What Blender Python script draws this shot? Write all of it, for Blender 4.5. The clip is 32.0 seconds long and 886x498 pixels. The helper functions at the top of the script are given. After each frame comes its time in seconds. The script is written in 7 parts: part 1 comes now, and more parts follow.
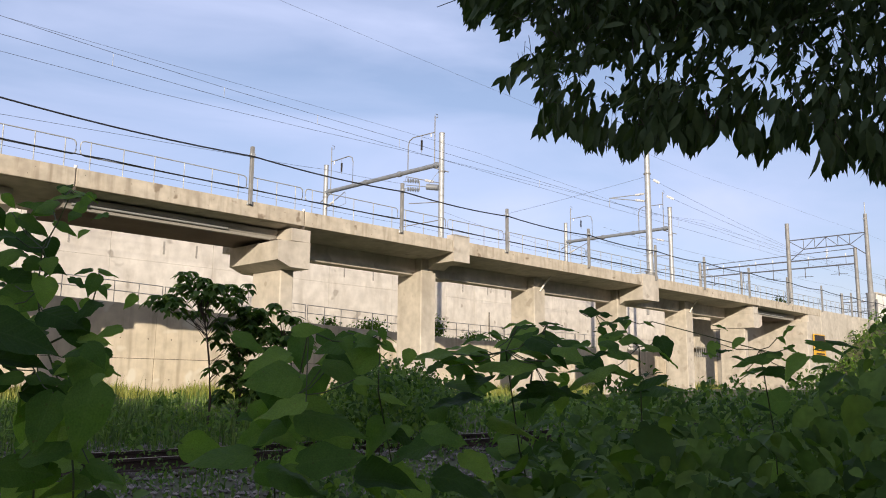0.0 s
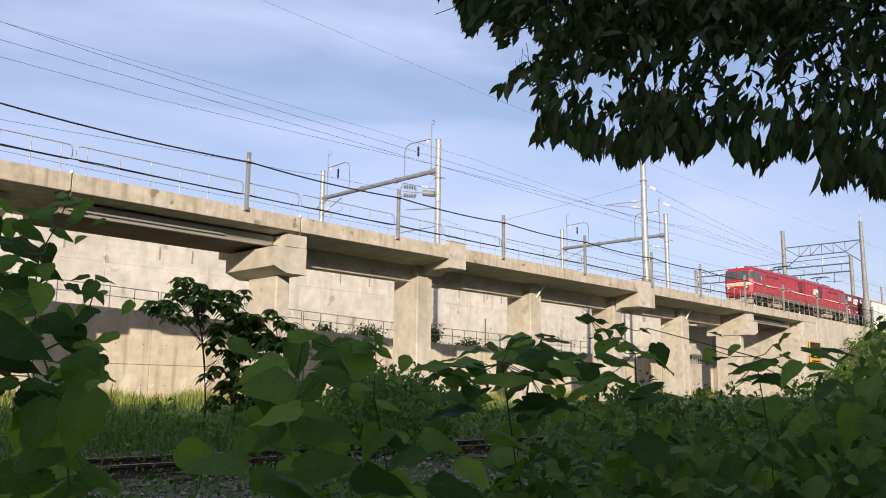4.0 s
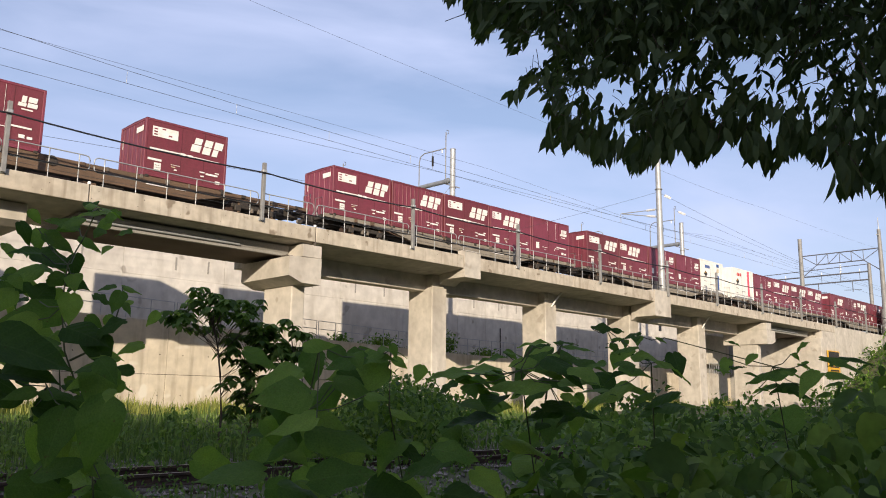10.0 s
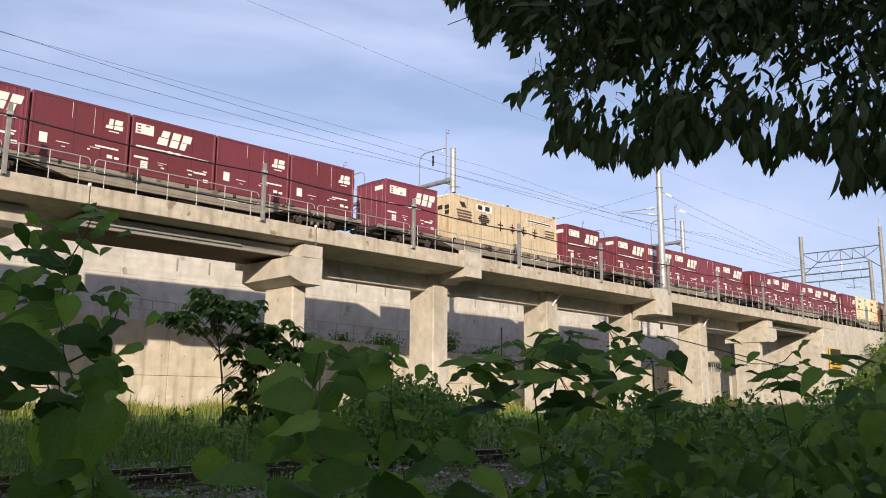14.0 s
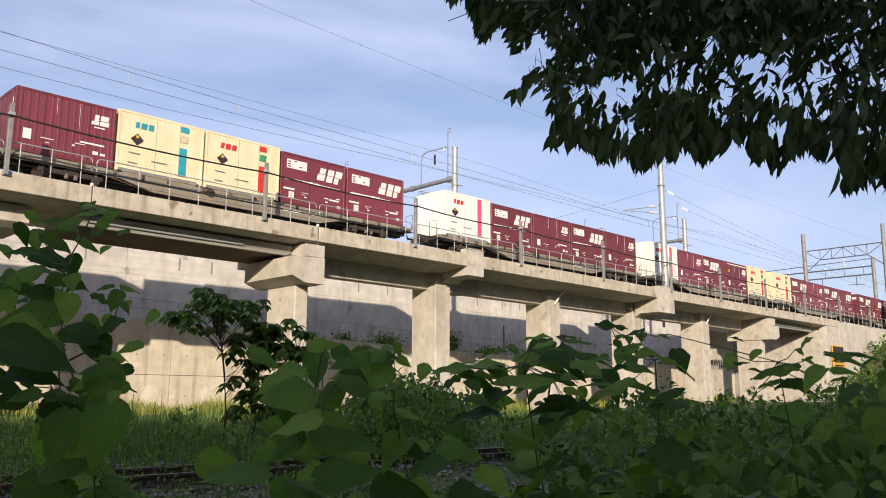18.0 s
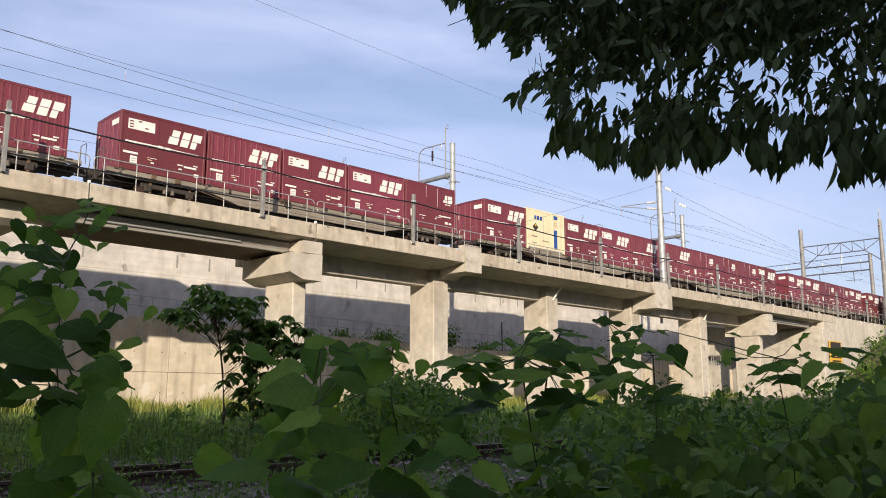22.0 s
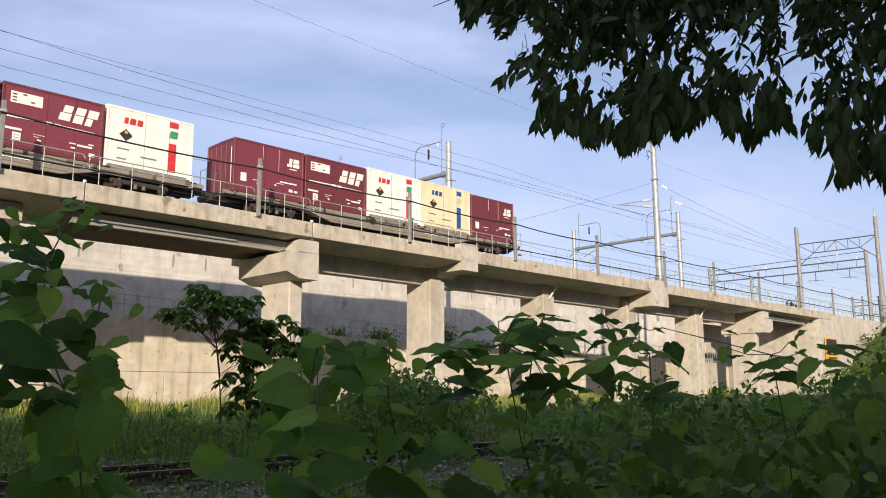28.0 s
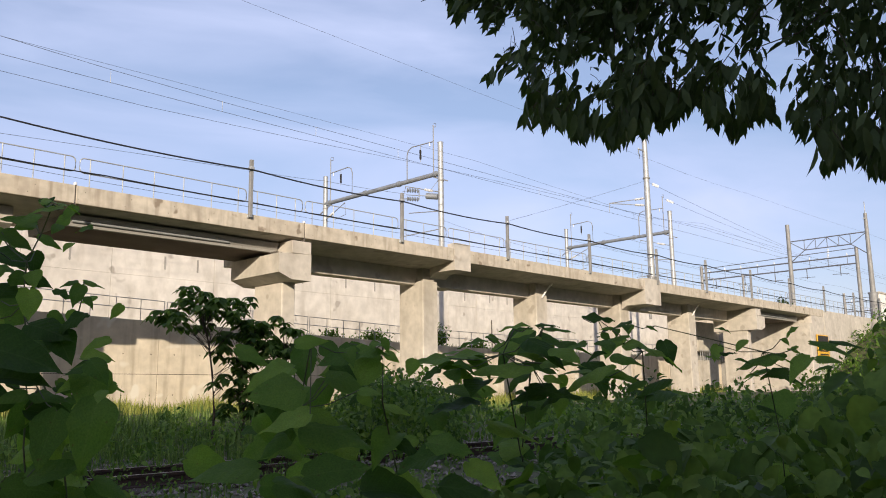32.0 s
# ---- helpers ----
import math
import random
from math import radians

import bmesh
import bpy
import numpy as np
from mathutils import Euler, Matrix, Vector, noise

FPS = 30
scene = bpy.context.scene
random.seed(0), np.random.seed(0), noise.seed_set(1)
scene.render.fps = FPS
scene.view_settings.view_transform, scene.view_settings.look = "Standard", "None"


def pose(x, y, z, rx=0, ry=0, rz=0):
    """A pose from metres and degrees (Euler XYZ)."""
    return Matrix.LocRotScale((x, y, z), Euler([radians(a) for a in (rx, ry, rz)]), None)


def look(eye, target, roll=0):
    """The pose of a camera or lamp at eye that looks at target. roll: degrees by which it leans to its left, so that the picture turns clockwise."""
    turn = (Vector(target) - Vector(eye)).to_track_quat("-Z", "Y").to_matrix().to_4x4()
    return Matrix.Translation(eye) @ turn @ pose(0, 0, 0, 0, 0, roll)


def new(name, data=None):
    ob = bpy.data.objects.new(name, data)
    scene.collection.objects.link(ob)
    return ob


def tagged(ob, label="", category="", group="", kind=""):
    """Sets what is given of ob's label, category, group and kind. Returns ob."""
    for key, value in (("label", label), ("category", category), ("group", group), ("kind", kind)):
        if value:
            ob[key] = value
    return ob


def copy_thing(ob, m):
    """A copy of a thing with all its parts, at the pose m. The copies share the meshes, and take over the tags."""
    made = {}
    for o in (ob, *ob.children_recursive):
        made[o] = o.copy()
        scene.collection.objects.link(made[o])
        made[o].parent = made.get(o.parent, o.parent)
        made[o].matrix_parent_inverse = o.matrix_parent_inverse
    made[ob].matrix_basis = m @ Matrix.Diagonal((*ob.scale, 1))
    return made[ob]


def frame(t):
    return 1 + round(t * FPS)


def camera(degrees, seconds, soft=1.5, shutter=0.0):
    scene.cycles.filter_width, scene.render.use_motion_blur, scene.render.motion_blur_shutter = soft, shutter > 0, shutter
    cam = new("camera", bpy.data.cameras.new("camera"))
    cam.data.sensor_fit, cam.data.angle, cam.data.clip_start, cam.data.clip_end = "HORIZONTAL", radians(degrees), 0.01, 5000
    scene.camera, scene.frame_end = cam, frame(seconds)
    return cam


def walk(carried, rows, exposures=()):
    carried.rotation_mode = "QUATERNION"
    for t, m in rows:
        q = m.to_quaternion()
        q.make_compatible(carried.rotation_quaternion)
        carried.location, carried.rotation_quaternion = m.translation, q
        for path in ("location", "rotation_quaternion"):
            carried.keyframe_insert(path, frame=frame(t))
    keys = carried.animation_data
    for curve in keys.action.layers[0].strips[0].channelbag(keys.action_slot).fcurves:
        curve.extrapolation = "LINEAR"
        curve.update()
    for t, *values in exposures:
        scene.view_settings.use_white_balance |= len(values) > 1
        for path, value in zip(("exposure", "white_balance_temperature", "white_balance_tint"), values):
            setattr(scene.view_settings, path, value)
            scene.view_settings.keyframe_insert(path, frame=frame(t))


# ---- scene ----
EYE = Vector((0.0, 0.0, 1.3))


def aim(yaw, pitch, roll):
    """The hand-held camera's pose: degrees to the right of the wall's normal, up, and lean."""
    a, b = radians(yaw), radians(pitch)
    return look(EYE, EYE + Vector((math.sin(a) * math.cos(b), math.cos(a) * math.cos(b), math.sin(b))), roll)


cam = camera(56.1, 32.0, 1.0)
walk(cam, [
    (0, aim(45.73, 9.37, 0.52)), (0.5, aim(45.77, 9.42, 0.53)), (1, aim(45.81, 9.49, 0.53)),
    (1.5, aim(45.81, 9.55, 0.54)), (2, aim(45.80, 9.60, 0.61)), (2.5, aim(45.85, 9.61, 0.64)),
    (3, aim(45.92, 9.65, 0.62)), (3.5, aim(46.00, 9.73, 0.66)), (5.5, aim(45.75, 10.08, 0.68)),
    (6, aim(45.73, 10.16, 0.76)), (6.5, aim(45.69, 10.24, 0.72)), (7, aim(45.60, 10.28, 0.68)),
    (7.5, aim(45.43, 10.32, 0.73)), (8, aim(45.24, 10.38, 0.76)), (8.5, aim(45.12, 10.43, 0.73)),
    (9, aim(45.05, 10.46, 0.68)), (9.5, aim(44.96, 10.47, 0.68)), (10, aim(44.95, 10.45, 0.64)),
    (10.5, aim(44.96, 10.42, 0.56)), (11, aim(44.95, 10.38, 0.48)), (11.5, aim(44.91, 10.37, 0.44)),
    (12, aim(44.88, 10.36, 0.45)), (12.5, aim(44.89, 10.36, 0.46)), (13, aim(44.91, 10.37, 0.41)),
    (13.5, aim(44.91, 10.40, 0.34)), (14, aim(44.89, 10.42, 0.33)), (14.5, aim(44.87, 10.41, 0.31)),
    (16.5, aim(44.79, 10.30, 0.36)), (17, aim(44.82, 10.32, 0.27)), (17.5, aim(44.80, 10.32, 0.20)),
    (18, aim(44.75, 10.33, 0.16)), (18.5, aim(44.75, 10.33, 0.12)), (19, aim(44.78, 10.31, 0.07)),
    (19.5, aim(44.80, 10.26, 0.02)), (20, aim(44.83, 10.22, -0.05)), (20.5, aim(44.86, 10.19, -0.08)),
    (21, aim(44.87, 10.14, -0.05)), (21.5, aim(44.87, 10.09, 0.00)), (22, aim(44.90, 10.09, 0.02)),
    (22.5, aim(44.93, 10.14, 0.04)), (23, aim(44.94, 10.19, 0.05)), (23.5, aim(44.97, 10.25, 0.02)),
    (24, aim(44.98, 10.30, 0.01)), (24.5, aim(45.01, 10.32, -0.00)), (25, aim(45.09, 10.35, -0.03)),
    (25.5, aim(45.17, 10.33, -0.11)), (27.5, aim(45.16, 10.08, -0.20)), (28, aim(45.15, 9.99, -0.22)),
    (28.5, aim(45.19, 9.94, -0.20)), (29, aim(45.26, 9.92, -0.26)), (29.5, aim(45.32, 9.91, -0.33)),
    (30, aim(45.35, 9.91, -0.42)), (30.5, aim(45.42, 9.92, -0.56)), (31, aim(45.48, 9.92, -0.67)),
    (31.5, aim(45.55, 9.94, -0.74)), (32, aim(45.67, 9.98, -0.75)),
])

# ---- daylight ----
SUN = Vector((1.01, 1.0, -0.39)).normalized()
sun = new("sun", bpy.data.lights.new("sun", "SUN"))
sun.data.energy, sun.data.angle, sun.data.color = 4.6, radians(0.55), (1.0, 0.86, 0.68)
sun.matrix_world = look((0, 0, 60), Vector((0, 0, 60)) + SUN)
scene.view_settings.exposure = 0.33

world = bpy.data.worlds.new("sky")
scene.world = world
world.use_nodes = True
wn, wl = world.node_tree.nodes, world.node_tree.links
wn.clear()
sky = wn.new("ShaderNodeTexSky")
sky.sky_type, sky.sun_disc = "NISHITA", False
sky.sun_elevation, sky.sun_rotation = math.asin(-SUN.z), math.atan2(-SUN.x, -SUN.y)
sky.air_density, sky.dust_density, sky.ozone_density = 1.0, 1.2, 2.0
coord, stretch = wn.new("ShaderNodeTexCoord"), wn.new("ShaderNodeMapping")
stretch.inputs["Scale"].default_value = (1.1, 1.6, 5.0)
stretch.inputs["Rotation"].default_value = (0.25, 0.1, 0.5)
cirrus = wn.new("ShaderNodeTexNoise")
cirrus.inputs["Scale"].default_value, cirrus.inputs["Detail"].default_value = 1.7, 6
cirrus.inputs["Distortion"].default_value = 0.6
ramp = wn.new("ShaderNodeValToRGB")
ramp.color_ramp.elements[0].position, ramp.color_ramp.elements[1].position = 0.37, 0.74
ramp.color_ramp.elements[1].color = (0.5, 0.5, 0.5, 1)
veil = wn.new("ShaderNodeMixRGB")
veil.inputs[2].default_value = (6.4, 6.9, 8.8, 1)
air, out = wn.new("ShaderNodeBackground"), wn.new("ShaderNodeOutputWorld")
air.inputs["Strength"].default_value = 0.13
wl.new(coord.outputs["Generated"], stretch.inputs["Vector"])
wl.new(stretch.outputs["Vector"], cirrus.inputs["Vector"])
wl.new(cirrus.outputs["Fac"], ramp.inputs["Fac"])
wl.new(ramp.outputs["Color"], veil.inputs[0])
wl.new(sky.outputs["Color"], veil.inputs[1])
haze = wn.new("ShaderNodeMixRGB")
haze.inputs[0].default_value, haze.inputs[2].default_value = 0.32, (3.7, 3.75, 5.0, 1)
wl.new(veil.outputs["Color"], haze.inputs[1])
tint = wn.new("ShaderNodeMixRGB")
tint.blend_type = "MULTIPLY"
tint.inputs[0].default_value, tint.inputs[2].default_value = 1.0, (0.98, 0.985, 1.04, 1)
wl.new(haze.outputs["Color"], tint.inputs[1])
# the low sky turns to lilac
part_of, low, blush = wn.new("ShaderNodeSeparateXYZ"), wn.new("ShaderNodeMapRange"), wn.new("ShaderNodeMixRGB")
low.inputs[1].default_value, low.inputs[2].default_value, low.inputs[3].default_value, low.inputs[4].default_value = 0.06, 0.34, 1.0, 0.0
blush.blend_type, blush.inputs[2].default_value = "MULTIPLY", (1.08, 0.96, 0.985, 1)
wl.new(coord.outputs["Generated"], part_of.inputs[0])
wl.new(part_of.outputs["Z"], low.inputs[0])
wl.new(low.outputs[0], blush.inputs[0])
wl.new(tint.outputs["Color"], blush.inputs[1])
wl.new(blush.outputs["Color"], air.inputs["Color"])
wl.new(air.outputs["Background"], out.inputs["Surface"])


# ---- materials ----
def material(name, base, other=None, rough=0.8, metal=0.0, scale=3.0, fine=40.0, amount=0.5, bump=0.0,
             stretch=(1, 1, 1), vary=0.0, islands=False, translucent=0.0, streak=None, streak_scale=(1, 1, 0.08), streak_amount=0.5, spots=None, gloss=0.5):
    """A surface with colour variation at two scales, relief, and if wanted streaks that run down it."""
    m = bpy.data.materials.new(name)
    m.use_nodes = True
    n, l = m.node_tree.nodes, m.node_tree.links
    b = n["Principled BSDF"]
    tc, mp = n.new("ShaderNodeTexCoord"), n.new("ShaderNodeMapping")
    mp.inputs["Scale"].default_value = stretch
    l.new(tc.outputs["Object"], mp.inputs["Vector"])

    def noise_at(s, detail, src):
        t = n.new("ShaderNodeTexNoise")
        t.inputs["Scale"].default_value, t.inputs["Detail"].default_value = s, detail
        l.new(src.outputs["Vector"], t.inputs["Vector"])
        return t

    def mix(kind, fac, a, c):
        x = n.new("ShaderNodeMixRGB")
        x.blend_type = kind
        for socket, v in ((x.inputs[0], fac), (x.inputs[1], a), (x.inputs[2], c)):
            if hasattr(v, "is_linked"):
                l.new(v, socket)
            elif isinstance(v, (int, float)):
                socket.default_value = v
            else:
                socket.default_value = (*v[:3], 1)
        return x.outputs[0]

    def curve(src, lo, hi, a=0.0, c=1.0):
        r = n.new("ShaderNodeMapRange")
        r.inputs[1].default_value, r.inputs[2].default_value, r.inputs[3].default_value, r.inputs[4].default_value = lo, hi, a, c
        l.new(src, r.inputs[0])
        return r.outputs[0]

    coarse, grain = noise_at(scale, 5, mp), noise_at(fine, 4, mp)
    other = other or tuple(0.72 * v for v in base)
    col = mix("MIX", curve(coarse.outputs["Fac"], 0.5 - amount * 0.35, 0.5 + amount * 0.35), base, other)
    shade = curve(grain.outputs["Fac"], 0.3, 0.7, 1 - 0.22 * amount, 1 + 0.22 * amount)
    grey = n.new("ShaderNodeCombineColor")
    for i in range(3):
        l.new(shade, grey.inputs[i])
    col = mix("MULTIPLY", 1.0, col, grey.outputs[0])
    if streak:
        ms = n.new("ShaderNodeMapping")
        ms.inputs["Scale"].default_value = streak_scale
        l.new(tc.outputs["Object"], ms.inputs["Vector"])
        st = noise_at(2.6, 6, ms)
        col = mix("MIX", curve(st.outputs["Fac"], 0.5, 0.74, 0.0, streak_amount), col, streak)
    if spots:
        sp = noise_at(spots[1], 2, mp)
        col = mix("MIX", curve(sp.outputs["Fac"], spots[2], spots[2] + 0.06), col, spots[0])
    if vary:
        if islands:
            g = n.new("ShaderNodeNewGeometry")
            src = g.outputs["Random Per Island"]
        else:
            g = n.new("ShaderNodeObjectInfo")
            src = g.outputs["Random"]
        hs = n.new("ShaderNodeHueSaturation")
        l.new(curve(src, 0, 1, 1 - vary, 1 + vary), hs.inputs["Value"])
        l.new(curve(src, 0, 1, 0.5 + 0.035 * vary, 0.5 - 0.035 * vary), hs.inputs["Hue"])
        l.new(col, hs.inputs["Color"])
        col = hs.outputs[0]
    l.new(col, b.inputs["Base Color"])
    b.inputs["Metallic"].default_value = metal
    b.inputs["Specular IOR Level"].default_value = gloss
    l.new(curve(coarse.outputs["Fac"], 0.3, 0.7, max(0.02, rough - 0.08), min(1, rough + 0.08)), b.inputs["Roughness"])
    if bump:
        bp = n.new("ShaderNodeBump")
        bp.inputs["Strength"].default_value, bp.inputs["Distance"].default_value = bump, 0.02
        l.new(grain.outputs["Fac"], bp.inputs["Height"])
        l.new(bp.outputs["Normal"], b.inputs["Normal"])
    if translucent:
        tr, ad = n.new("ShaderNodeBsdfTranslucent"), n.new("ShaderNodeMixShader")
        l.new(mix("MULTIPLY", 1.0, col, (1.5, 1.9, 0.7)), tr.inputs["Color"])
        ad.inputs[0].default_value = translucent
        l.new(b.outputs[0], ad.inputs[1])
        l.new(tr.outputs[0], ad.inputs[2])
        l.new(ad.outputs[0], n["Material Output"].inputs["Surface"])
    return m


CONCRETE = material("concrete", (0.53, 0.485, 0.415), (0.43, 0.39, 0.33), 0.85, scale=0.5, fine=2.4, amount=0.6, bump=0.03,
                    streak=(0.25, 0.215, 0.17), streak_scale=(0.42, 0.42, 0.09), streak_amount=0.45, spots=((0.36, 0.32, 0.265), 1.1, 0.64))
CURB = material("curb_concrete", (0.52, 0.47, 0.385), (0.39, 0.335, 0.26), 0.88, scale=0.45, fine=2.6, amount=0.75, bump=0.06,
                streak=(0.19, 0.15, 0.105), streak_scale=(1.3, 1.3, 0.12), streak_amount=0.6, spots=((0.23, 0.185, 0.135), 1.7, 0.66))
WALL = material("wall_concrete", (0.60, 0.565, 0.51), (0.50, 0.465, 0.415), 0.88, scale=0.22, fine=1.6, amount=0.55, bump=0.04,
                streak=(0.33, 0.29, 0.24), streak_scale=(0.5, 0.5, 0.16), streak_amount=0.6, spots=((0.34, 0.31, 0.27), 0.9, 0.66))
LOWWALL = material("low_wall_concrete", (0.58, 0.515, 0.415), (0.50, 0.435, 0.335), 0.9, scale=0.3, fine=1.8, amount=0.6, bump=0.06,
                   streak=(0.24, 0.20, 0.15), streak_scale=(0.9, 0.9, 0.07), streak_amount=0.6, spots=((0.62, 0.58, 0.50), 0.8, 0.62))
DARKSOFFIT = material("dark_brown_soffit", (0.13, 0.09, 0.065), (0.09, 0.065, 0.05), 0.9, scale=0.5, fine=8)
GIRDER = material("girder_concrete", (0.30, 0.285, 0.26), (0.24, 0.225, 0.20), 0.8, scale=0.8, fine=20, amount=0.6, bump=0.15)
JOINT = material("joint_shadow", (0.10, 0.085, 0.07), rough=0.95, scale=4)
STEEL = material("galvanised_steel", (0.42, 0.43, 0.43), (0.32, 0.33, 0.33), 0.5, 0.35, scale=3, fine=30, amount=0.6)
STEELDULL = material("dull_galvanised_steel", (0.27, 0.29, 0.31), (0.19, 0.205, 0.225), 0.55, 0.3, scale=3, fine=30, amount=0.6)
PAINTED = material("grey_paint", (0.25, 0.25, 0.24), (0.20, 0.195, 0.19), 0.6, 0.1, scale=3, fine=40, amount=0.5)
DARKSTEEL = material("dark_steel", (0.14, 0.145, 0.16), (0.10, 0.10, 0.115), 0.6, 0.2, scale=3, fine=40, amount=0.5)
BLACK = material("black_rubber", (0.012, 0.012, 0.014), rough=0.6, scale=8)
WIRE = material("copper_wire", (0.10, 0.095, 0.09), rough=0.5, metal=0.6, scale=8)
PORCELAIN = material("porcelain", (0.75, 0.76, 0.76), rough=0.25, scale=6)
RUST = material("rusty_steel", (0.075, 0.045, 0.034), (0.045, 0.030, 0.026), 0.85, 0.2, scale=6, fine=60, amount=0.9, bump=0.3)
RAILTOP = material("worn_rail", (0.30, 0.26, 0.23), (0.16, 0.11, 0.08), 0.4, 0.8, scale=9, fine=70, amount=0.8)
YELLOW = material("yellow_paint", (0.75, 0.42, 0.03), (0.55, 0.30, 0.03), 0.5, scale=4, fine=50)
SIGNDARK = material("sign_black", (0.03, 0.025, 0.02), rough=0.6, scale=6)
BALLAST = material("ballast_stone", (0.27, 0.24, 0.215), (0.14, 0.12, 0.105), 0.95, scale=5, fine=60, amount=0.9, bump=0.4, vary=0.5, islands=True)
SOIL = material("soil", (0.085, 0.085, 0.035), (0.055, 0.065, 0.022), 0.95, scale=1.2, fine=24, amount=0.9, bump=0.6)

RED = material("loco_red", (0.40, 0.020, 0.034), (0.34, 0.020, 0.032), 0.42, scale=1.5, fine=30, amount=0.5,
               streak=(0.24, 0.06, 0.045), streak_scale=(1.2, 1.2, 0.2), streak_amount=0.35)
CREAM = material("cream_band", (0.78, 0.66, 0.44), rough=0.5, scale=3, fine=30)
GRIME = material("dusty_red", (0.22, 0.075, 0.062), (0.17, 0.11, 0.09), 0.7, scale=1.2, fine=20, amount=0.9)
DUSTRED = material("thin_dust_red", (0.33, 0.04, 0.043), (0.24, 0.065, 0.058), 0.6, scale=0.9, fine=14, amount=0.9, stretch=(1, 1, 2))
PLOUGH = material("dusty_steel", (0.42, 0.35, 0.26), (0.30, 0.25, 0.18), 0.8, scale=2, fine=30)
SKIRT = material("loco_grime", (0.10, 0.085, 0.07), (0.16, 0.13, 0.10), 0.8, scale=2.5, fine=30, amount=0.8)
UNDER = material("underframe_black", (0.030, 0.026, 0.023), (0.055, 0.044, 0.034), 0.8, 0.1, scale=4, fine=40, amount=0.9)
ROOFGREY = material("roof_grey", (0.16, 0.15, 0.14), (0.10, 0.095, 0.09), 0.7, scale=3, fine=40, amount=0.7)
GLASS = material("dark_glass", (0.075, 0.09, 0.09), rough=0.08, scale=3, amount=0.2)
MAROON = material("container_maroon", (0.180, 0.031, 0.047), (0.145, 0.031, 0.041), 0.5, scale=0.9, fine=26, amount=0.8, bump=0.05, vary=0.2,
                  streak=(0.105, 0.026, 0.028), streak_scale=(1.6, 1.6, 0.22), streak_amount=0.45)
MAROONDARK = material("container_roof", (0.085, 0.014, 0.02), rough=0.6, scale=2, fine=30)
WHITE = material("white_mark", (0.80, 0.78, 0.74), (0.70, 0.66, 0.60), 0.55, scale=4, fine=40, amount=0.6)
WHITEBOX = material("white_container", (0.82, 0.81, 0.77), (0.74, 0.71, 0.64), 0.45, scale=0.9, fine=26, amount=0.5, streak=(0.5, 0.44, 0.35), streak_amount=0.3)
CREAMBOX = material("cream_container", (0.78, 0.68, 0.46), (0.72, 0.60, 0.38), 0.5, scale=0.9, fine=26, amount=0.6, streak=(0.45, 0.36, 0.22), streak_amount=0.35)
TANBOX = material("tan_container", (0.62, 0.52, 0.37), (0.50, 0.39, 0.24), 0.6, scale=0.8, fine=26, amount=0.9, streak=(0.22, 0.13, 0.07), streak_scale=(1.6, 1.6, 0.2), streak_amount=0.6)
PINK = material("pink_band", (0.80, 0.10, 0.16), rough=0.5, scale=4)
REDMARK = material("red_mark", (0.62, 0.04, 0.035), rough=0.5, scale=4)
BLUEMARK = material("blue_mark", (0.02, 0.09, 0.33), rough=0.5, scale=4)
TEALMARK = material("teal_mark", (0.03, 0.34, 0.44), rough=0.5, scale=4)
GREENMARK = material("green_mark", (0.05, 0.30, 0.14), rough=0.5, scale=4)
WAGONGREY = material("wagon_grey", (0.27, 0.24, 0.19), (0.18, 0.15, 0.115), 0.75, scale=2, fine=30, amount=0.9)
WAGONBLUE = material("wagon_blue", (0.085, 0.16, 0.185), (0.075, 0.115, 0.125), 0.7, scale=2, fine=30, amount=0.9)
WAGONBROWN = material("wagon_brown", (0.14, 0.085, 0.05), (0.085, 0.055, 0.035), 0.8, scale=2, fine=30, amount=0.9)

LEAF = material("broad_leaf", (0.118, 0.20, 0.036), (0.078, 0.148, 0.028), 0.6, scale=2.2, fine=38, amount=0.8, bump=0.1, vary=0.62, translucent=0.42, gloss=0.14, spots=((0.10, 0.10, 0.03), 7.0, 0.70))


def leaf_veins(m):
    """A pale midrib and slanting side veins, in each leaf's own space."""
    n, l = m.node_tree.nodes, m.node_tree.links

    def math_node(op, a, c=0.0):
        x = n.new("ShaderNodeMath")
        x.operation = op
        for socket, v in ((x.inputs[0], a), (x.inputs[1], c)):
            if isinstance(v, float):
                socket.default_value = v
            else:
                l.new(v, socket)
        return x.outputs[0]
    co, xyz = n.new("ShaderNodeTexCoord"), n.new("ShaderNodeSeparateXYZ")
    l.new(co.outputs["Object"], xyz.inputs[0])
    across = math_node("ABSOLUTE", xyz.outputs[1])
    rib = math_node("LESS_THAN", across, 0.012)
    along = math_node("FRACT", math_node("MULTIPLY", math_node("SUBTRACT", xyz.outputs[0], math_node("MULTIPLY", across, 0.75)), 6.5))
    side = math_node("MULTIPLY", math_node("LESS_THAN", along, 0.09), 0.6)
    vein = math_node("MAXIMUM", rib, side)
    quilt = math_node("ABSOLUTE", math_node("SUBTRACT", along, 0.55))
    for socket in (n["Principled BSDF"].inputs["Base Color"],):
        was = socket.links[0].from_socket
        x = n.new("ShaderNodeMixRGB")
        x.inputs[2].default_value = (0.22, 0.30, 0.10, 1)
        l.new(math_node("MULTIPLY", vein, 0.13), x.inputs[0])
        l.new(was, x.inputs[1])
        l.new(x.outputs[0], socket)
    bp = n.new("ShaderNodeBump")
    bp.inputs["Strength"].default_value, bp.inputs["Distance"].default_value = 0.16, 0.012
    l.new(quilt, bp.inputs["Height"])
    l.new(bp.outputs[0], n["Principled BSDF"].inputs["Normal"])


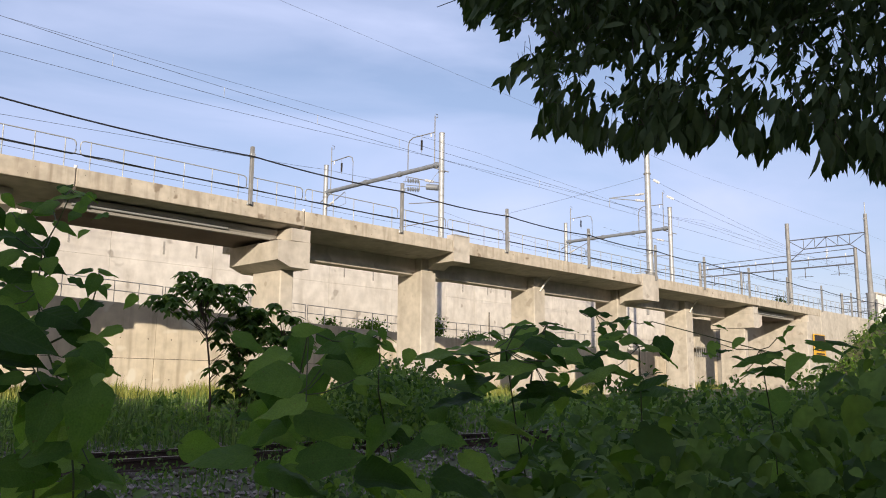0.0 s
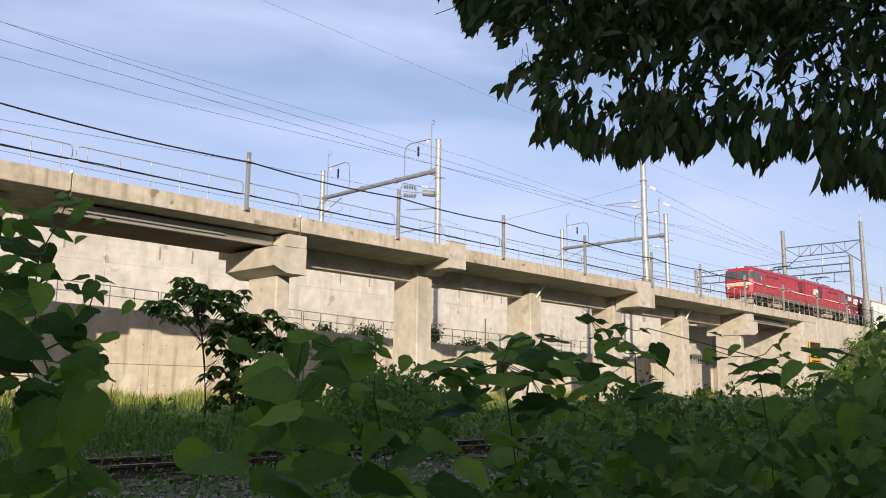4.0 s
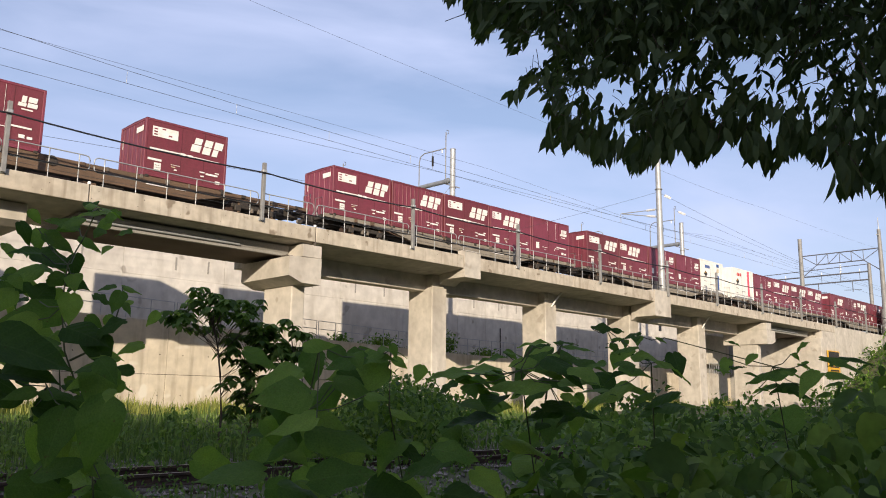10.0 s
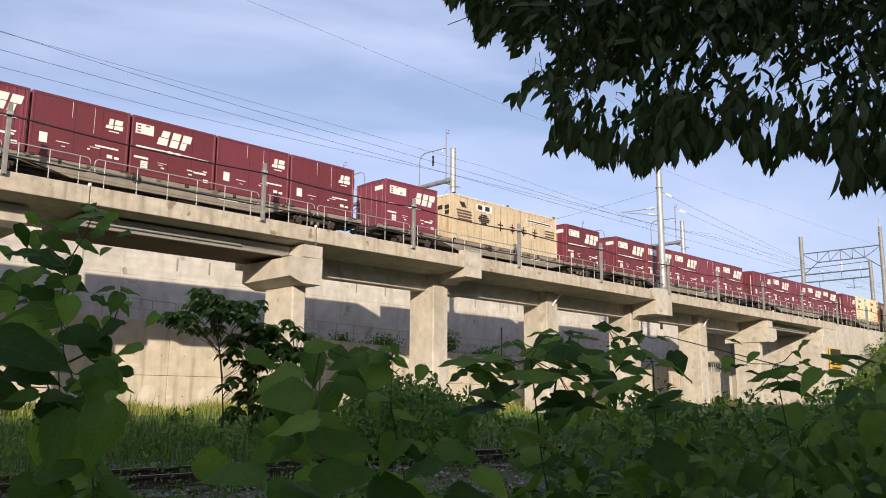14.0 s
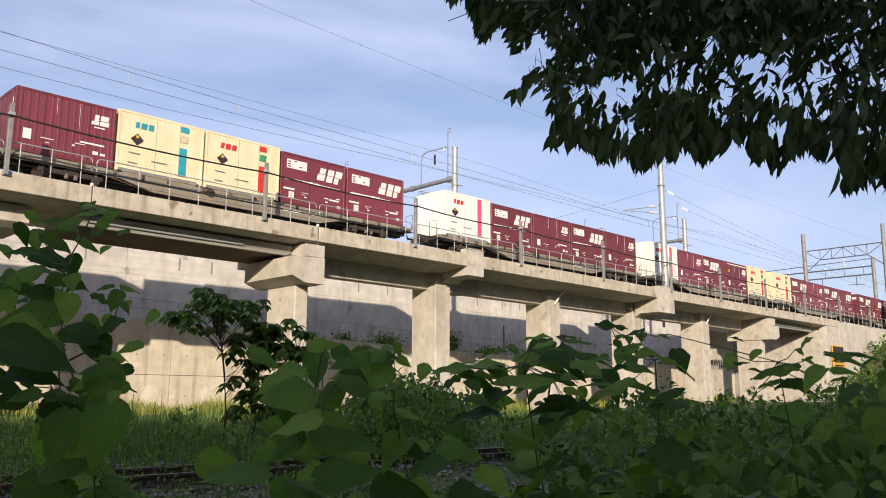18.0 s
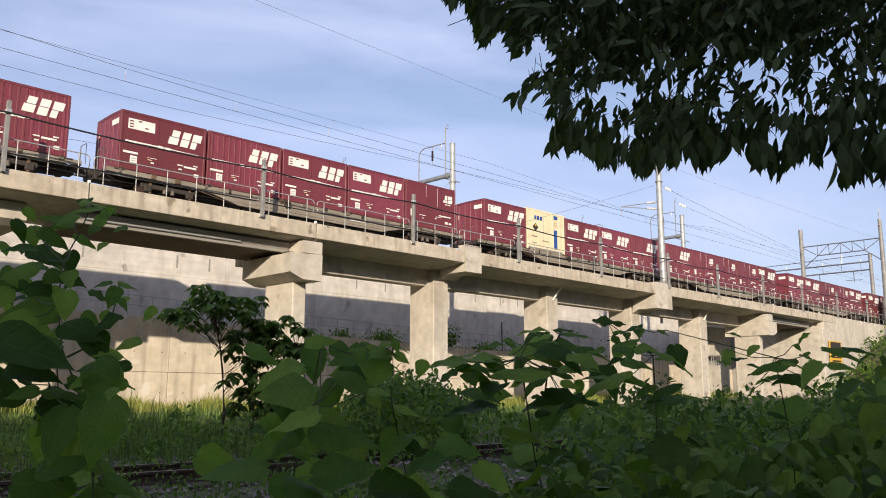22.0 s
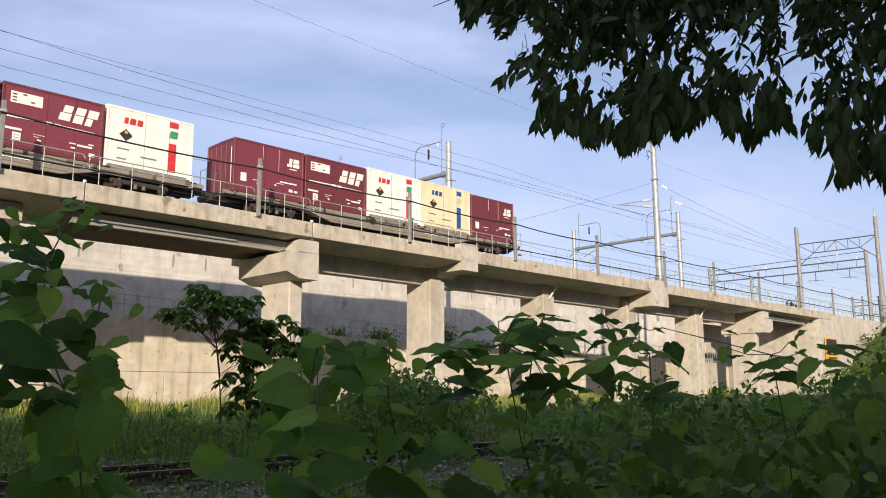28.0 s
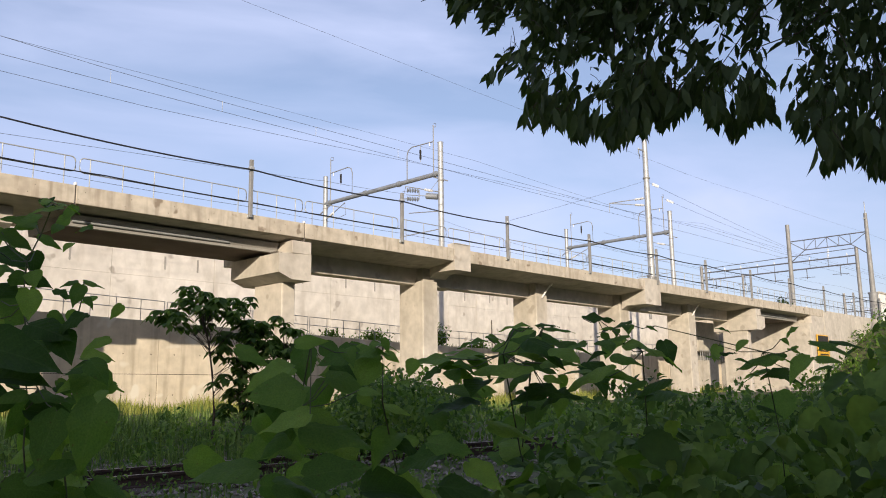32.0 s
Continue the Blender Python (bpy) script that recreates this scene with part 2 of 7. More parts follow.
leaf_veins(LEAF)
LEAFDARK = material("tree_leaf", (0.070, 0.098, 0.042), (0.054, 0.080, 0.035), 0.6, scale=4, fine=50, amount=0.5, vary=0.25, islands=True, translucent=0.22, gloss=0.15)
LEAFBUSH = material("bush_leaf", (0.115, 0.185, 0.036), (0.065, 0.12, 0.026), 0.5, scale=0.9, fine=50, amount=0.6, vary=0.45, islands=True, translucent=0.4, gloss=0.18)
LEAFWEED = material("shaded_weed_leaf", (0.098, 0.160, 0.034), (0.062, 0.112, 0.025), 0.6, scale=1.1, fine=40, amount=0.8, vary=0.5, islands=True, translucent=0.28, gloss=0.12)
GRASS = material("grass_blade", (0.105, 0.165, 0.030), (0.075, 0.125, 0.025), 0.6, scale=1.5, fine=20, amount=0.7, vary=0.4, islands=True, translucent=0.3)
# brighter, yellower twin of grass_blade: sunlight on the wall strip put into the colour
SUNLITGRASS = material("sunlit_grass_blade", (0.27, 0.28, 0.065), (0.19, 0.21, 0.05), 0.6, scale=1.5, fine=20, amount=0.7, vary=0.4, islands=True, translucent=0.3)
BARK = material("bark", (0.085, 0.062, 0.042), (0.05, 0.038, 0.028), 0.9, scale=8, fine=60, amount=0.9, bump=0.5)
STEM = material("green_stem", (0.075, 0.105, 0.04), (0.07, 0.075, 0.035), 0.7, scale=8, fine=60)


# ---- shapes ----
class Geo:
    """Vertices and faces of one mesh, put together from simple solids."""

    def __init__(self):
        self.v, self.f, self.s = [], [], []

    def add(self, verts, faces, smooth=False):
        k = len(self.v)
        self.v.extend(tuple(p) for p in verts)
        self.f.extend(tuple(i + k for i in f) for f in faces)
        self.s.extend([smooth] * len(faces))
        return self

    def box(self, x0, x1, y0, y1, z0, z1, c=0.0):
        """A block, its edges chamfered by c."""
        if c <= 0:
            v = [(x, y, z) for x in (x0, x1) for y in (y0, y1) for z in (z0, z1)]
            return self.add(v, [(0, 1, 3, 2), (4, 6, 7, 5), (0, 4, 5, 1), (2, 3, 7, 6), (0, 2, 6, 4), (1, 5, 7, 3)])
        c = min(c, 0.45 * min(x1 - x0, y1 - y0, z1 - z0))
        v, key = [], {}
        for i, x in enumerate((x0, x1)):
            for j, y in enumerate((y0, y1)):
                for k, z in enumerate((z0, z1)):
                    dx, dy, dz = (c, -c)[i], (c, -c)[j], (c, -c)[k]
                    for a, p in enumerate(((x, y + dy, z + dz), (x + dx, y, z + dz), (x + dx, y + dy, z))):
                        key[i, j, k, a] = len(v)
                        v.append(p)
        f = []
        for a in range(3):
            for side in (0, 1):
                order = [(0, 0), (1, 0), (1, 1), (0, 1)]
                quad = []
                for p, q in order:
                    ijk = [p, q]
                    ijk.insert(a, side)
                    quad.append(key[(*ijk, a)])
                f.append(tuple(quad if (side == 1) != (a == 1) else quad[::-1]))
        for a in range(3):
            b, d = [i for i in range(3) if i != a]
            for p in (0, 1):
                for q in (0, 1):
                    ends = []
                    for e in (0, 1):
                        ijk = [0, 0, 0]
                        ijk[a], ijk[b], ijk[d] = e, p, q
                        ends.append(tuple(ijk))
                    f.append((key[(*ends[0], b)], key[(*ends[1], b)], key[(*ends[1], d)], key[(*ends[0], d)]))
        for i in (0, 1):
            for j in (0, 1):
                for k in (0, 1):
                    f.append(tuple(key[i, j, k, a] for a in range(3)))
        return self.add(v, f)

    def tube(self, pts, r, n=6, closed=False, r2=None):
        """A pipe along points; r2: its radius at the far end."""
        pts = [Vector(p) for p in pts]
        m, v, f = len(pts), [], []
        for i, p in enumerate(pts):
            a = pts[i - 1] if i or closed else p
            b = pts[(i + 1) % m] if i < m - 1 or closed else p
            d = (b - a).normalized()
            u = d.cross(Vector((0, 0, 1)))
            if u.length < 0.05:
                u = d.cross(Vector((0, 1, 0)))
            u.normalize()
            w = d.cross(u)
            rr = r if r2 is None else r + (r2 - r) * i / (m - 1)
            for k in range(n):
                a = 2 * math.pi * k / n
                v.append(p + rr * (math.cos(a) * u + math.sin(a) * w))
        for i in range(m if closed else m - 1):
            j = (i + 1) % m
            for k in range(n):
                q = (k + 1) % n
                f.append((i * n + k, i * n + q, j * n + q, j * n + k))
        self.add(v, f, True)
        if not closed:
            self.add(v[:n], [tuple(range(n))])
            self.add(v[-n:], [tuple(range(n))[::-1]])
        return self

    def prism(self, outline, axis, lo, hi):
        """An outline of (a, b) pairs pushed from lo to hi along axis 0, 1 or 2."""
        def at(a, b, c):
            q = [a, b]
            q.insert(axis, c)
            return tuple(q)
        k = len(outline)
        v = [at(a, b, lo) for a, b in outline] + [at(a, b, hi) for a, b in outline]
        f = [tuple(range(k)), tuple(range(2 * k - 1, k - 1, -1))]
        f += [(i, k + i, k + (i + 1) % k, (i + 1) % k) for i in range(k)]
        return self.add(v, f)

    def mesh(self, name, mat):
        me = bpy.data.meshes.new(name)
        me.from_pydata(self.v, [], self.f)
        me.polygons.foreach_set("use_smooth", self.s)
        me.materials.append(mat)
        bm = bmesh.new()
        bm.from_mesh(me)
        if len(bm.faces) < 20000:
            bmesh.ops.recalc_face_normals(bm, faces=bm.faces)
            bm.to_mesh(me)
        bm.free()
        me.update()
        return me


def part(name, geo, mat, parent=None, label="", m=None):
    """One mesh object of a shape (or of a mesh that is there already), under its thing."""
    ob = new(name, geo.mesh(name, mat) if isinstance(geo, Geo) else geo)
    ob.parent = parent
    if m is not None:
        ob.matrix_basis = m
    return tagged(ob, label)


def thing(name, label, category, group="", kind="", m=None):
    ob = new(name)
    ob.empty_display_size = 0.2
    if m is not None:
        ob.matrix_basis = m
    return tagged(ob, label, category, group, kind)


# ---- ground ----
TRACK_Y, RAIL_Z = 33.77, 9.5          # the viaduct's track and the height of its rails
EDGE_Y, FAR_Y = 30.8, 36.74           # outer faces of the viaduct
CURB_TOP, CURB_BOT = 9.2, 8.5
WALL_Y, LOW_Y = 47.0, 41.4            # upper wall and lower wall behind


def smooth(a, b, v):
    t = min(1.0, max(0.0, (v - a) / (b - a)))
    return t * t * (3 - 2 * t)


def ledge(x):
    return 5.4 - 0.028 * min(25.0, max(-20.0, x - 18.0))


def ground(x, y):
    """Height of the ground sheet."""
    if y > 47.2:
        return 9.0
    if y > 41.7 and x < 79:
        return ledge(x) - 0.05
    z = 0.02 + 0.22 * smooth(4, 9, y) + 0.42 * smooth(12, 38, y) + 0.6 * smooth(40, 70, x) * smooth(12, 30, y)
    z += 0.06 * math.sin(x * 0.9) * math.sin(y * 0.7 + 1)
    bank = 8.2 * smooth(77, 103, x)
    if y > 31.0:
        return max(z, bank, 8.9 if x > 85.6 else 0)
    return max(z, bank * smooth(12, 29.5, y))


def grid_lines(spans):
    out = []
    for a, b, step in spans:
        out += list(np.arange(a, b - 1e-6, step))
    return out + [spans[-1][1]]


xs = grid_lines([(-3000, -600, 600), (-600, -60, 60), (-60, -20, 5), (-20, 110, 1.0), (110, 300, 19), (300, 900, 100), (900, 3000, 700)])
ys = grid_lines([(-3000, -600, 600), (-600, -60, 90), (-60, -12, 8), (-12, 30, 0.75), (30, 30.95, 0.95), (30.95, 31.05, 0.1), (31.05, 41.5, 0.95), (41.5, 41.6, 0.1), (41.6, 41.75, 0.15), (41.75, 47.1, 1.07), (47.1, 47.25, 0.15), (47.25, 60, 6), (60, 600, 90), (600, 3000, 600)])
g = Geo()
g.add([(x, y, ground(x, y)) for y in ys for x in xs],
      [(j * len(xs) + i, j * len(xs) + i + 1, (j + 1) * len(xs) + i + 1, (j + 1) * len(xs) + i) for j in range(len(ys) - 1) for i in range(len(xs) - 1)], True)
tagged(part("ground", g, SOIL), "weedy soil beside the old railway line", "ground", kind="structure")

# ---- the wall behind: upper panels, lower wall with a railed ledge ----
upper = thing("wall_upper", "pale panelled concrete retaining wall behind the viaduct", "wall", kind="structure")
part("backing", Geo().box(-60, 140, WALL_Y + 0.06, WALL_Y + 0.5, 0.3, 12.3), JOINT, upper)
seams = [-44, -38.6, -33.2, -27.8, -22.4, -17, -11.6, -6.2, -0.8, 4.6, 10.0, 15.6, 20.6, 27.25, 31.9, 36.57, 42.68, 48.67, 52.11, 57.6, 63.0, 68.4, 73.8, 79.2, 84.6, 90, 95.4, 100.8, 106.2]
for a, b in zip(seams, seams[1:]):
    for z0, z1 in ((4.3, 8.524), (8.53, 12.3)):
        part("panel", Geo().box(a + 0.008, b - 0.008, WALL_Y - random.uniform(0, 0.008), WALL_Y + 0.1, z0, z1, 0.008), WALL, upper)
for x in (18.2, 23.9, 26.08, 29.4, 34.1, 37.95, 40.72, 45.6, 50.63, 53.78, 56.1, 60.4):
    part("drain_slot", Geo().box(x - 0.06, x + 0.06, WALL_Y - 0.02, WALL_Y + 0.02, 9.05, 9.85, 0.01), GIRDER, upper)
part("coping", Geo().box(-60, 140, WALL_Y - 0.12, WALL_Y + 0.55, 12.3, 12.5, 0.03), WALL, upper)
part("cable_pipe", Geo().tube([(53.9, WALL_Y - 0.06, 5.0), (53.9, WALL_Y - 0.06, 7.6)], 0.05, 6), JOINT, upper)

lower = thing("wall_lower", "buff concrete lower retaining wall with water stains", "wall", kind="structure")
seams = [-40, -34, -28, -22, -16, -10, -4, 2, 8, 15.1, 20.9, 26.6, 32.3, 38.2, 44.0, 49.95, 55.9, 61.8, 67.7, 73.4, 79.0]
for a, b in zip(seams, seams[1:]):
    part("panel", Geo().box(a + 0.012, b - 0.012, LOW_Y, LOW_Y + 0.3, 0.2, 2.56, 0.02), LOWWALL, lower)
    zt = [(a + 0.012, 2.585), (b - 0.012, 2.585), (b - 0.012, ledge(b)), (a + 0.012, ledge(a))]
    part("panel", Geo().prism(zt, 1, LOW_Y, LOW_Y + 0.3), LOWWALL, lower)
    for x in np.arange(a + 0.9, b - 0.3, 1.5):
        for z in (1.5, 3.6):
            part("tie_hole", Geo().tube([(x, LOW_Y - 0.006, z), (x, LOW_Y + 0.02, z)], 0.035, 6), JOINT, lower) if 14 < x < 60 else None
part("backing", Geo().box(-40, 79, LOW_Y + 0.05, LOW_Y + 0.25, 0.2, 4.6), JOINT, lower)
part("return_wall", Geo().box(78.7, 79.0, LOW_Y + 0.3, WALL_Y, 0.2, 4.7, 0.02), LOWWALL, lower)


def rail_run(x0, x1, y, height, rows, spacing, name, label, group, z_at, r=0.022):
    """A pipe railing along x: posts, and straight rails at the given heights."""
    t = thing(name, label, "railing", group)
    n = max(1, round((x1 - x0) / spacing))
    for i in range(n + 1):
        x = x0 + (x1 - x0) * i / n
        part("post", Geo().tube([(x, y, z_at(x) - 0.1), (x, y, z_at(x) + height)], r, 6), STEEL, t)
    for h in rows:
        part("rail", Geo().tube([(x0, y, z_at(x0) + h), (x1, y, z_at(x1) + h)], r, 6), STEEL, t)
    return t


for a in range(-2, 7):
    x0, x1 = 12.0 + a * 9.4, 12.0 + a * 9.4 + 9.25
    rail_run(x0, x1, 41.62, 1.12, (1.12, 0.62), 1.34, "ledge_railing", "grey steel pipe railing along the grassy ledge", "ledge railings", ledge)

# ---- the viaduct ----
deck = thing("viaduct_deck", "weathered concrete railway viaduct deck with stained edge", "viaduct", kind="structure")
part("slab", Geo().prism([(31.05, 8.5), (32.7, 8.32), (34.84, 8.32), (36.5, 8.5), (36.5, 8.95), (31.05, 8.95)], 0, -500, 85.6), CONCRETE, deck)
part("track_slab", Geo().box(-500, 640, 32.55, 35.0, 8.95, 9.33, 0.02), GIRDER, deck)
joints = [-500, -60, -40, -20, -8, 2.0, 12.0, 22.45, 32.4, 42.4, 52.0, 62.0, 71.5, 81.7, 85.6]
for a, b in zip(joints, joints[1:]):
    part("curb_panel", Geo().box(a + 0.02, b - 0.02, EDGE_Y, 31.05, CURB_BOT, CURB_TOP, 0.02), CURB, deck)
    part("curb_panel", Geo().box(a + 0.02, b - 0.02, 36.5, FAR_Y, CURB_BOT, CURB_TOP, 0.02), CURB, deck)
for x in (2.0, 12.0, 22.45, 71.5, 81.7):
    part("joint_strip", Geo().box(x - 0.035, x + 0.035, EDGE_Y + 0.03, EDGE_Y + 0.2, 8.35, CURB_TOP + 0.02), JOINT, deck)
    part("joint_cap", Geo().tube([(x, EDGE_Y + 0.1, CURB_TOP), (x, EDGE_Y + 0.1, CURB_TOP + 0.12)], 0.07, 8), PORCELAIN, deck)
for k in range(45):
    for z in (8.68, 8.98):
        x = 3.1 + 1.8 * k + (0.25 if z > 8.8 else 0)
        part("tie_hole", Geo().tube([(x, EDGE_Y - 0.003, z), (x, EDGE_Y + 0.03, z)], 0.017, 6), JOINT, deck)
part("main_beam", Geo().box(22.95, 70.15, 33.42, 34.15, 7.42, 8.33, 0.03), CONCRETE, deck)
for y in (TRACK_Y - 0.5335, TRACK_Y + 0.5335):
    part("rail", Geo().box(-500, 640, y - 0.035, y + 0.035, 9.33, RAIL_Z, 0.01), RUST, deck)


def column(x0, x1, y0, y1, z1, parent):
    z0 = ground((x0 + x1) / 2, (y0 + y1) / 2) - 0.6
    part("column", Geo().box(x0, x1, y0, y1, z0, z1, 0.05), CONCRETE, parent)


for x in (-8.0, 0.9, 32.5, 42.6, 52.35, 62.4):
    t = thing("viaduct_pier", "square concrete pier of the viaduct", "pier", "viaduct piers", "structure")
    column(x - 0.58, x + 0.58, 32.78, 34.72, 7.6, t)
    part("cross_beam", Geo().box(x - 0.45, x + 0.45, 32.9, 34.6, 7.3, 8.33, 0.03), CONCRETE, t)

for x in (42.0, 61.8):
    t = thing("drain_pipe", "short slanting drain pipe under the deck", "pipe", "drain pipes")
    part("pipe", Geo().tube([(x + 1.3, 32.4, 8.4), (x + 0.9, 32.6, 7.9), (x + 0.55, 32.72, 7.4)], 0.06, 8), WHITE, t)

# end pier at the near end of the first span
t = thing("viaduct_pier", "concrete end pier with a cap under the deck", "pier", "viaduct piers", "structure")
column(8.3, 9.35, 32.78, 34.72, 7.52, t)
part("cap", Geo().prism([(32.1, 7.7), (32.5, 7.5), (35.0, 7.5), (35.4, 7.7), (35.4, 8.33), (32.1, 8.33)], 0, 8.1, 10.3), CONCRETE, t)


def hammerhead(x0, x1, way):
    """A pier with a head: a corbel on one side carries the girder, a wall beside it the frame."""
    t = thing("viaduct_pier", "concrete hammerhead pier with a stepped bearing seat", "pier", "viaduct piers", "structure")
    inner = x0 if way < 0 else x1
    outer = inner + 0.7 * way
    column(min(x0, x1) + 0.12, max(x0, x1) - 0.2, 31.75, 34.05, 6.6, t)
    profile = [(outer, 6.82), (inner, 6.54), (x1 if way < 0 else x0, 6.54), (x1 if way < 0 else x0, 7.76), (outer, 7.70)]
    part("head", Geo().prism(profile if way < 0 else profile[::-1], 1, 30.82, 34.8), CONCRETE, t)
    part("bearing_wall", Geo().box(x0, x1, 30.822, 36.7, 7.755, 8.34, 0.02), CONCRETE, t)
    for y in (31.6, 32.8, 34.2):
        xb = inner + 0.32 * way
        part("bearing", Geo().box(xb - 0.18, xb + 0.18, y - 0.2, y + 0.2, 7.70, 7.84), JOINT, t)


hammerhead(21.78, 22.84, -1)
hammerhead(70.1, 71.05, 1)


def girder_span(x0, x1):
    t = thing("girder_span", "grey prestressed concrete girders of a simple span", "girder", "girder spans", "structure")
    part("box_girder", Geo().prism([(32.0, 7.9), (35.5, 7.9), (35.7, 8.31), (31.8, 8.31)], 0, x0, x1), GIRDER, t)
    # thin dark brown sheet over the girder's underside
    part("soffit", Geo().box(x0 + 0.1, x1 - 0.1, 32.12, 35.4, 7.885, 7.9), DARKSOFFIT, t)
    part("bottom_flange", Geo().box(x0 + 0.05, x1 - 0.05, 31.92, 32.1, 7.86, 7.98, 0.01), GIRDER, t)
    part("drain_pipe", Geo().tube([(x0 + 0.3, 31.86, 8.05), (x1 - 2.6, 31.86, 8.05)], 0.05, 8), STEEL, t)


girder_span(12.05, 21.72)
girder_span(71.12, 81.7)

# brackets on the edge that carry the masts
for x0, x1, top, bot in ((32.4, 33.67, 9.5, 8.02), (51.95, 54.1, 9.35, 7.5)):
    t = thing("mast_bracket", "concrete mast bracket on the viaduct edge", "bracket", "mast brackets", "structure")
    part("block", Geo().prism([(30.76, bot), (32.3, bot), (32.72, bot - 0.25), (32.72, 8.4), (31.3, 8.45), (31.3, top), (30.76, top)], 0, x0, x1), CONCRETE, t)
    part("base_plate", Geo().box(x0 + 0.2, x1 - 0.2, 30.85, 31.25, top, top + 0.04), STEEL, t)

# abutment and the wall that goes on to the embankment
t = thing("abutment", "concrete abutment and wing wall of the viaduct", "abutment", kind="structure")
part("front_wall", Geo().box(81.9, 82.9, EDGE_Y, FAR_Y, 0.4, 7.75, 0.03), CONCRETE, t)
part("back_wall", Geo().box(82.4, 85.6, EDGE_Y + 0.01, FAR_Y - 0.01, 0.4, 8.49, 0.03), CONCRETE, t)
for a, b in ((85.65, 97.0), (97.04, 110), (110.04, 140), (140.04, 300)):
    part("wing_wall", Geo().box(a, b, EDGE_Y, EDGE_Y + 0.35, 0.5, 9.15, 0.03), CONCRETE, t)
    part("wing_wall", Geo().box(a, b, FAR_Y - 0.35, FAR_Y, 0.5, 9.15, 0.03), CONCRETE, t)

# passage with a small fence between the last piers
t = thing("passage_wall", "low concrete block with a dark passage beside it", "wall", kind="structure")
part("wall_panel", Geo().box(79.02, 84.58, LOW_Y + 0.02, LOW_Y + 0.4, 0.2, 8.9, 0.02), LOWWALL, t)
part("side_wall", Geo().box(84.6, 86.6, 37.0, 47.05, 0.3, 8.95, 0.03), GIRDER, t)
part("block", Geo().box(71.2, 75.0, 37.0, 38.6, 0.2, 4.2, 0.03), CONCRETE, t)
part("block", Geo().box(71.2, 75.0, 37.0, 38.6, 5.0, 7.7, 0.03), CONCRETE, t)
part("block_core", Geo().box(71.3, 75.6, 37.9, 38.5, 4.2, 5.0), GIRDER, t)
rail_run(71.3, 75.6, 36.85, 0.9, (0.9, 0.1), 0.45, "passage_fence", "small steel fence over the passage wall", "passage fence", lambda x: 4.2)

t = thing("trackside_hut", "pale flat-roofed trackside hut beside a mast", "hut", kind="")
part("wall", Geo().box(103.9, 112.0, 30.9, 32.0, 8.5, 12.3, 0.03), WHITEBOX, t)
part("roof", Geo().box(103.7, 112.2, 30.8, 32.1, 12.3, 12.5, 0.03), CONCRETE, t)
for x in (105.9, 108.0, 110.1):
    part("panel_joint", Geo().box(x - 0.02, x + 0.02, 30.885, 30.92, 8.6, 12.3), JOINT, t)

# yellow notice board on the abutment
t = thing("notice_board", "yellow and black warning board on the wall", "sign")
part("board", Geo().box(83.0, 85.9, 30.62, 30.72, 4.0, 6.65, 0.02), YELLOW, t)
part("picture", Geo().box(83.15, 85.75, 30.60, 30.625, 5.35, 6.55), SIGNDARK, t)
for z in (5.1, 4.75, 4.4):
    part("bar", Geo().box(83.4, 85.5, 30.60, 30.625, z - 0.08, z + 0.06), SIGNDARK, t)
for x in (83.3, 85.6):
    part("post", Geo().tube([(x, 30.76, ground(x, 30.5) - 0.3), (x, 30.76, 6.6)], 0.05, 6), STEEL, t)


# ---- railing, cable posts and cables on the viaduct edge ----
def edge_railing(x0, x1):
    t = thing("edge_railing", "galvanised pipe railing with rounded ends on the curb", "railing", "edge railings")
    y, zt, zb, rc = 30.93, 10.31, 9.74, 0.17
    loop = []
    for cx, cz, a0 in ((x1 - rc, zt - rc, 90), (x1 - rc, zb + rc, 0), (x0 + rc, zb + rc, -90), (x0 + rc, zt - rc, -180)):
        for k in range(4):
            a = radians(a0 - 30 * k)
            loop.append((cx + rc * math.cos(a), y, cz + rc * math.sin(a)))
    part("rail_loop", Geo().tube(loop, 0.024, 6, True), STEEL, t)
    n = max(1, round((x1 - x0 - 0.8) / 1.28))
    for i in range(n + 1):
        x = x0 + 0.4 + (x1 - x0 - 0.8) * i / n
        part("post", Geo().tube([(x, y, CURB_TOP - 0.05), (x, y, zt)], 0.022, 6), STEEL, t)


posts = [-15.4, -6.8, 0.6, 8.93, 19.45, 28.45, 36.85, 45.2, 53.7, 61.2, 69.3, 77.5, 86, 94.5, 103, 111.5]
breaks = sorted(posts + [12.05, 22.45, 32.0, 71.5])
breaks = [b for i, b in enumerate(breaks) if i == 0 or b - breaks[i - 1] > 1.2]
for a, b in zip(breaks, breaks[1:]):
    edge_railing(a + 0.08, b - 0.08)
for x in posts:
    t = thing("cable_post", "grey steel post that carries cables along the curb", "post", "cable posts")
    part("shaft", Geo().box(x - 0.075, x + 0.075, 30.63, 30.78, 9.03, 11.62, 0.01), PAINTED, t)
    part("clamp", Geo().box(x - 0.1, x + 0.1, 30.60, 30.80, 11.18, 11.3, 0.01), STEEL, t)
    part("foot_bracket", Geo().box(x - 0.12, x + 0.12, 30.74, 30.82, 9.0, 9.14, 0.01), STEEL, t)


def sagging(a, b, sag, n=10):
    a, b = Vector(a), Vector(b)
    return [a.lerp(b, i / n) - Vector((0, 0, 4 * sag * (i / n) * (1 - i / n))) for i in range(n + 1)]


def line_of(points, sag, r, n=8):
    g, path = Geo(), []
    for a, b in zip(points, points[1:]):
        path += sagging(a, b, sag, n)[0 if not path else 1:]
    return g.tube(path, r, 5)


def cable(name, points, sag, r, mat, label, n=8):
    return tagged(part(name, line_of(points, sag, r, n), mat), label, "cable")


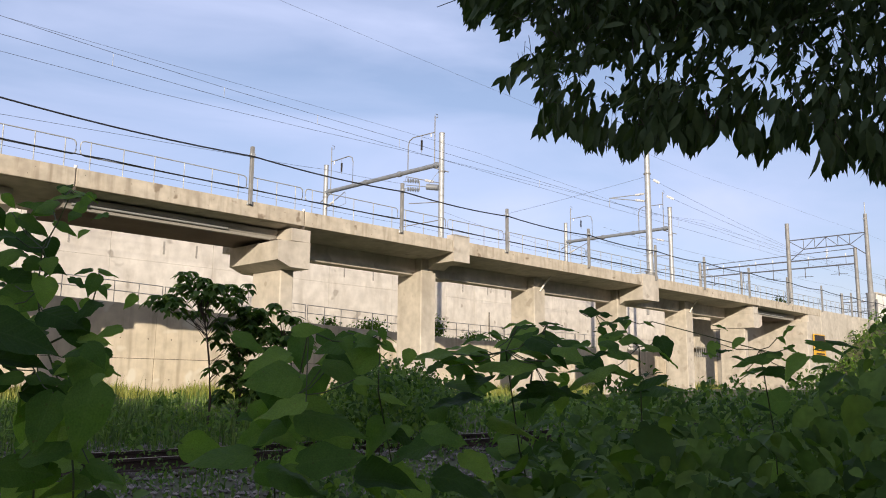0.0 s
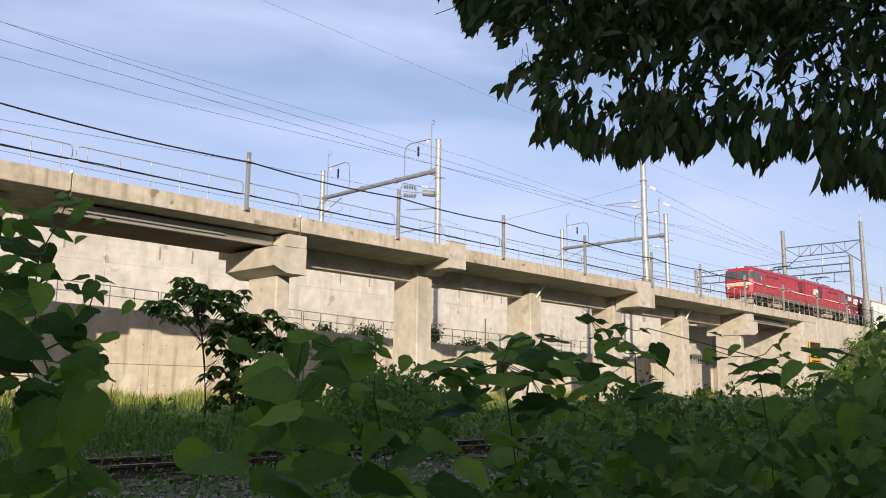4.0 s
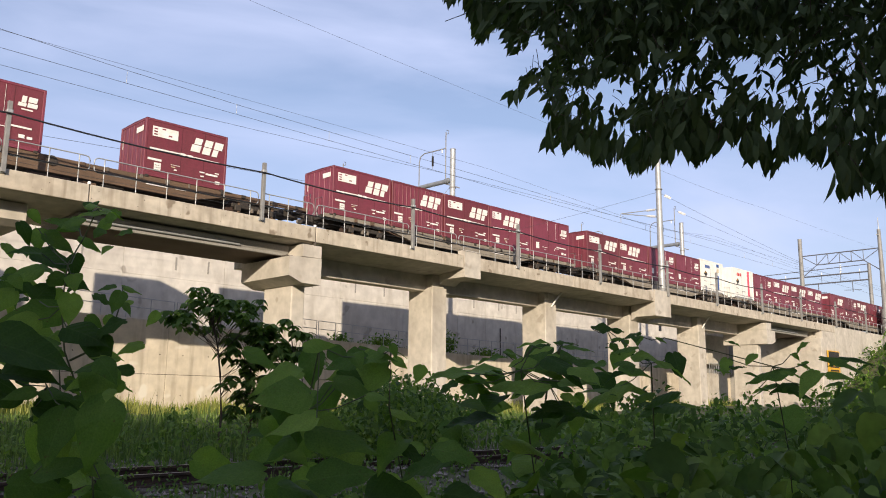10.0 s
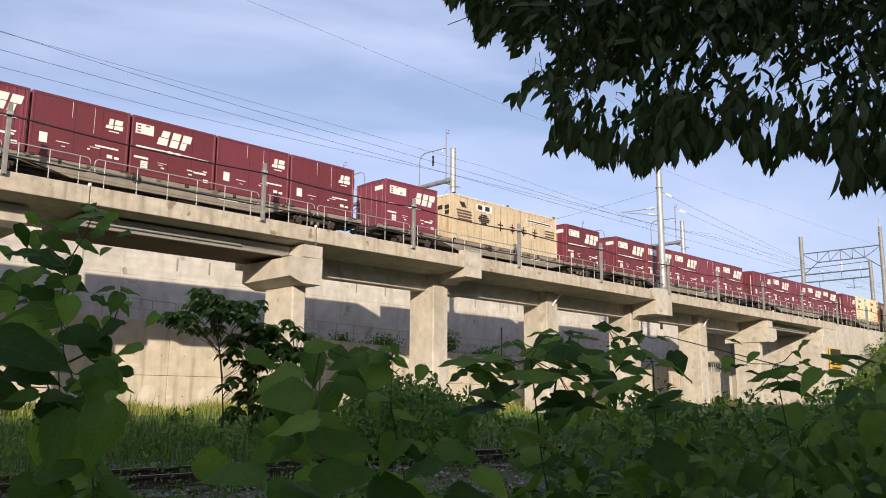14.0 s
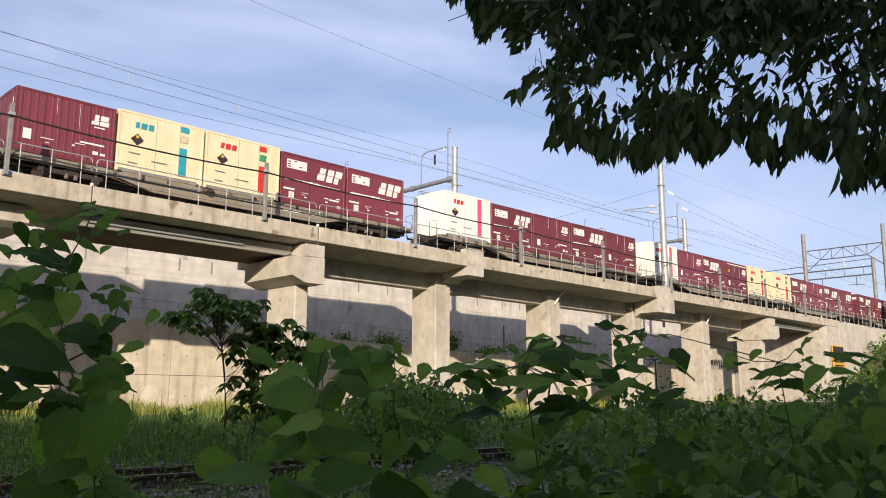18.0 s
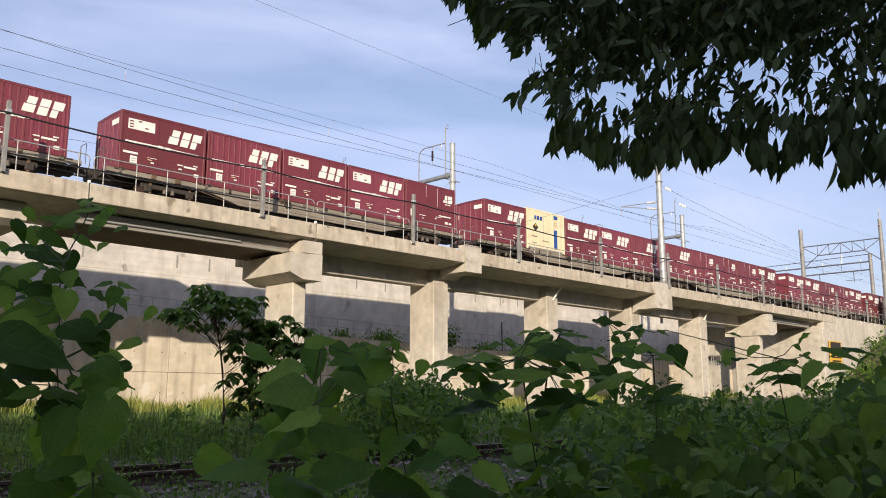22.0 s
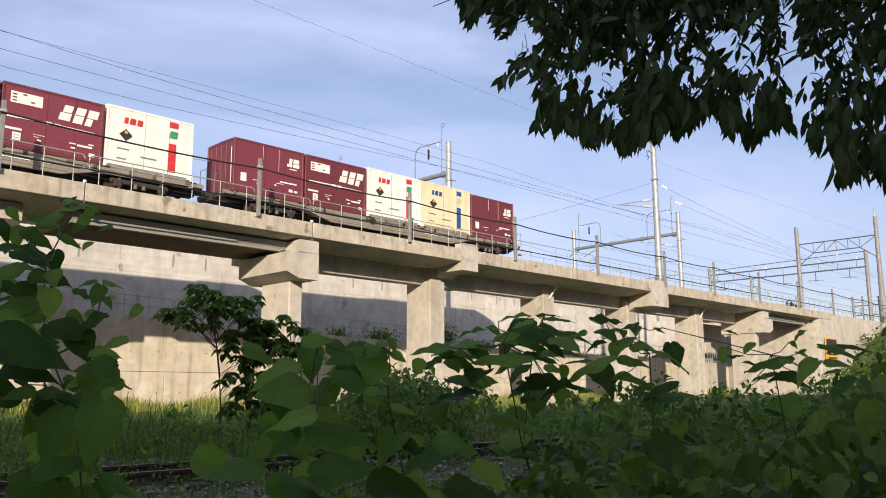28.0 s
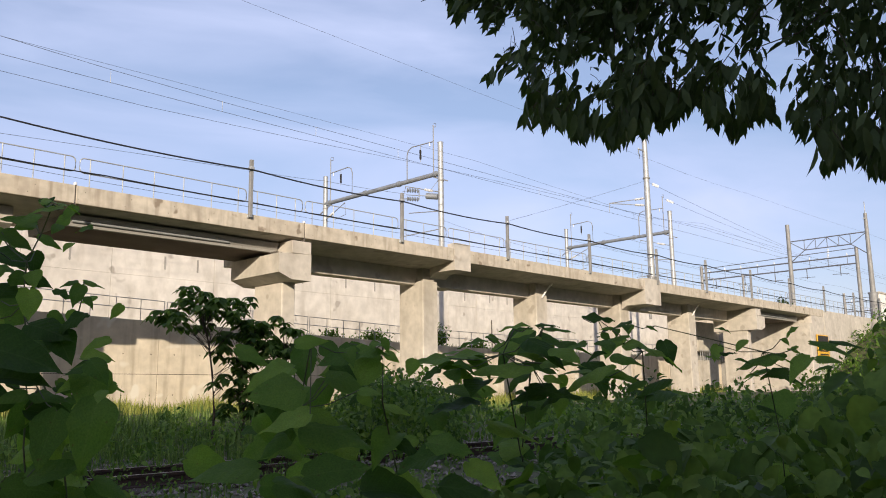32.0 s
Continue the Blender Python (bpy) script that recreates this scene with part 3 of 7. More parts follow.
cable("power_cable", [(x, 30.6, 11.15) for x in posts], 0.13, 0.036, BLACK, "thick black cable slung from post to post")
cable("signal_cable", [(x + d, 30.88, 9.76 + 0.02 * (i % 2)) for i, x in enumerate(posts[:-1]) for d in (0, 4.2)], 0.03, 0.024, BLACK, "black cable tied along the railing")
cable("thin_cable", [(x, 30.72, 9.5) for x in posts], 0.05, 0.008, WIRE, "thin wire along the curb")

# ---- the line on the ground ----
old = thing("old_track", "rusty disused railway track in weeds", "railway", kind="structure")
RAILS = (9.80, 10.90)
for y in RAILS:
    z = 0.26
    w = [(y - 0.06, z), (y + 0.06, z), (y + 0.06, z + 0.015), (y + 0.012, z + 0.03), (y + 0.012, z + 0.11), (y + 0.034, z + 0.12), (y + 0.034, z + 0.15), (y - 0.034, z + 0.15), (y - 0.034, z + 0.12), (y - 0.012, z + 0.11), (y - 0.012, z + 0.03), (y - 0.06, z + 0.015)]
    part("rail", Geo().prism(w, 0, -40, 120), RUST, old)
    part("running_surface", Geo().box(-40, 120, y - 0.03, y + 0.03, z + 0.1505, z + 0.153), RAILTOP, old)
tie = Geo().box(-0.1, 0.1, -1.0, 1.0, -0.12, 0.0, 0.015).mesh("sleeper", BARK)
for i in range(60):
    part("sleeper", tie, BARK, old, m=pose(-4 + 0.62 * i, 10.35, 0.262, 0, 0, random.uniform(-1, 1)))
g = Geo()
rng = np.random.default_rng(4)
for i in range(12500):
    x, y = 1.5 + 32 * rng.uniform() ** 1.5, (rng.uniform(7.2, 14.6) if i < 9500 else rng.uniform(3.0, 7.6))
    s = rng.uniform(0.02, 0.055)
    z = ground(x, y) + 0.02 + (0.03 if 8.9 < y < 12 else 0)
    p = rng.uniform(0.6, 1.0, (6, 1)) * np.array([(1, 0, 0), (-1, 0, 0), (0, 1, 0), (0, -1, 0), (0, 0, 0.8), (0, 0, -0.8)]) * s
    a = rng.uniform(0, 6.28)
    p[:, :2] = p[:, :2] @ np.array([[math.cos(a), -math.sin(a)], [math.sin(a), math.cos(a)]])
    g.add(p + (x, y, z), [(0, 2, 4), (2, 1, 4), (1, 3, 4), (3, 0, 4), (2, 0, 5), (1, 2, 5), (3, 1, 5), (0, 3, 5)])
tagged(part("ballast", g, BALLAST), "grey crushed stone ballast among weeds", "ballast", kind="stuff")
# ---- overhead line ----
def mast(name, x, y, z0, z1, r, label, group, mat=None, taper=0.8):
    t = thing(name, label, "mast", group)
    part("pole", Geo().tube([(x, y, z0), (x, y, z1)], r, 12, r2=r * taper), mat or STEEL, t)
    part("cap", Geo().tube([(x, y, z1), (x, y, z1 + 0.04)], r * taper + 0.015, 12), PAINTED, t)
    for z in (z0 + 1.8, z0 + (z1 - z0) * 0.72):
        part("band", Geo().tube([(x, y, z), (x, y, z + 0.09)], r + 0.02, 12), PAINTED, t)
    return t


def swan_neck(t, x, y, z, side):
    """A post on the beam with a bowed arm that hangs an insulator. side: the way along y that the arm reaches."""
    k = 1.18
    part("hanger_post", Geo().tube([(x, y, z), (x, y, z + 2.9 * k)], 0.036, 6), PAINTED, t)
    tip = z + 2.9 * k
    part("post_tip", Geo().tube([(x, y, tip - 0.15), (x + 0.18, y - 0.06, tip - 0.1), (x + 0.2, y - 0.06, tip + 0.12), (x + 0.05, y, tip + 0.14)], 0.025, 5), PAINTED, t)
    part("small_insulator", Geo().tube([(x, y + side * 0.35, z + 1.72 * k), (x, y + side * 0.35, z + 1.95 * k)], 0.05, 8, r2=0.03), PORCELAIN, t)
    a = [(x, y, z + 1.93 * k), (x, y + side * 2.05, z + 1.98 * k), (x, y + side * 2.42, z + 1.85 * k), (x, y + side * 2.56, z + 1.55 * k), (x, y + side * 2.56, z)]
    part("bowed_arm", Geo().tube(a, 0.036, 6), PAINTED, t)
    yi = y + side * 1.24
    part("insulator_pin", Geo().tube([(x, yi, z + 1.95 * k), (x, yi, z + 0.95 * k)], 0.018, 5), PAINTED, t)
    for n in range(8):
        zi = z + 1.66 * k - 0.085 * n
        part("insulator", Geo().tube([(x, yi, zi), (x, yi, zi - 0.07)], 0.085, 8, r2=0.05), SIGNDARK, t)


def portal(x, y0, y1, beam_z, top, r):
    near = mast("portal_mast", x, y0, 8.3, top, r, "galvanised steel portal mast on the viaduct's far edge", "portal masts", taper=0.95)
    far = mast("portal_mast", x, y1, 8.8, top + 0.05, r * 0.9, "galvanised steel portal mast beyond the second track", "portal masts", taper=0.95)
    part("bracket", Geo().box(x - 0.35, x + 0.35, FAR_Y + 0.003, y0 + 0.35, 7.9, 8.75, 0.04), CONCRETE, near)
    part("foot", Geo().box(x - 0.4, x + 0.4, y1 - 0.4, y1 + 0.4, 8.7, 9.15, 0.04), CONCRETE, far)
    t = thing("portal_beam", "round grey steel beam across the tracks with line fittings", "beam", "portal beams")
    part("beam", Geo().tube([(x, y0, beam_z), (x, y1, beam_z)], 0.15, 10), STEELDULL, t)
    for y in (y0 + (y1 - y0) * 0.04, y0 + (y1 - y0) * 0.33, y0 + (y1 - y0) * 0.62, y1 - (y1 - y0) * 0.04):
        part("sleeve", Geo().tube([(x, y - 0.12, beam_z), (x, y + 0.12, beam_z)], 0.20, 10), STEELDULL, t)
    for y, s in ((y0, 1), (y1, -1)):
        part("strut", Geo().tube([(x + 0.02, y - s * 0.6, beam_z - 0.65), (x, y + s * 1.05, beam_z)], 0.045, 6), PAINTED, t)
    swan_neck(t, x, y0 + 0.65, beam_z, 1)
    swan_neck(t, x, y1 - 0.6, beam_z, -1)
    for s, y in ((1, y0 + 0.18), (-1, y1 - 0.18)):
        for z, reach, rise in ((14.4, 2.7, 0.8), (11.9, 3.3, -0.1), (13.1, 2.4, 0.2)):
            end = (x - 0.45, y + s * reach, z + rise)
            if s > 0 or z > 12:
                part("cantilever", Geo().tube([(x - 0.1, y, z), end], 0.032, 6), PAINTED, t)
        part("steady_arm", Geo().tube([(x - 0.45, y + s * 2.7, 15.2), (x - 0.5, y + s * 2.9, 14.3), (x - 0.5, y + s * 1.6, 14.1)], 0.02, 5), PAINTED, t)
        for k in range(5):
            u = 0.16 + 0.05 * k
            part("insulator", Geo().tube([(x - 0.1 - 0.35 * u, y + s * 2.7 * u, 14.4 + 0.8 * u), (x - 0.1 - 0.35 * (u + 0.03), y + s * 2.7 * (u + 0.03), 14.4 + 0.8 * (u + 0.03))], 0.09, 8), PORCELAIN, t)


portal(37.7, 36.95, 49.2, 15.66, 17.7, 0.20)
portal(67.4, 36.95, 48.5, 15.66, 17.52, 0.20)
portal(-8.3, 36.95, 49.2, 15.66, 17.7, 0.20)

t = thing("line_insulators", "two strings of disc insulators with a tension weight", "insulator")
P0, P1 = Vector((36.5, 39.0, 14.35)), Vector((37.6, 37.05, 14.05))
part("rod", Geo().tube([P0, P1], 0.03, 6), STEELDULL, t)
part("yoke", Geo().tube([P0.lerp(P1, 0.40) + Vector((0, 0, 0.35)), P0.lerp(P1, 0.40) - Vector((0, 0, 0.3))], 0.035, 6), STEELDULL, t)
for up in (0.32, -0.26):
    for k in range(5):
        q = P0.lerp(P1, 0.05 + 0.075 * k) + Vector((0, 0, up))
        part("disc", Geo().tube([q, q + Vector((0.03, -0.055, 0))], 0.17, 10, r2=0.1), STEELDULL, t)
    part("string_pin", Geo().tube([P0 + Vector((-0.1, 0.2, up * 0.8)), P0.lerp(P1, 0.40) + Vector((0, 0, up))], 0.02, 5), STEELDULL, t)
q = P0.lerp(P1, 0.62)
part("weight_case", Geo().tube([q, P0.lerp(P1, 0.97)], 0.2, 10), STEELDULL, t)
part("guy_rod", Geo().tube([q, Vector((37.65, 37.0, 15.3))], 0.014, 5), PAINTED, t)

# tall feeder mast on its bracket
t = mast("feeder_mast", 53.5, 31.05, 9.35, 19.9, 0.25, "tall bright steel feeder mast on the viaduct edge", "feeder masts", taper=0.75)
part("collar", Geo().tube([(53.5, 31.05, 9.35), (53.5, 31.05, 9.6)], 0.3, 12), PAINTED, t)
for z in (14.9, 15.5):
    part("arm", Geo().tube([(53.5, 31.05, z), (53.4, 34.3, 15.62)], 0.035, 6), STEEL, t)
    for k in range(6):
        part("insulator", Geo().tube([(53.47, 31.4 + 0.12 * k, z + (15.62 - z) * (0.12 + 0.037 * k)), (53.47, 31.46 + 0.12 * k, z + (15.62 - z) * (0.13 + 0.037 * k))], 0.09, 8), PORCELAIN, t)
part("cross_arm", Geo().box(52.55, 53.45, 31.0, 31.1, 19.02, 19.1, 0.01), STEEL, t)
part("hook", Geo().tube([(52.6, 31.05, 19.03), (52.6, 31.05, 18.75), (52.75, 31.05, 18.6), (52.65, 31.05, 18.35)], 0.04, 6), STEELDULL, t)
part("tie", Geo().tube([(53.4, 34.3, 15.62), (53.4, 34.3, 14.9)], 0.02, 5), STEEL, t)

# truss portal farther on, and the yard's portals behind
t = thing("truss_portal", "lattice steel portal across the tracks beyond the abutment", "portal")
X3, YA, YB = 103.4, 31.4, 40.6
part("mast", Geo().tube([(X3, YA, 8.2), (X3, YA, 21.8)], 0.36, 12, r2=0.2), PAINTED, t)
part("mast_base", Geo().tube([(X3, YA, 8.2), (X3, YA, 12.4)], 0.5, 12), PAINTED, t)
part("mast", Geo().tube([(X3, YB, 8.2), (X3, YB, 21.8)], 0.27, 12, r2=0.24), PAINTED, t)
part("chord", Geo().tube([(X3, YA, 19.6), (X3, YB, 19.6)], 0.07, 6), DARKSTEEL, t)
part("chord", Geo().tube([(X3, YA + 1.9, 18.35), (X3, YB - 1.9, 18.35)], 0.07, 6), DARKSTEEL, t)
for k in range(5):
    y0 = YA + 1.9 + k * (YB - YA - 3.8) / 4
    part("lattice", Geo().tube([(X3, y0, 18.35), (X3, y0, 19.6)], 0.04, 5), DARKSTEEL, t)
    if k < 4:
        y1 = y0 + (YB - YA - 3.8) / 4
        a, b = (19.6, 18.35) if k > 1 else (18.35, 19.6)
        part("lattice", Geo().tube([(X3, y0, a), (X3, y1, b)], 0.04, 5), DARKSTEEL, t)
for y, s in ((YA, 1), (YB, -1)):
    part("lattice", Geo().tube([(X3, y, 19.6), (X3, y + s * 1.9, 18.35)], 0.045, 5), DARKSTEEL, t)
    part("brace", Geo().tube([(X3, y, 16.9), (X3, y + s * 1.9, 18.35)], 0.055, 5), DARKSTEEL, t)
for k in range(5):
    part("insulator", Geo().tube([(X3, 36.0, 18.1 - 0.2 * k), (X3, 36.0, 18.02 - 0.2 * k)], 0.12, 8), PORCELAIN, t)
part("top_pin", Geo().tube([(X3, YA, 21.8), (X3, YA, 23.2)], 0.05, 6), STEEL, t)
part("cross_arm", Geo().box(X3 - 0.8, X3 + 0.3, YA - 0.06, YA + 0.06, 21.0, 21.12), STEEL, t)

for X4, ya, yb, top, bz in ((130.0, 41.2, 66.0, 22.2, (19.8, 21.0)), (185.0, 36.0, 62.0, 21.5, (17.5, 19.5))):
    t = thing("yard_portal", "distant steel portal over the yard tracks", "portal", "yard portals")
    for y in (ya, yb):
        part("mast", Geo().tube([(X4, y, 8.8), (X4, y, top)], 0.3, 10, r2=0.25), PAINTED, t)
    for z in bz:
        part("beam", Geo().tube([(X4, ya, z), (X4, yb, z)], 0.11, 6), DARKSTEEL, t)
    part("upper_wire_beam", Geo().tube([(X4, ya, bz[1] + 1.1), (X4, yb, bz[1] + 0.7)], 0.06, 6), DARKSTEEL, t)
    for k in range(9):
        y0 = ya + (k + 0.5) * (yb - ya) / 9
        part("lattice", Geo().tube([(X4, y0, bz[0]), (X4, y0, bz[1])], 0.04, 5), DARKSTEEL, t)
        part("line_insulator", Geo().tube([(X4, y0, bz[1] + 0.1), (X4, y0, bz[1] + 0.5)], 0.1, 8, r2=0.05), PORCELAIN, t)
    for k in range(5):
        y = ya + (k + 0.5) * (yb - ya) / 5
        part("hanger", Geo().tube([(X4, y, bz[0]), (X4, y, bz[0] - 1.6)], 0.06, 6), DARKSTEEL, t)
        part("steady_arm", Geo().tube([(X4, y - 1.2, bz[0] - 1.4), (X4, y + 1.2, bz[0] - 1.3)], 0.04, 5), DARKSTEEL, t)
for x, y, top in ((83.0, 37.6, 13.3), (109.0, 31.3, 14.5), (118.0, 31.3, 13.6), (124.0, 31.3, 19.5), (70.5, 41.3, 12.4)):
    mast("line_post", x, y, 8.2, top, 0.13, "plain grey line post by the track", "line posts", PAINTED)

# wires
def run_of(y, rows):
    """Points of a wire over y from (x, z) rows, with far ends."""
    return [(-80, y, rows[0][1]), *[(x, y, z) for x, z in rows], (420, y, rows[-1][1])]


LEVEL, CARRIER = 14.69, 15.17         # contact wire and the wire that carries it
cable("contact_wire", run_of(TRACK_Y, [(-8.3, LEVEL), (37.7, LEVEL), (67.4, LEVEL), (102, LEVEL)]), 0.0, 0.010, WIRE, "thin contact wire over the near track")
cable("catenary_wire", run_of(TRACK_Y, [(9.0, 15.45), (14.3, 15.27), (20.0, 15.17), (37.7, 15.15), (52.0, 15.1), (67.4, 15.4), (84, 15.1), (102, 15.4)]), 0.0, 0.010, WIRE, "catenary wire that carries the contact wire")
cable("catenary_wire", run_of(TRACK_Y, [(5.0, 15.35), (26.6, 15.65), (37.7, 15.78), (44.0, 15.54), (50.0, 15.38), (57.5, 15.0), (67.4, 15.9), (84, 15.3), (102, 15.9)]), 0.0, 0.007, WIRE, "second catenary wire over the near track")
cable("contact_wire", run_of(TRACK_Y, [(-8.3, 14.1), (9.0, 14.0), (16.0, 14.02), (24.4, 14.3), (33.9, 14.69), (60.0, 15.3), (67.4, 15.6)]), 0.0, 0.009, WIRE, "second contact wire that rises out of use")
cable("anchored_wire", [(-80, 38.8, 8.2), (24.3, 38.8, 13.72), (29.7, 38.8, 14.04), (36.4, 39.0, 14.4)], 0.05, 0.010, WIRE, "wire of the far track, tied to the insulators")
cable("anchored_wire", [(37.9, 37.2, 12.6), (44.5, 37.4, 12.05), (60, 38.6, 11.7), (102, 39, 11.6)], 0.05, 0.008, WIRE, "slack wire that runs on from the portal mast")
cable("feeder_wire", [(-60, 29.9, 19.9), (55.8, 29.9, 17.85), (68.4, 30.0, 18.1), (103.4, 31.4, 19.4), (300, 31.4, 19.3)], 0.08, 0.006, WIRE, "thin feeder wire high above the track", 12)
tension = ((Vector((53.6, 31.2, 16.85)), Vector((103.2, 40.4, 18.75))), (Vector((65.0, 36.0, 18.1)), Vector((103.2, 40.4, 18.6))))
for a, b in tension:
    t = cable("tension_wire", [a, b], 0.1, 0.011, WIRE, "wire drawn tight from a mast to the lattice portal")
    way = (b - a).normalized()
    for k in range(7):
        q = a + way * (1.7 + 0.16 * k if a.x < 60 else 0.5 + 0.2 * k)
        tagged(part("string_insulator", Geo().tube([q, q + way * 0.1], 0.11, 8, r2=0.06), PORCELAIN), "white disc of an insulator string on a tight wire", "insulator", "string insulators")
cable("guy_wire", [(36.85, 31.0, 11.3), (53.5, 31.2, 16.8)], 0.05, 0.008, WIRE, "thin stay wire between two masts")
for y, z in ((44.0, 16.6), (44.1, 15.2), (49.0, 16.8), (49.1, 15.4), (55.0, 16.4)):
    cable("yard_wire", [(x, y, z) for x in (67.4, 102.4, 130, 185, 300)], 0.3, 0.010, WIRE, "thin overhead wire above the yard tracks")
for x in (2.5, 8.6, 14.3, 19.7, 25.2, 31.0, 44.0, 50.0, 56.0, 63.0, 73.0, 79.0):
    tagged(part("dropper", Geo().tube([(x, TRACK_Y, LEVEL), (x, TRACK_Y, CARRIER + 0.03)], 0.011, 5), STEEL), "short dropper wire between contact wire and catenary", "wire", "droppers")

# ---- the train ----
MAROON_LABEL = "maroon steel freight container with white markings on a flat wagon"


def mark(t, name, x0, x1, z0, z1, mat, side=-1.225, proud=0.006, slant=0.0):
    """A painted panel on the container's side, u along it and z up; slant leans it like italics."""
    y = side - proud
    v = [(x0, y, z0), (x1, y, z0), (x1 + slant, y, z1), (x0 + slant, y, z1)]
    v += [(a, side + 0.004, c) for a, b, c in v]
    g = Geo().add(v, [(0, 1, 2, 3), (7, 6, 5, 4), (0, 4, 5, 1), (1, 5, 6, 2), (2, 6, 7, 3), (3, 7, 4, 0)])
    return part(name, g, mat, t)


def strokes(t, name, pieces, mat):
    """Several slanted bars that make one emblem."""
    g = Geo()
    for x0, x1, z0, z1, s in pieces:
        y = -1.233
        v = [(x0, y, z0), (x1, y, z0), (x1 + s, y, z1), (x0 + s, y, z1)]
        v += [(a, -1.221, c) for a, b, c in v]
        g.add(v, [(0, 1, 2, 3), (7, 6, 5, 4), (0, 4, 5, 1), (1, 5, 6, 2), (2, 6, 7, 3), (3, 7, 4, 0)])
    return part(name, g, mat, t)


def bars(t, pieces, mat):
    """Small lines of lettering, each a plain bar."""
    for x0, x1, z0, z1, s in pieces:
        mark(t, "label_bar", x0, x1, z0, z1, mat)


def box_shell(t, L, mat, roof, ribs=0, H=2.5):
    """Frame, recessed sides, ends with ribs, roof. Length L along x from 0."""
    g = Geo()
    for x in (0, L - 0.10):
        for y in (-1.225, 1.125):
            g.box(x, x + 0.10, y, y + 0.10, 0, H, 0.012)
    for y in (-1.222, 1.142):
        g.box(0.1, L - 0.1, y, y + 0.08, 0.0, 0.14, 0.01).box(0.1, L - 0.1, y, y + 0.08, H - 0.09, H, 0.01)
    for x in (0.003, L - 0.083):
        g.box(x, x + 0.08, -1.12, 1.12, 0.0, 0.14, 0.01).box(x, x + 0.08, -1.12, 1.12, H - 0.09, H, 0.01)
    part("frame", g, mat, t)
    for y in (-1.205, 1.165):
        panel = part("side_panel", Geo().box(0.09, L - 0.09, y, y + 0.04, 0.12, H - 0.07), mat, t)
        for k in range(ribs):
            x = 0.22 + (L - 0.44) * k / (ribs - 1)
            part("rib", Geo().box(x - 0.045, x + 0.045, y - 0.02 if y < 0 else y + 0.038, y + 0.002 if y < 0 else y + 0.06, 0.14, H - 0.1, 0.008), mat, panel)
    if not ribs:
        for x in (L * 0.43, L * 0.71):
            part("door_seam", Geo().box(x - 0.007, x + 0.007, -1.212, -1.2, 0.16, H - 0.1), MAROONDARK if mat is MAROON else PAINTED, t)
    for x in (0.02, L - 0.06):
        g = Geo().box(x, x + 0.04, -1.13, 1.13, 0.12, H - 0.07)
        for k in range(5):
            y = -0.9 + 0.45 * k
            g.box(x - 0.018, x + 0.058, y - 0.05, y + 0.05, 0.14, H - 0.1, 0.01)
        part("end_panel", g, mat, t)
    part("roof", Geo().prism([(-1.215, H - 0.012), (1.215, H - 0.012), (1.215, H + 0.012), (0, H + 0.045), (-1.215, H + 0.012)], 0, 0.01, L - 0.01), roof, t)
    for x in (0.18, L - 0.18):
        part("twist_lock", Geo().box(x - 0.09, x + 0.09, -1.23, -1.1, -0.05, 0.05, 0.01), UNDER, t)


def container_f(shift=0.0, ribs=0):
    """shift: how far the emblem stands from its usual place near the far end; ribbed ones have no plate."""
    t = thing("container", "maroon steel freight container with " + ("ribbed sides, white emblem and stripe" if ribs else "white emblem plate and stripe"), "container", "containers on the train")
    box_shell(t, 3.86, MAROON, MAROONDARK, ribs)
    if not ribs:
        mark(t, "plate", 0.30 if not shift else 0.15, 1.46 + 0.55 * shift, 1.76, 2.20, WHITE)
        for x, z in ((0.36, 2.06), (0.36, 1.94), (0.36, 1.82), (0.72, 2.10), (1.02, 1.86)):
            if x < 1.3 + 0.55 * shift:
                mark(t, "label_bar", x + 0.3 * shift * 0.5, x + 0.16 + 0.15 * shift, z, z + 0.06, MAROON, proud=0.01)
    strokes(t, "emblem", [(a + shift, b + shift, c, d, e) for a, b, c, d, e in [(2.06, 2.50, 1.48, 1.80, 0.08), (2.22, 2.56, 1.83, 2.12, 0.08), (2.61, 2.98, 1.46, 1.79, 0.08), (2.70, 3.07, 1.82, 2.13, 0.08),
                                                                               (3.08, 3.34, 1.45, 1.76, 0.08), (3.17, 3.58, 1.79, 2.13, 0.08)]], WHITE)
    g = Geo().prism([(0.22, 1.17), (1.50, 1.20), (3.52, 1.215), (3.52, 1.23), (1.50, 1.255), (0.22, 1.245)], 1, -1.233, -1.221)
    part("stripe", g, WHITE, t)
    bars(t, [(1.62, 1.85, 1.17, 1.28, 0), (1.95, 2.2, 1.18, 1.27, 0), (0.16, 0.78, 0.70, 0.79, 0), (2.55, 2.8, 0.60, 0.65, 0), (2.86, 3.44, 0.55, 0.63, 0), (3.3, 3.5, 0.68, 0.73, 0), (2.62, 2.78, 0.42, 0.48, 0), (1.36, 1.5, 0.44, 0.5, 0), (1.2, 1.62, 0.66, 0.68, 0)], WHITE)
    mark(t, "label_plate", 0.46, 0.76, 0.26, 0.62, WHITE)
    mark(t, "number_plate", 3.34, 3.56, 0.22, 0.36, WHITE)
    mark(t, "latch", 1.22, 1.42, 0.56, 0.60, TANBOX)
    bars(t, [(0.5, 0.72, 0.30, 0.33, 0), (0.5, 0.72, 0.40, 0.43, 0), (0.5, 0.72, 0.5, 0.53, 0)], PAINTED)
    for y0, y1, z0, z1 in ((-1.0, -0.35, 1.96, 2.2), (0.9, 0.94, 1.5, 1.9)):
        part("end_mark", Geo().box(-0.012, 0.0, y0, y1, z0, z1), WHITE, t)
    return t


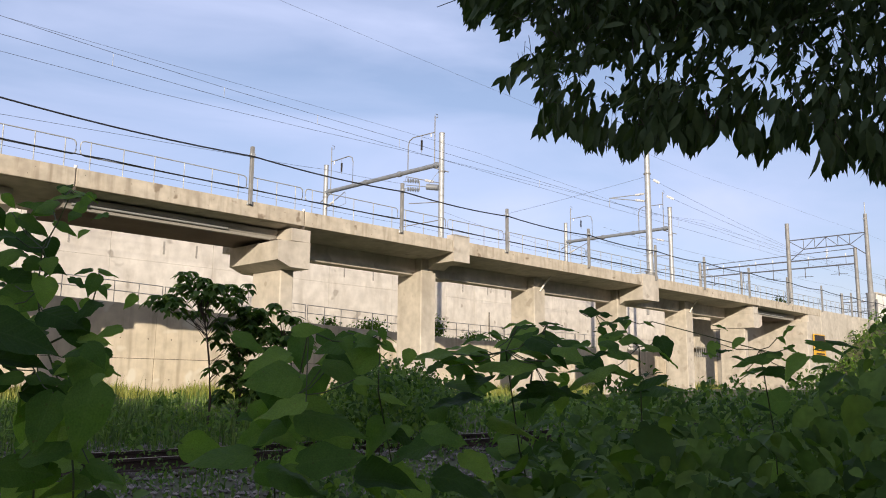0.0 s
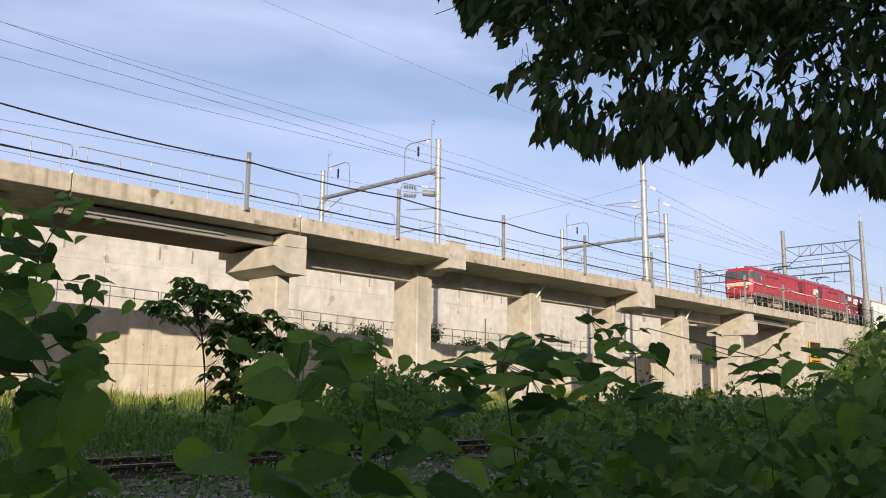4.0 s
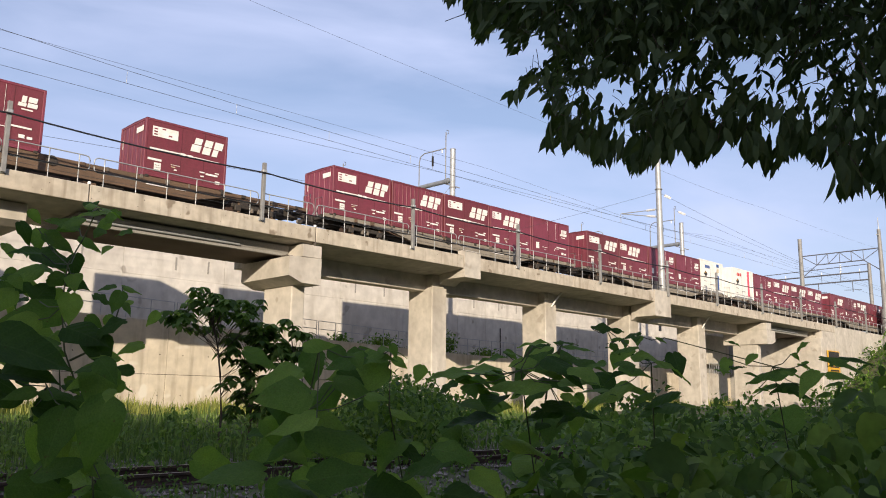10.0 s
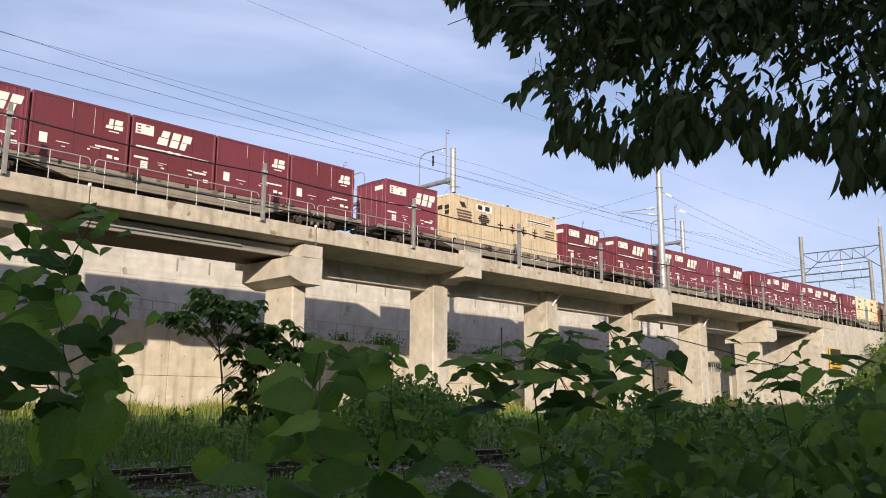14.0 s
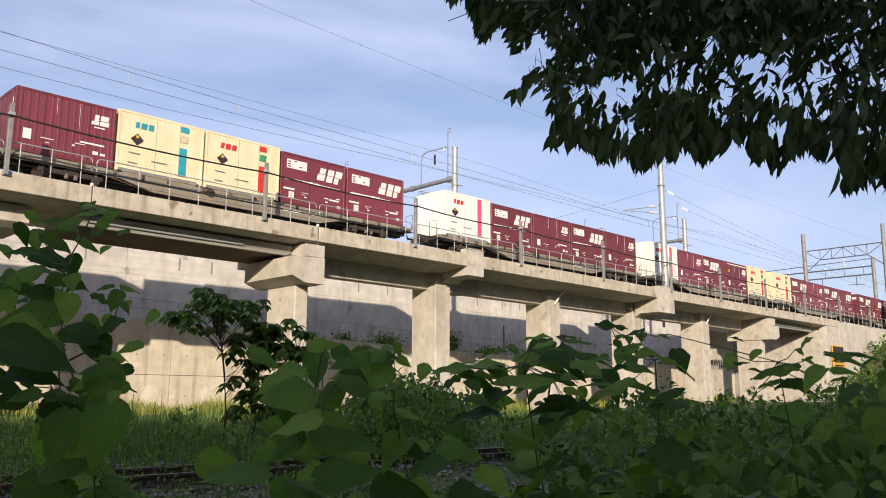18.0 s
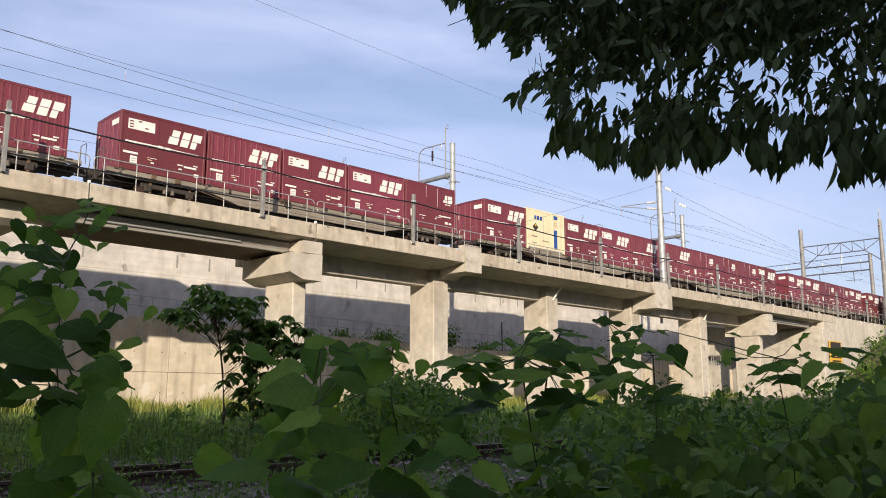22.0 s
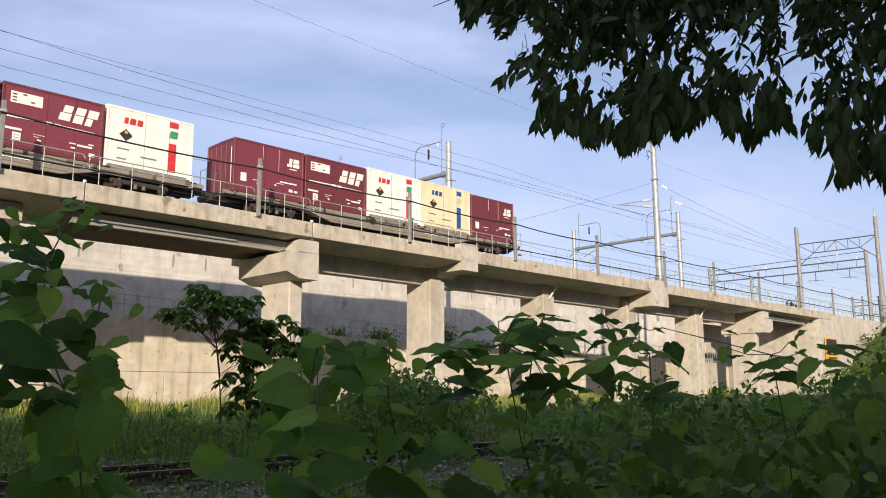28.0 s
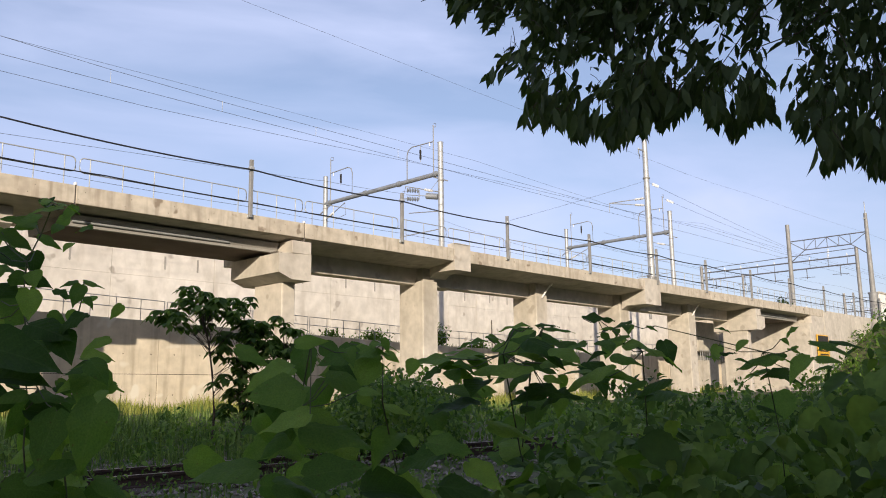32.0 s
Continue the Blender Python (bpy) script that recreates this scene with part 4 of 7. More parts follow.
def container_j(ribs=0):
    t = thing("container", "maroon steel freight container " + ("with ribbed sides" if ribs else "with plain sides") + " and white emblem", "container", "containers on the train")
    box_shell(t, 3.86, MAROON, MAROONDARK, ribs)
    strokes(t, "emblem", [(2.86, 3.15, 1.66, 1.80, 0.03), (2.98, 3.15, 1.82, 2.08, 0.03), (3.20, 3.56, 1.66, 1.84, 0.03), (3.22, 3.54, 1.87, 2.08, 0.03)], WHITE)
    bars(t, [(3.0, 3.42, 1.53, 1.58, 0), (2.5, 3.45, 0.80, 0.87, 0), (2.3, 2.7, 0.72, 0.75, 0), (3.0, 3.22, 0.42, 0.56, 0), (3.3, 3.5, 0.42, 0.52, 0), (1.0, 1.5, 0.66, 0.69, 0), (2.2, 2.3, 0.6, 0.66, 0), (1.2, 1.35, 0.5, 0.53, 0)], WHITE)
    mark(t, "label_plate", 0.36, 0.66, 0.52, 0.92, WHITE)
    mark(t, "door_mark", 1.52, 1.53, 1.75, 2.4, WHITE)
    mark(t, "door_mark", 2.40, 2.41, 1.3, 2.38, WHITE)
    part("end_mark", Geo().box(-0.012, 0.0, -1.0, -0.95, 0.4, 2.1), WHITE, t)
    return t


def container_k():
    t = container_j()
    tagged(t, "maroon steel freight container with white top stripe and warning diamond", "container", "containers on the train")
    for x0, x1 in ((0.3, 1.6), (1.68, 2.4), (2.5, 3.7)):
        mark(t, "top_stripe", x0, x1, 2.3, 2.38, WHITE)
    mark(t, "warning_diamond", 0.35, 0.6, 1.66, 1.86, YELLOW, slant=0.12)
    mark(t, "diamond_half", 0.62, 0.8, 1.6, 1.8, SIGNDARK, slant=0.1)
    return t


def container_white(box, band, emblem, label, ends=None):
    t = thing("container", label, "container", "containers on the train")
    box_shell(t, 3.86, box, box, 0, 2.6)
    mark(t, "band", 2.72, 3.06, 0.25, 2.5 if band is PINK else 1.5, band)
    strokes(t, "emblem", [(0.72, 0.88, 1.95, 2.2, 0.03), (0.96, 1.20, 1.95, 2.2, 0.03), (1.28, 1.5, 1.95, 2.2, 0.03)], emblem)
    g = Geo()
    g.add([(0.55, -1.235, 1.45), (0.83, -1.235, 1.20), (1.11, -1.235, 1.45), (0.83, -1.235, 1.70), (0.55, -1.215, 1.45), (0.83, -1.215, 1.20), (1.11, -1.215, 1.45), (0.83, -1.215, 1.70)],
          [(0, 1, 2, 3), (7, 6, 5, 4), (0, 4, 5, 1), (1, 5, 6, 2), (2, 6, 7, 3), (3, 7, 4, 0)])
    part("warning_diamond", g, SIGNDARK, t)
    mark(t, "diamond_tip", 0.77, 0.9, 1.50, 1.62, YELLOW, proud=0.014)
    bars(t, [(0.5, 1.0, 0.82, 0.87, 0), (1.5, 2.2, 0.62, 0.67, 0), (0.5, 0.9, 0.4, 0.45, 0)], PAINTED)
    mark(t, "base_grille", 0.12, 3.6, 0.02, 0.13, PAINTED, proud=0.01)
    if ends:
        mark(t, "band_top", 2.72, 3.12, 2.22, 2.46, ends, proud=0.01)
        mark(t, "seal", 2.74, 3.08, 1.76, 2.06, GREENMARK if ends is REDMARK else TANBOX, proud=0.012, slant=0.04)
    return t


LONG = 9.7


def container_tan():
    """A long box with stained lower sides and dark printing."""
    L = LONG
    t = thing("container", "long cream freight container with dark markings and rusty stains", "container", "containers on the train")
    box_shell(t, L, TANBOX, WHITEBOX, 0, 2.62)
    for k in range(1, 8):
        x = L * k / 8
        part("panel_seam", Geo().box(x - 0.012, x + 0.012, -1.213, -1.2, 0.16, 2.5), PAINTED, t)
    mark(t, "emblem_point", 0.75, 1.15, 1.95, 2.25, SIGNDARK, slant=-0.2)
    for k in range(4):
        mark(t, "emblem_bar", 0.3 + 0.05 * k, 1.55 + 0.05 * (k % 2), 1.68 - 0.17 * k, 1.78 - 0.17 * k, WAGONBROWN)
    mark(t, "frame_plate", 2.0, 3.35, 1.95, 2.35, WHITEBOX)
    for x in (2.1, 2.75):
        mark(t, "frame_mark", x, x + 0.4, 2.02, 2.3, SIGNDARK, proud=0.01)
    for k in range(5):
        w = (0.25, 0.42, 0.5, 0.42, 0.3)[k]
        mark(t, "disc_bar", 2.65 - w, 2.65 + w, 1.2 + 0.12 * k, 1.29 + 0.12 * k, SIGNDARK)
    for x in (3.9, 5.0, 6.1, 7.2):
        for dx, z0, z1, w in ((0, 1.35, 1.42, 0.5), (0.05, 1.15, 1.22, 0.4), (0.2, 1.0, 1.6, 0.08)):
            if x + w < L - 1.2:
                mark(t, "label_bar", x + dx, x + dx + w, z0, z1, SIGNDARK)
    mark(t, "label_plate", L - 3.1, L - 0.5, 1.98, 2.16, WHITE)
    mark(t, "label_bar", L - 3.0, L - 0.6, 2.03, 2.11, SIGNDARK, proud=0.01)
    for k in range(3):
        mark(t, "label_bar", L - 1.2, L - 0.25, 1.62 - 0.18 * k, 1.70 - 0.18 * k, WAGONBROWN)
    for y, z in ((-0.75, 1.9), (-0.2, 1.95), (-0.75, 1.6)):
        part("end_mark", Geo().box(-0.012, 0.0, y - 0.18, y + 0.18, z - 0.12, z + 0.12), SIGNDARK, t)
    for x in (0.1, L / 2, L - 0.25):
        part("lifting_lug", Geo().box(x, x + 0.15, -1.2, -1.05, 2.6, 2.75, 0.01), UNDER, t)
    return t


KINDS = {
    "F": lambda: container_f(), "H": lambda: container_f(-0.95), "J": lambda: container_j(), "R": lambda: container_j(13), "G": lambda: container_f(0.0, 13),
    "K": lambda: container_k(), "P": lambda: container_white(WHITEBOX, PINK, REDMARK, "white refrigerated container with a pink band"),
    "B": lambda: container_white(WHITEBOX, BLUEMARK, BLUEMARK, "white freight container with a blue band", BLUEMARK),
    "r": lambda: container_white(CREAMBOX, REDMARK, REDMARK, "cream freight container with a red band", REDMARK),
    "w": lambda: container_white(WHITEBOX, REDMARK, REDMARK, "white freight container with a red band and green seal", REDMARK),
    "b": lambda: container_white(CREAMBOX, BLUEMARK, BLUEMARK, "cream freight container with a blue band", BLUEMARK),
    "t": lambda: container_white(CREAMBOX, TEALMARK, TEALMARK, "cream freight container with a teal band", TEALMARK),
    "T": container_tan,
}
MADE = {}


def make(kind):
    if kind not in MADE:
        MADE[kind] = KINDS[kind]()
        return MADE[kind]
    return copy_thing(MADE[kind], Matrix.Identity(4))


def bogie(t, x, wheelbase, r, big=False):
    b = part("bogie", Geo().box(x - wheelbase / 2 - 0.3, x + wheelbase / 2 + 0.3, -1.02, -0.90, 0.42, 0.62, 0.03)
             .box(x - wheelbase / 2 - 0.3, x + wheelbase / 2 + 0.3, 0.90, 1.02, 0.42, 0.62, 0.03)
             .box(x - 0.25, x + 0.25, -0.95, 0.95, 0.4, 0.75, 0.03), UNDER, t)
    for dx in (-wheelbase / 2, wheelbase / 2):
        part("wheelset", Geo().tube([(x + dx, -0.66, r), (x + dx, -0.54, r)], r, 18).tube([(x + dx, 0.54, r), (x + dx, 0.66, r)], r, 18)
             .tube([(x + dx, -0.95, r), (x + dx, 0.95, r)], 0.07, 8), RUST, b)
        part("axle_box", Geo().box(x + dx - 0.16, x + dx + 0.16, -1.08, -0.92, r - 0.14, r + 0.14, 0.03), SKIRT if big else UNDER, b)
    for dx in (-0.18, 0.18):
        part("spring", Geo().tube([(x + dx, -0.98, 0.3), (x + dx, -0.98, 0.5)], 0.085, 8), SKIRT, b)
    return b


def wagon(mat, label):
    """A container flat wagon, 21.75 m over couplers, from x = 0; deck 1 m above the rails."""
    t = thing("flat_wagon", label, "wagon", "wagons of the train")
    for y0, y1 in ((-1.2, -1.08), (1.08, 1.2)):
        sill = [(0.5, 0.98), (0.5, 0.80), (4.9, 0.74), (6.6, 0.34), (15.15, 0.34), (16.85, 0.74), (21.25, 0.80), (21.25, 0.98)]
        part("side_sill", Geo().prism([(a, b) for a, b in sill], 1, y0, y1), mat, t)
    bearer = Geo().box(-0.09, 0.09, -1.1, 1.1, 0.72, 0.95, 0.01).mesh("cross_bearer", UNDER)
    for k in range(11):
        part("cross_bearer", bearer, UNDER, t, m=pose(0.6 + 2.055 * k, 0, 0))
    part("centre_sill", Geo().box(0.4, 21.35, -0.25, 0.25, 0.6, 0.94, 0.02), UNDER, t)
    for x, s in ((0.0, 1), (21.75, -1)):
        part("coupler", Geo().box(min(x, x + s * 0.6), max(x, x + s * 0.6), -0.12, 0.12, 0.76, 1.0, 0.03), UNDER, t)
        part("end_rail", Geo().tube([(x + s * 0.35, -1.15, 0.9), (x + s * 0.35, -1.15, 1.75), (x + s * 0.35, -0.6, 1.75), (x + s * 0.35, -0.6, 0.9)], 0.02, 6), PAINTED, t)
        part("step", Geo().box(min(x + s * 0.3, x + s * 0.7), max(x + s * 0.3, x + s * 0.7), -1.22, -1.0, 0.38, 0.42), UNDER, t)
        part("hose", Geo().tube([(x + s * 0.1, -0.4, 0.8), (x, -0.42, 0.5), (x + s * 0.02, -0.4, 0.45)], 0.03, 6), BLACK, t)
    for x in (3.3, 18.45):
        bogie(t, x, 1.9, 0.405)
    part("brake_tank", Geo().tube([(7.0, -0.75, 0.45), (8.3, -0.75, 0.45)], 0.2, 10), UNDER, t)
    part("brake_box", Geo().box(11.2, 12.2, -1.05, -0.6, 0.25, 0.6, 0.03), UNDER, t)
    part("brake_wheel", Geo().tube([(9.2, -1.26, 0.8), (9.2, -1.22, 0.8)], 0.2, 14), UNDER, t)
    bars(t, [(13.0, 14.0, 0.62, 0.72, 0), (14.3, 14.8, 0.64, 0.70, 0)], WHITE)
    r = random.Random(len(label))
    for k in range(16):
        x = 0.9 + 1.3 * k + r.uniform(-0.3, 0.3)
        part("sill_bracket", Geo().box(x, x + r.uniform(0.08, 0.3), -1.235, -1.19, 0.86 - r.uniform(0, 0.1), 0.99, 0.01), r.choice((UNDER, WAGONBROWN, SKIRT)), t)
    for x in (2.4, 4.2, 17.5, 19.3):
        part("brake_hanger", Geo().box(x, x + 0.12, -1.04, -0.94, 0.2, 0.75, 0.02), WAGONBROWN, t)
    part("brake_pipe", Geo().tube([(0.5, -1.13, 0.72), (4.5, -1.16, 0.7), (6.4, -1.0, 0.4), (15.0, -1.0, 0.4), (17.0, -1.16, 0.7), (21.2, -1.13, 0.72)], 0.022, 6), WAGONBROWN, t)
    for k in range(6):
        x = 1.0 + 3.96 * k - (0.1 if k == 5 else 0)
        part("container_seat", Geo().box(x - 0.2, x + 0.2, -1.22, 1.22, 0.93, 0.995, 0.01), UNDER, t)
    return t


def loco_body(t, flip):
    """One half of the locomotive, 12.2 m, cab at x = 0 (or at the far end when flipped)."""
    def X(x):
        return 25.45 - x if flip else x
    front = [(0.22, 1.02), (0.10, 1.35), (0.03, 1.95), (0.03, 2.35), (0.08, 2.56), (0.30, 3.42), (0.42, 3.62), (0.85, 3.76), (12.62, 3.76), (12.62, 1.02)]
    stations = [(-1.40, 0.42, 0.22), (-1.34, 0.26, 0.09), (-1.05, 0.07, 0.02), (0, 0, 0), (1.05, 0.07, 0.02), (1.34, 0.26, 0.09), (1.40, 0.42, 0.22)]
    v, k = [], len(front)
    for y, dx, dz in stations:
        for i, (x, z) in enumerate(front):
            v.append((X(x + (dx if i < 8 else 0)), y, z - (dz if 5 < i < 9 else dz * 0.45 if i == 5 else 0)))
    f = [tuple(range(k)), tuple(range(len(v) - 1, len(v) - k - 1, -1))]
    for s in range(len(stations) - 1):
        for i in range(k):
            j = (i + 1) % k
            f.append((s * k + i, s * k + j, (s + 1) * k + j, (s + 1) * k + i))
    body = part("body", Geo().add(v, f), RED, t)

    def slab(name, x0, x1, z0, z1, mat, proud=0.012, both=True, label=""):
        a, b = sorted((X(x0), X(x1)))
        if both:
            part(name, Geo().box(a, b, 1.39, 1.40 + proud, z0, z1), mat, t, label)
        return part(name, Geo().box(a, b, -1.40 - proud, -1.39, z0, z1), mat, t, label)

    slab("band", 0.46, 12.6, 2.10, 2.22, CREAM, label="cream stripe")
    slab("skirt", 0.55, 12.6, 0.98, 1.22, SKIRT, 0.008)
    slab("dusty_band", 0.5, 12.6, 1.20, 1.36, GRIME, 0.006)
    slab("dusty_band", 0.5, 12.6, 1.36, 1.62, DUSTRED, 0.004)
    slab("gutter", 0.6, 12.6, 3.42, 3.46, MAROONDARK, 0.02)
    slab("hand_step", 2.35, 2.85, 1.02, 1.10, PAINTED, 0.06)
    if not flip:
        for pts in (((7.0, 2.42), (8.3, 2.34), (10.2, 2.40), (8.4, 2.46)), ((9.4, 2.62), (10.9, 2.56), (10.9, 2.66))):
            part("flash", Geo().prism([(X(a), b) for a, b in pts], 1, -1.412, -1.395), WAGONGREY, t, "grey painted flash")
    slab("side_window", 0.66, 2.0, 2.50, 3.28, GLASS, label="dark cab side window")
    slab("door_frame", 2.28, 2.95, 1.15, 3.14, RED, 0.02)
    slab("door_window", 2.42, 2.80, 2.5, 3.02, GLASS, 0.026)
    for x in (3.2, 4.95):
        slab("vent", x, x + 1.2, 2.98, 3.20, UNDER, 0.014)
        for j in range(4):
            slab("vent_slat", x + 0.05, x + 1.15, 3.005 + 0.05 * j, 3.025 + 0.05 * j, SKIRT, 0.022)
    sq = 11.1 if not flip else 7.9
    slab("grille", sq, sq + 1.1, 2.26, 3.34, MAROONDARK, 0.02, label="square dark louvre panel")
    for j in range(9):
        slab("grille_slat", sq + 0.04, sq + 1.06, 2.32 + 0.11 * j, 2.36 + 0.11 * j, GRIME, 0.03)
    if flip:
        g = Geo()
        for x0, x1, z0, z1, s in ((0.0, 0.44, 2.44, 2.71, 0.06), (0.14, 0.5, 2.74, 3.0, 0.06), (0.56, 0.92, 2.42, 2.70, 0.06), (0.63, 1.0, 2.73, 3.02, 0.06), (1.02, 1.28, 2.42, 2.68, 0.06), (1.10, 1.56, 2.71, 3.02, 0.06)):
            x0, x1 = x0 + 15.05, x1 + 15.05
            g.prism([(x0, z0), (x1, z0), (x1 + s, z1), (x0 + s, z1)], 1, -1.412, -1.395)
        part("emblem", g, WHITE, t)
    if not flip:
        for x0, x1, z0, z1 in ((2.09, 2.22, 2.94, 2.99), (2.17, 2.22, 2.85, 2.94), (2.13, 2.18, 2.77, 2.86), (2.09, 2.14, 2.70, 2.78), (2.09, 2.23, 2.66, 2.71)):
            slab("number_stroke", x0, x1, z0, z1, WHITE, 0.01, False)
    for x in (2.32, 2.91):
        slab("handrail", x, x + 0.03, 1.5, 2.45, PAINTED, 0.05)
    for x in (4.7, 6.8, 10.4):
        slab("panel_seam", x, x + 0.015, 1.45, 3.3, MAROONDARK, 0.004)
    # front band, windscreen, lamps
    def nose(name, y0, y1, z0, z1, mat, d, dy=0.0):
        def xf(z):
            pts = front[1:7]
            for (xa, za), (xb, zb) in zip(pts, pts[1:]):
                if za <= z <= zb:
                    return xa + (xb - xa) * (z - za) / (zb - za)
            return pts[0][0]
        def bow(y):
            return np.interp(y, [p[0] for p in stations], [p[1] for p in stations])
        ys = sorted({y0, y1} | {p[0] for p in stations if y0 < p[0] < y1})
        q, n = [], len(ys)
        for y in ys:
            for z in (z0, z1):
                wide = 1 + 0.009 * min(1, abs(y) / 1.3)
                q += [(X(xf(z) + bow(y) - d), y * wide, z), (X(xf(z) + bow(y) + 0.05), y * 0.97, z)]
        f = [(0, 1, 3, 2), (4 * n - 4, 4 * n - 2, 4 * n - 1, 4 * n - 3)]
        for i in range(0, 4 * n - 4, 4):
            f += [(i, i + 2, i + 6, i + 4), (i + 1, i + 5, i + 7, i + 3), (i, i + 4, i + 5, i + 1), (i + 2, i + 3, i + 7, i + 6)]
        return part(name, Geo().add(q, f), mat, t)
    nose("front_band", -1.40, 1.40, 2.06, 2.24, CREAM, 0.012)
    nose("front_band", -1.05, 1.05, 1.94, 2.02, CREAM, 0.012)
    nose("windscreen", -1.03, -0.04, 2.58, 3.36, GLASS, 0.014)
    nose("windscreen", 0.04, 1.03, 2.58, 3.36, GLASS, 0.014)
    nose("corner_window", -1.395, -1.09, 2.56, 3.30, GLASS, 0.014)
    nose("corner_window", 1.09, 1.395, 2.56, 3.30, GLASS, 0.014)
    nose("front_skirt", -1.34, 1.34, 1.36, 1.44, GRIME, 0.01)
    for y in (-0.86, 0.86):
        part("lamp_ring", Geo().tube([(X(0.02), y, 1.78), (X(0.16), y, 1.78)], 0.13, 14), UNDER, t)
        part("headlight", Geo().tube([(X(0.005), y, 1.78), (X(0.1), y, 1.78)], 0.085, 14), PORCELAIN, t)
    for y in (-0.85, -0.3, 0.3, 0.85):
        part("air_hose", Geo().tube([(X(0.1), y, 1.0), (X(-0.06), y, 0.85), (X(-0.04), y, 0.6)], 0.03, 6), BLACK, t)
    for y in (-0.55, 0.55):
        part("wiper", Geo().tube([(X(0.10), y - 0.2, 2.56), (X(0.20), y + 0.1, 3.0)], 0.012, 5), BLACK, t)
    a, b = sorted((X(0.75), X(0.95)))
    part("roof_lamp", Geo().box(a, b, -0.32, 0.32, 3.70, 3.86, 0.04), PORCELAIN, t)
    a, b = sorted((X(1.2), X(2.3)))
    part("cab_cooler", Geo().box(a, b, -0.6, 0.6, 3.7, 3.95, 0.06), ROOFGREY, t)
    a, b = sorted((X(0.05), X(0.7)))
    part("snow_plough", Geo().box(a, b, -1.2, 1.2, 0.25, 0.85, 0.08), PLOUGH, t)
    a, b = sorted((X(-0.2), X(0.5)))
    part("coupler", Geo().box(a, b, -0.15, 0.15, 0.76, 1.06, 0.04), UNDER, t)
    part("front_rail", Geo().tube([(X(0.0), -1.1, 0.7), (X(-0.02), -1.1, 1.2), (X(-0.02), -0.5, 1.2)], 0.025, 6), PORCELAIN, t)
    # roof equipment
    xp = 10.3 if not flip else 4.6
    hatches = ((4.2, 7.4),) if not flip else ((6.2, 7.9), (8.6, 11.6))
    for x0, x1 in hatches:
        a, b = sorted((X(x0), X(x1)))
        part("roof_hatch", Geo().prism([(-0.95, 3.66), (0.95, 3.66), (0.7, 3.92), (-0.7, 3.92)], 0, a, b), ROOFGREY, t)
    a, b = sorted((X(xp - 1.6), X(xp + 1.5)))
    part("roof_tray", Geo().box(a, b, -1.0, 1.0, 3.62, 3.78, 0.04), ROOFGREY, t)
    for x in (xp - 1.3, xp, xp + 1.0):
        for y in (-0.6, 0.6):
            part("roof_insulator", Geo().tube([(X(x), y, 3.75), (X(x), y, 4.05)], 0.09, 8, r2=0.05), ROOFGREY, t)
    panto = part("pantograph", Geo().box(min(X(xp - 0.8), X(xp + 0.8)), max(X(xp - 0.8), X(xp + 0.8)), -0.65, 0.65, 4.0, 4.06), ROOFGREY, t)
    xk = X(xp) + 0.3
    part("lower_arm", Geo().tube([(xk, 0, 4.05), (xk - 1.1, 0, 4.55)], 0.045, 6), UNDER, panto)
    part("upper_arm", Geo().tube([(xk - 1.1, 0, 4.55), (xk + 0.1, -0.25, 4.98)], 0.035, 6).tube([(xk - 1.1, 0, 4.55), (xk + 0.1, 0.25, 4.98)], 0.035, 6), UNDER, panto)
    part("pan_head", Geo().tube([(xk - 0.1, -0.95, 4.9), (xk - 0.1, -0.7, 5.0), (xk - 0.1, 0.7, 5.0), (xk - 0.1, 0.95, 4.9)], 0.04, 6).tube([(xk + 0.25, -0.95, 4.9), (xk + 0.25, -0.7, 5.0), (xk + 0.25, 0.7, 5.0), (xk + 0.25, 0.95, 4.9)], 0.04, 6), UNDER, panto)
    for x, y, w in ((1.1, -0.85, 0.25), (2.5, -0.7, 0.35), (3.2, -0.8, 0.2), (4.6, -1.0, 0.3), (5.4, -1.0, 0.25), (3.8, 0.5, 0.25), (6.9, -0.95, 0.3), (7.9, -0.9, 0.25), (8.6, -1.0, 0.5), (9.5, -0.95, 0.4), (10.6, -1.0, 0.35), (11.4, -0.95, 0.5), (12.0, -0.6, 0.35), (9.0, 0.4, 0.4), (11.2, 0.5, 0.4)):
        a, b = sorted((X(x), X(min(12.6, x + w))))
        part("roof_box", Geo().box(a, b, y - 0.15, y + 0.15, 3.66, 3.66 + 0.16 + 0.2 * w, 0.02), ROOFGREY, t)
    part("horn", Geo().tube([(X(1.6), 0.5, 3.66), (X(1.6), 0.5, 3.86)], 0.05, 6), ROOFGREY, t)
    r = random.Random(2)
    for k in range(22):
        x = 1.0 + 0.5 * k + r.uniform(-0.1, 0.1)
        a, b = sorted((X(x), X(x + r.uniform(0.12, 0.4))))
        z = r.uniform(0.35, 0.75)
        part("gear", Geo().box(a, b, -1.24 - r.uniform(0, 0.04), -1.05, z, z + r.uniform(0.1, 0.3), 0.02), r.choice((UNDER, SKIRT, UNDER)), t)
    for x in (1.6, 4.2, 7.6, 10.2):
        part("sand_pipe", Geo().tube([(X(x), -1.1, 1.0), (X(x + 0.1), -1.15, 0.6), (X(x + 0.25), -0.9, 0.15)], 0.03, 6), SKIRT, t)
    for x in (2.9, 8.9):
        bogie(t, X(x), 2.5, 0.56, True)
        a, b = sorted((X(x - 1.7), X(x + 1.7)))
        part("bogie_frame", Geo().box(a, b, -1.2, -1.06, 0.62, 0.9, 0.04), UNDER, t)
    a, b = sorted((X(0.9), X(12.2)))
    part("underframe", Geo().box(a, b, -0.9, 0.9, 0.35, 1.02, 0.03), UNDER, t)
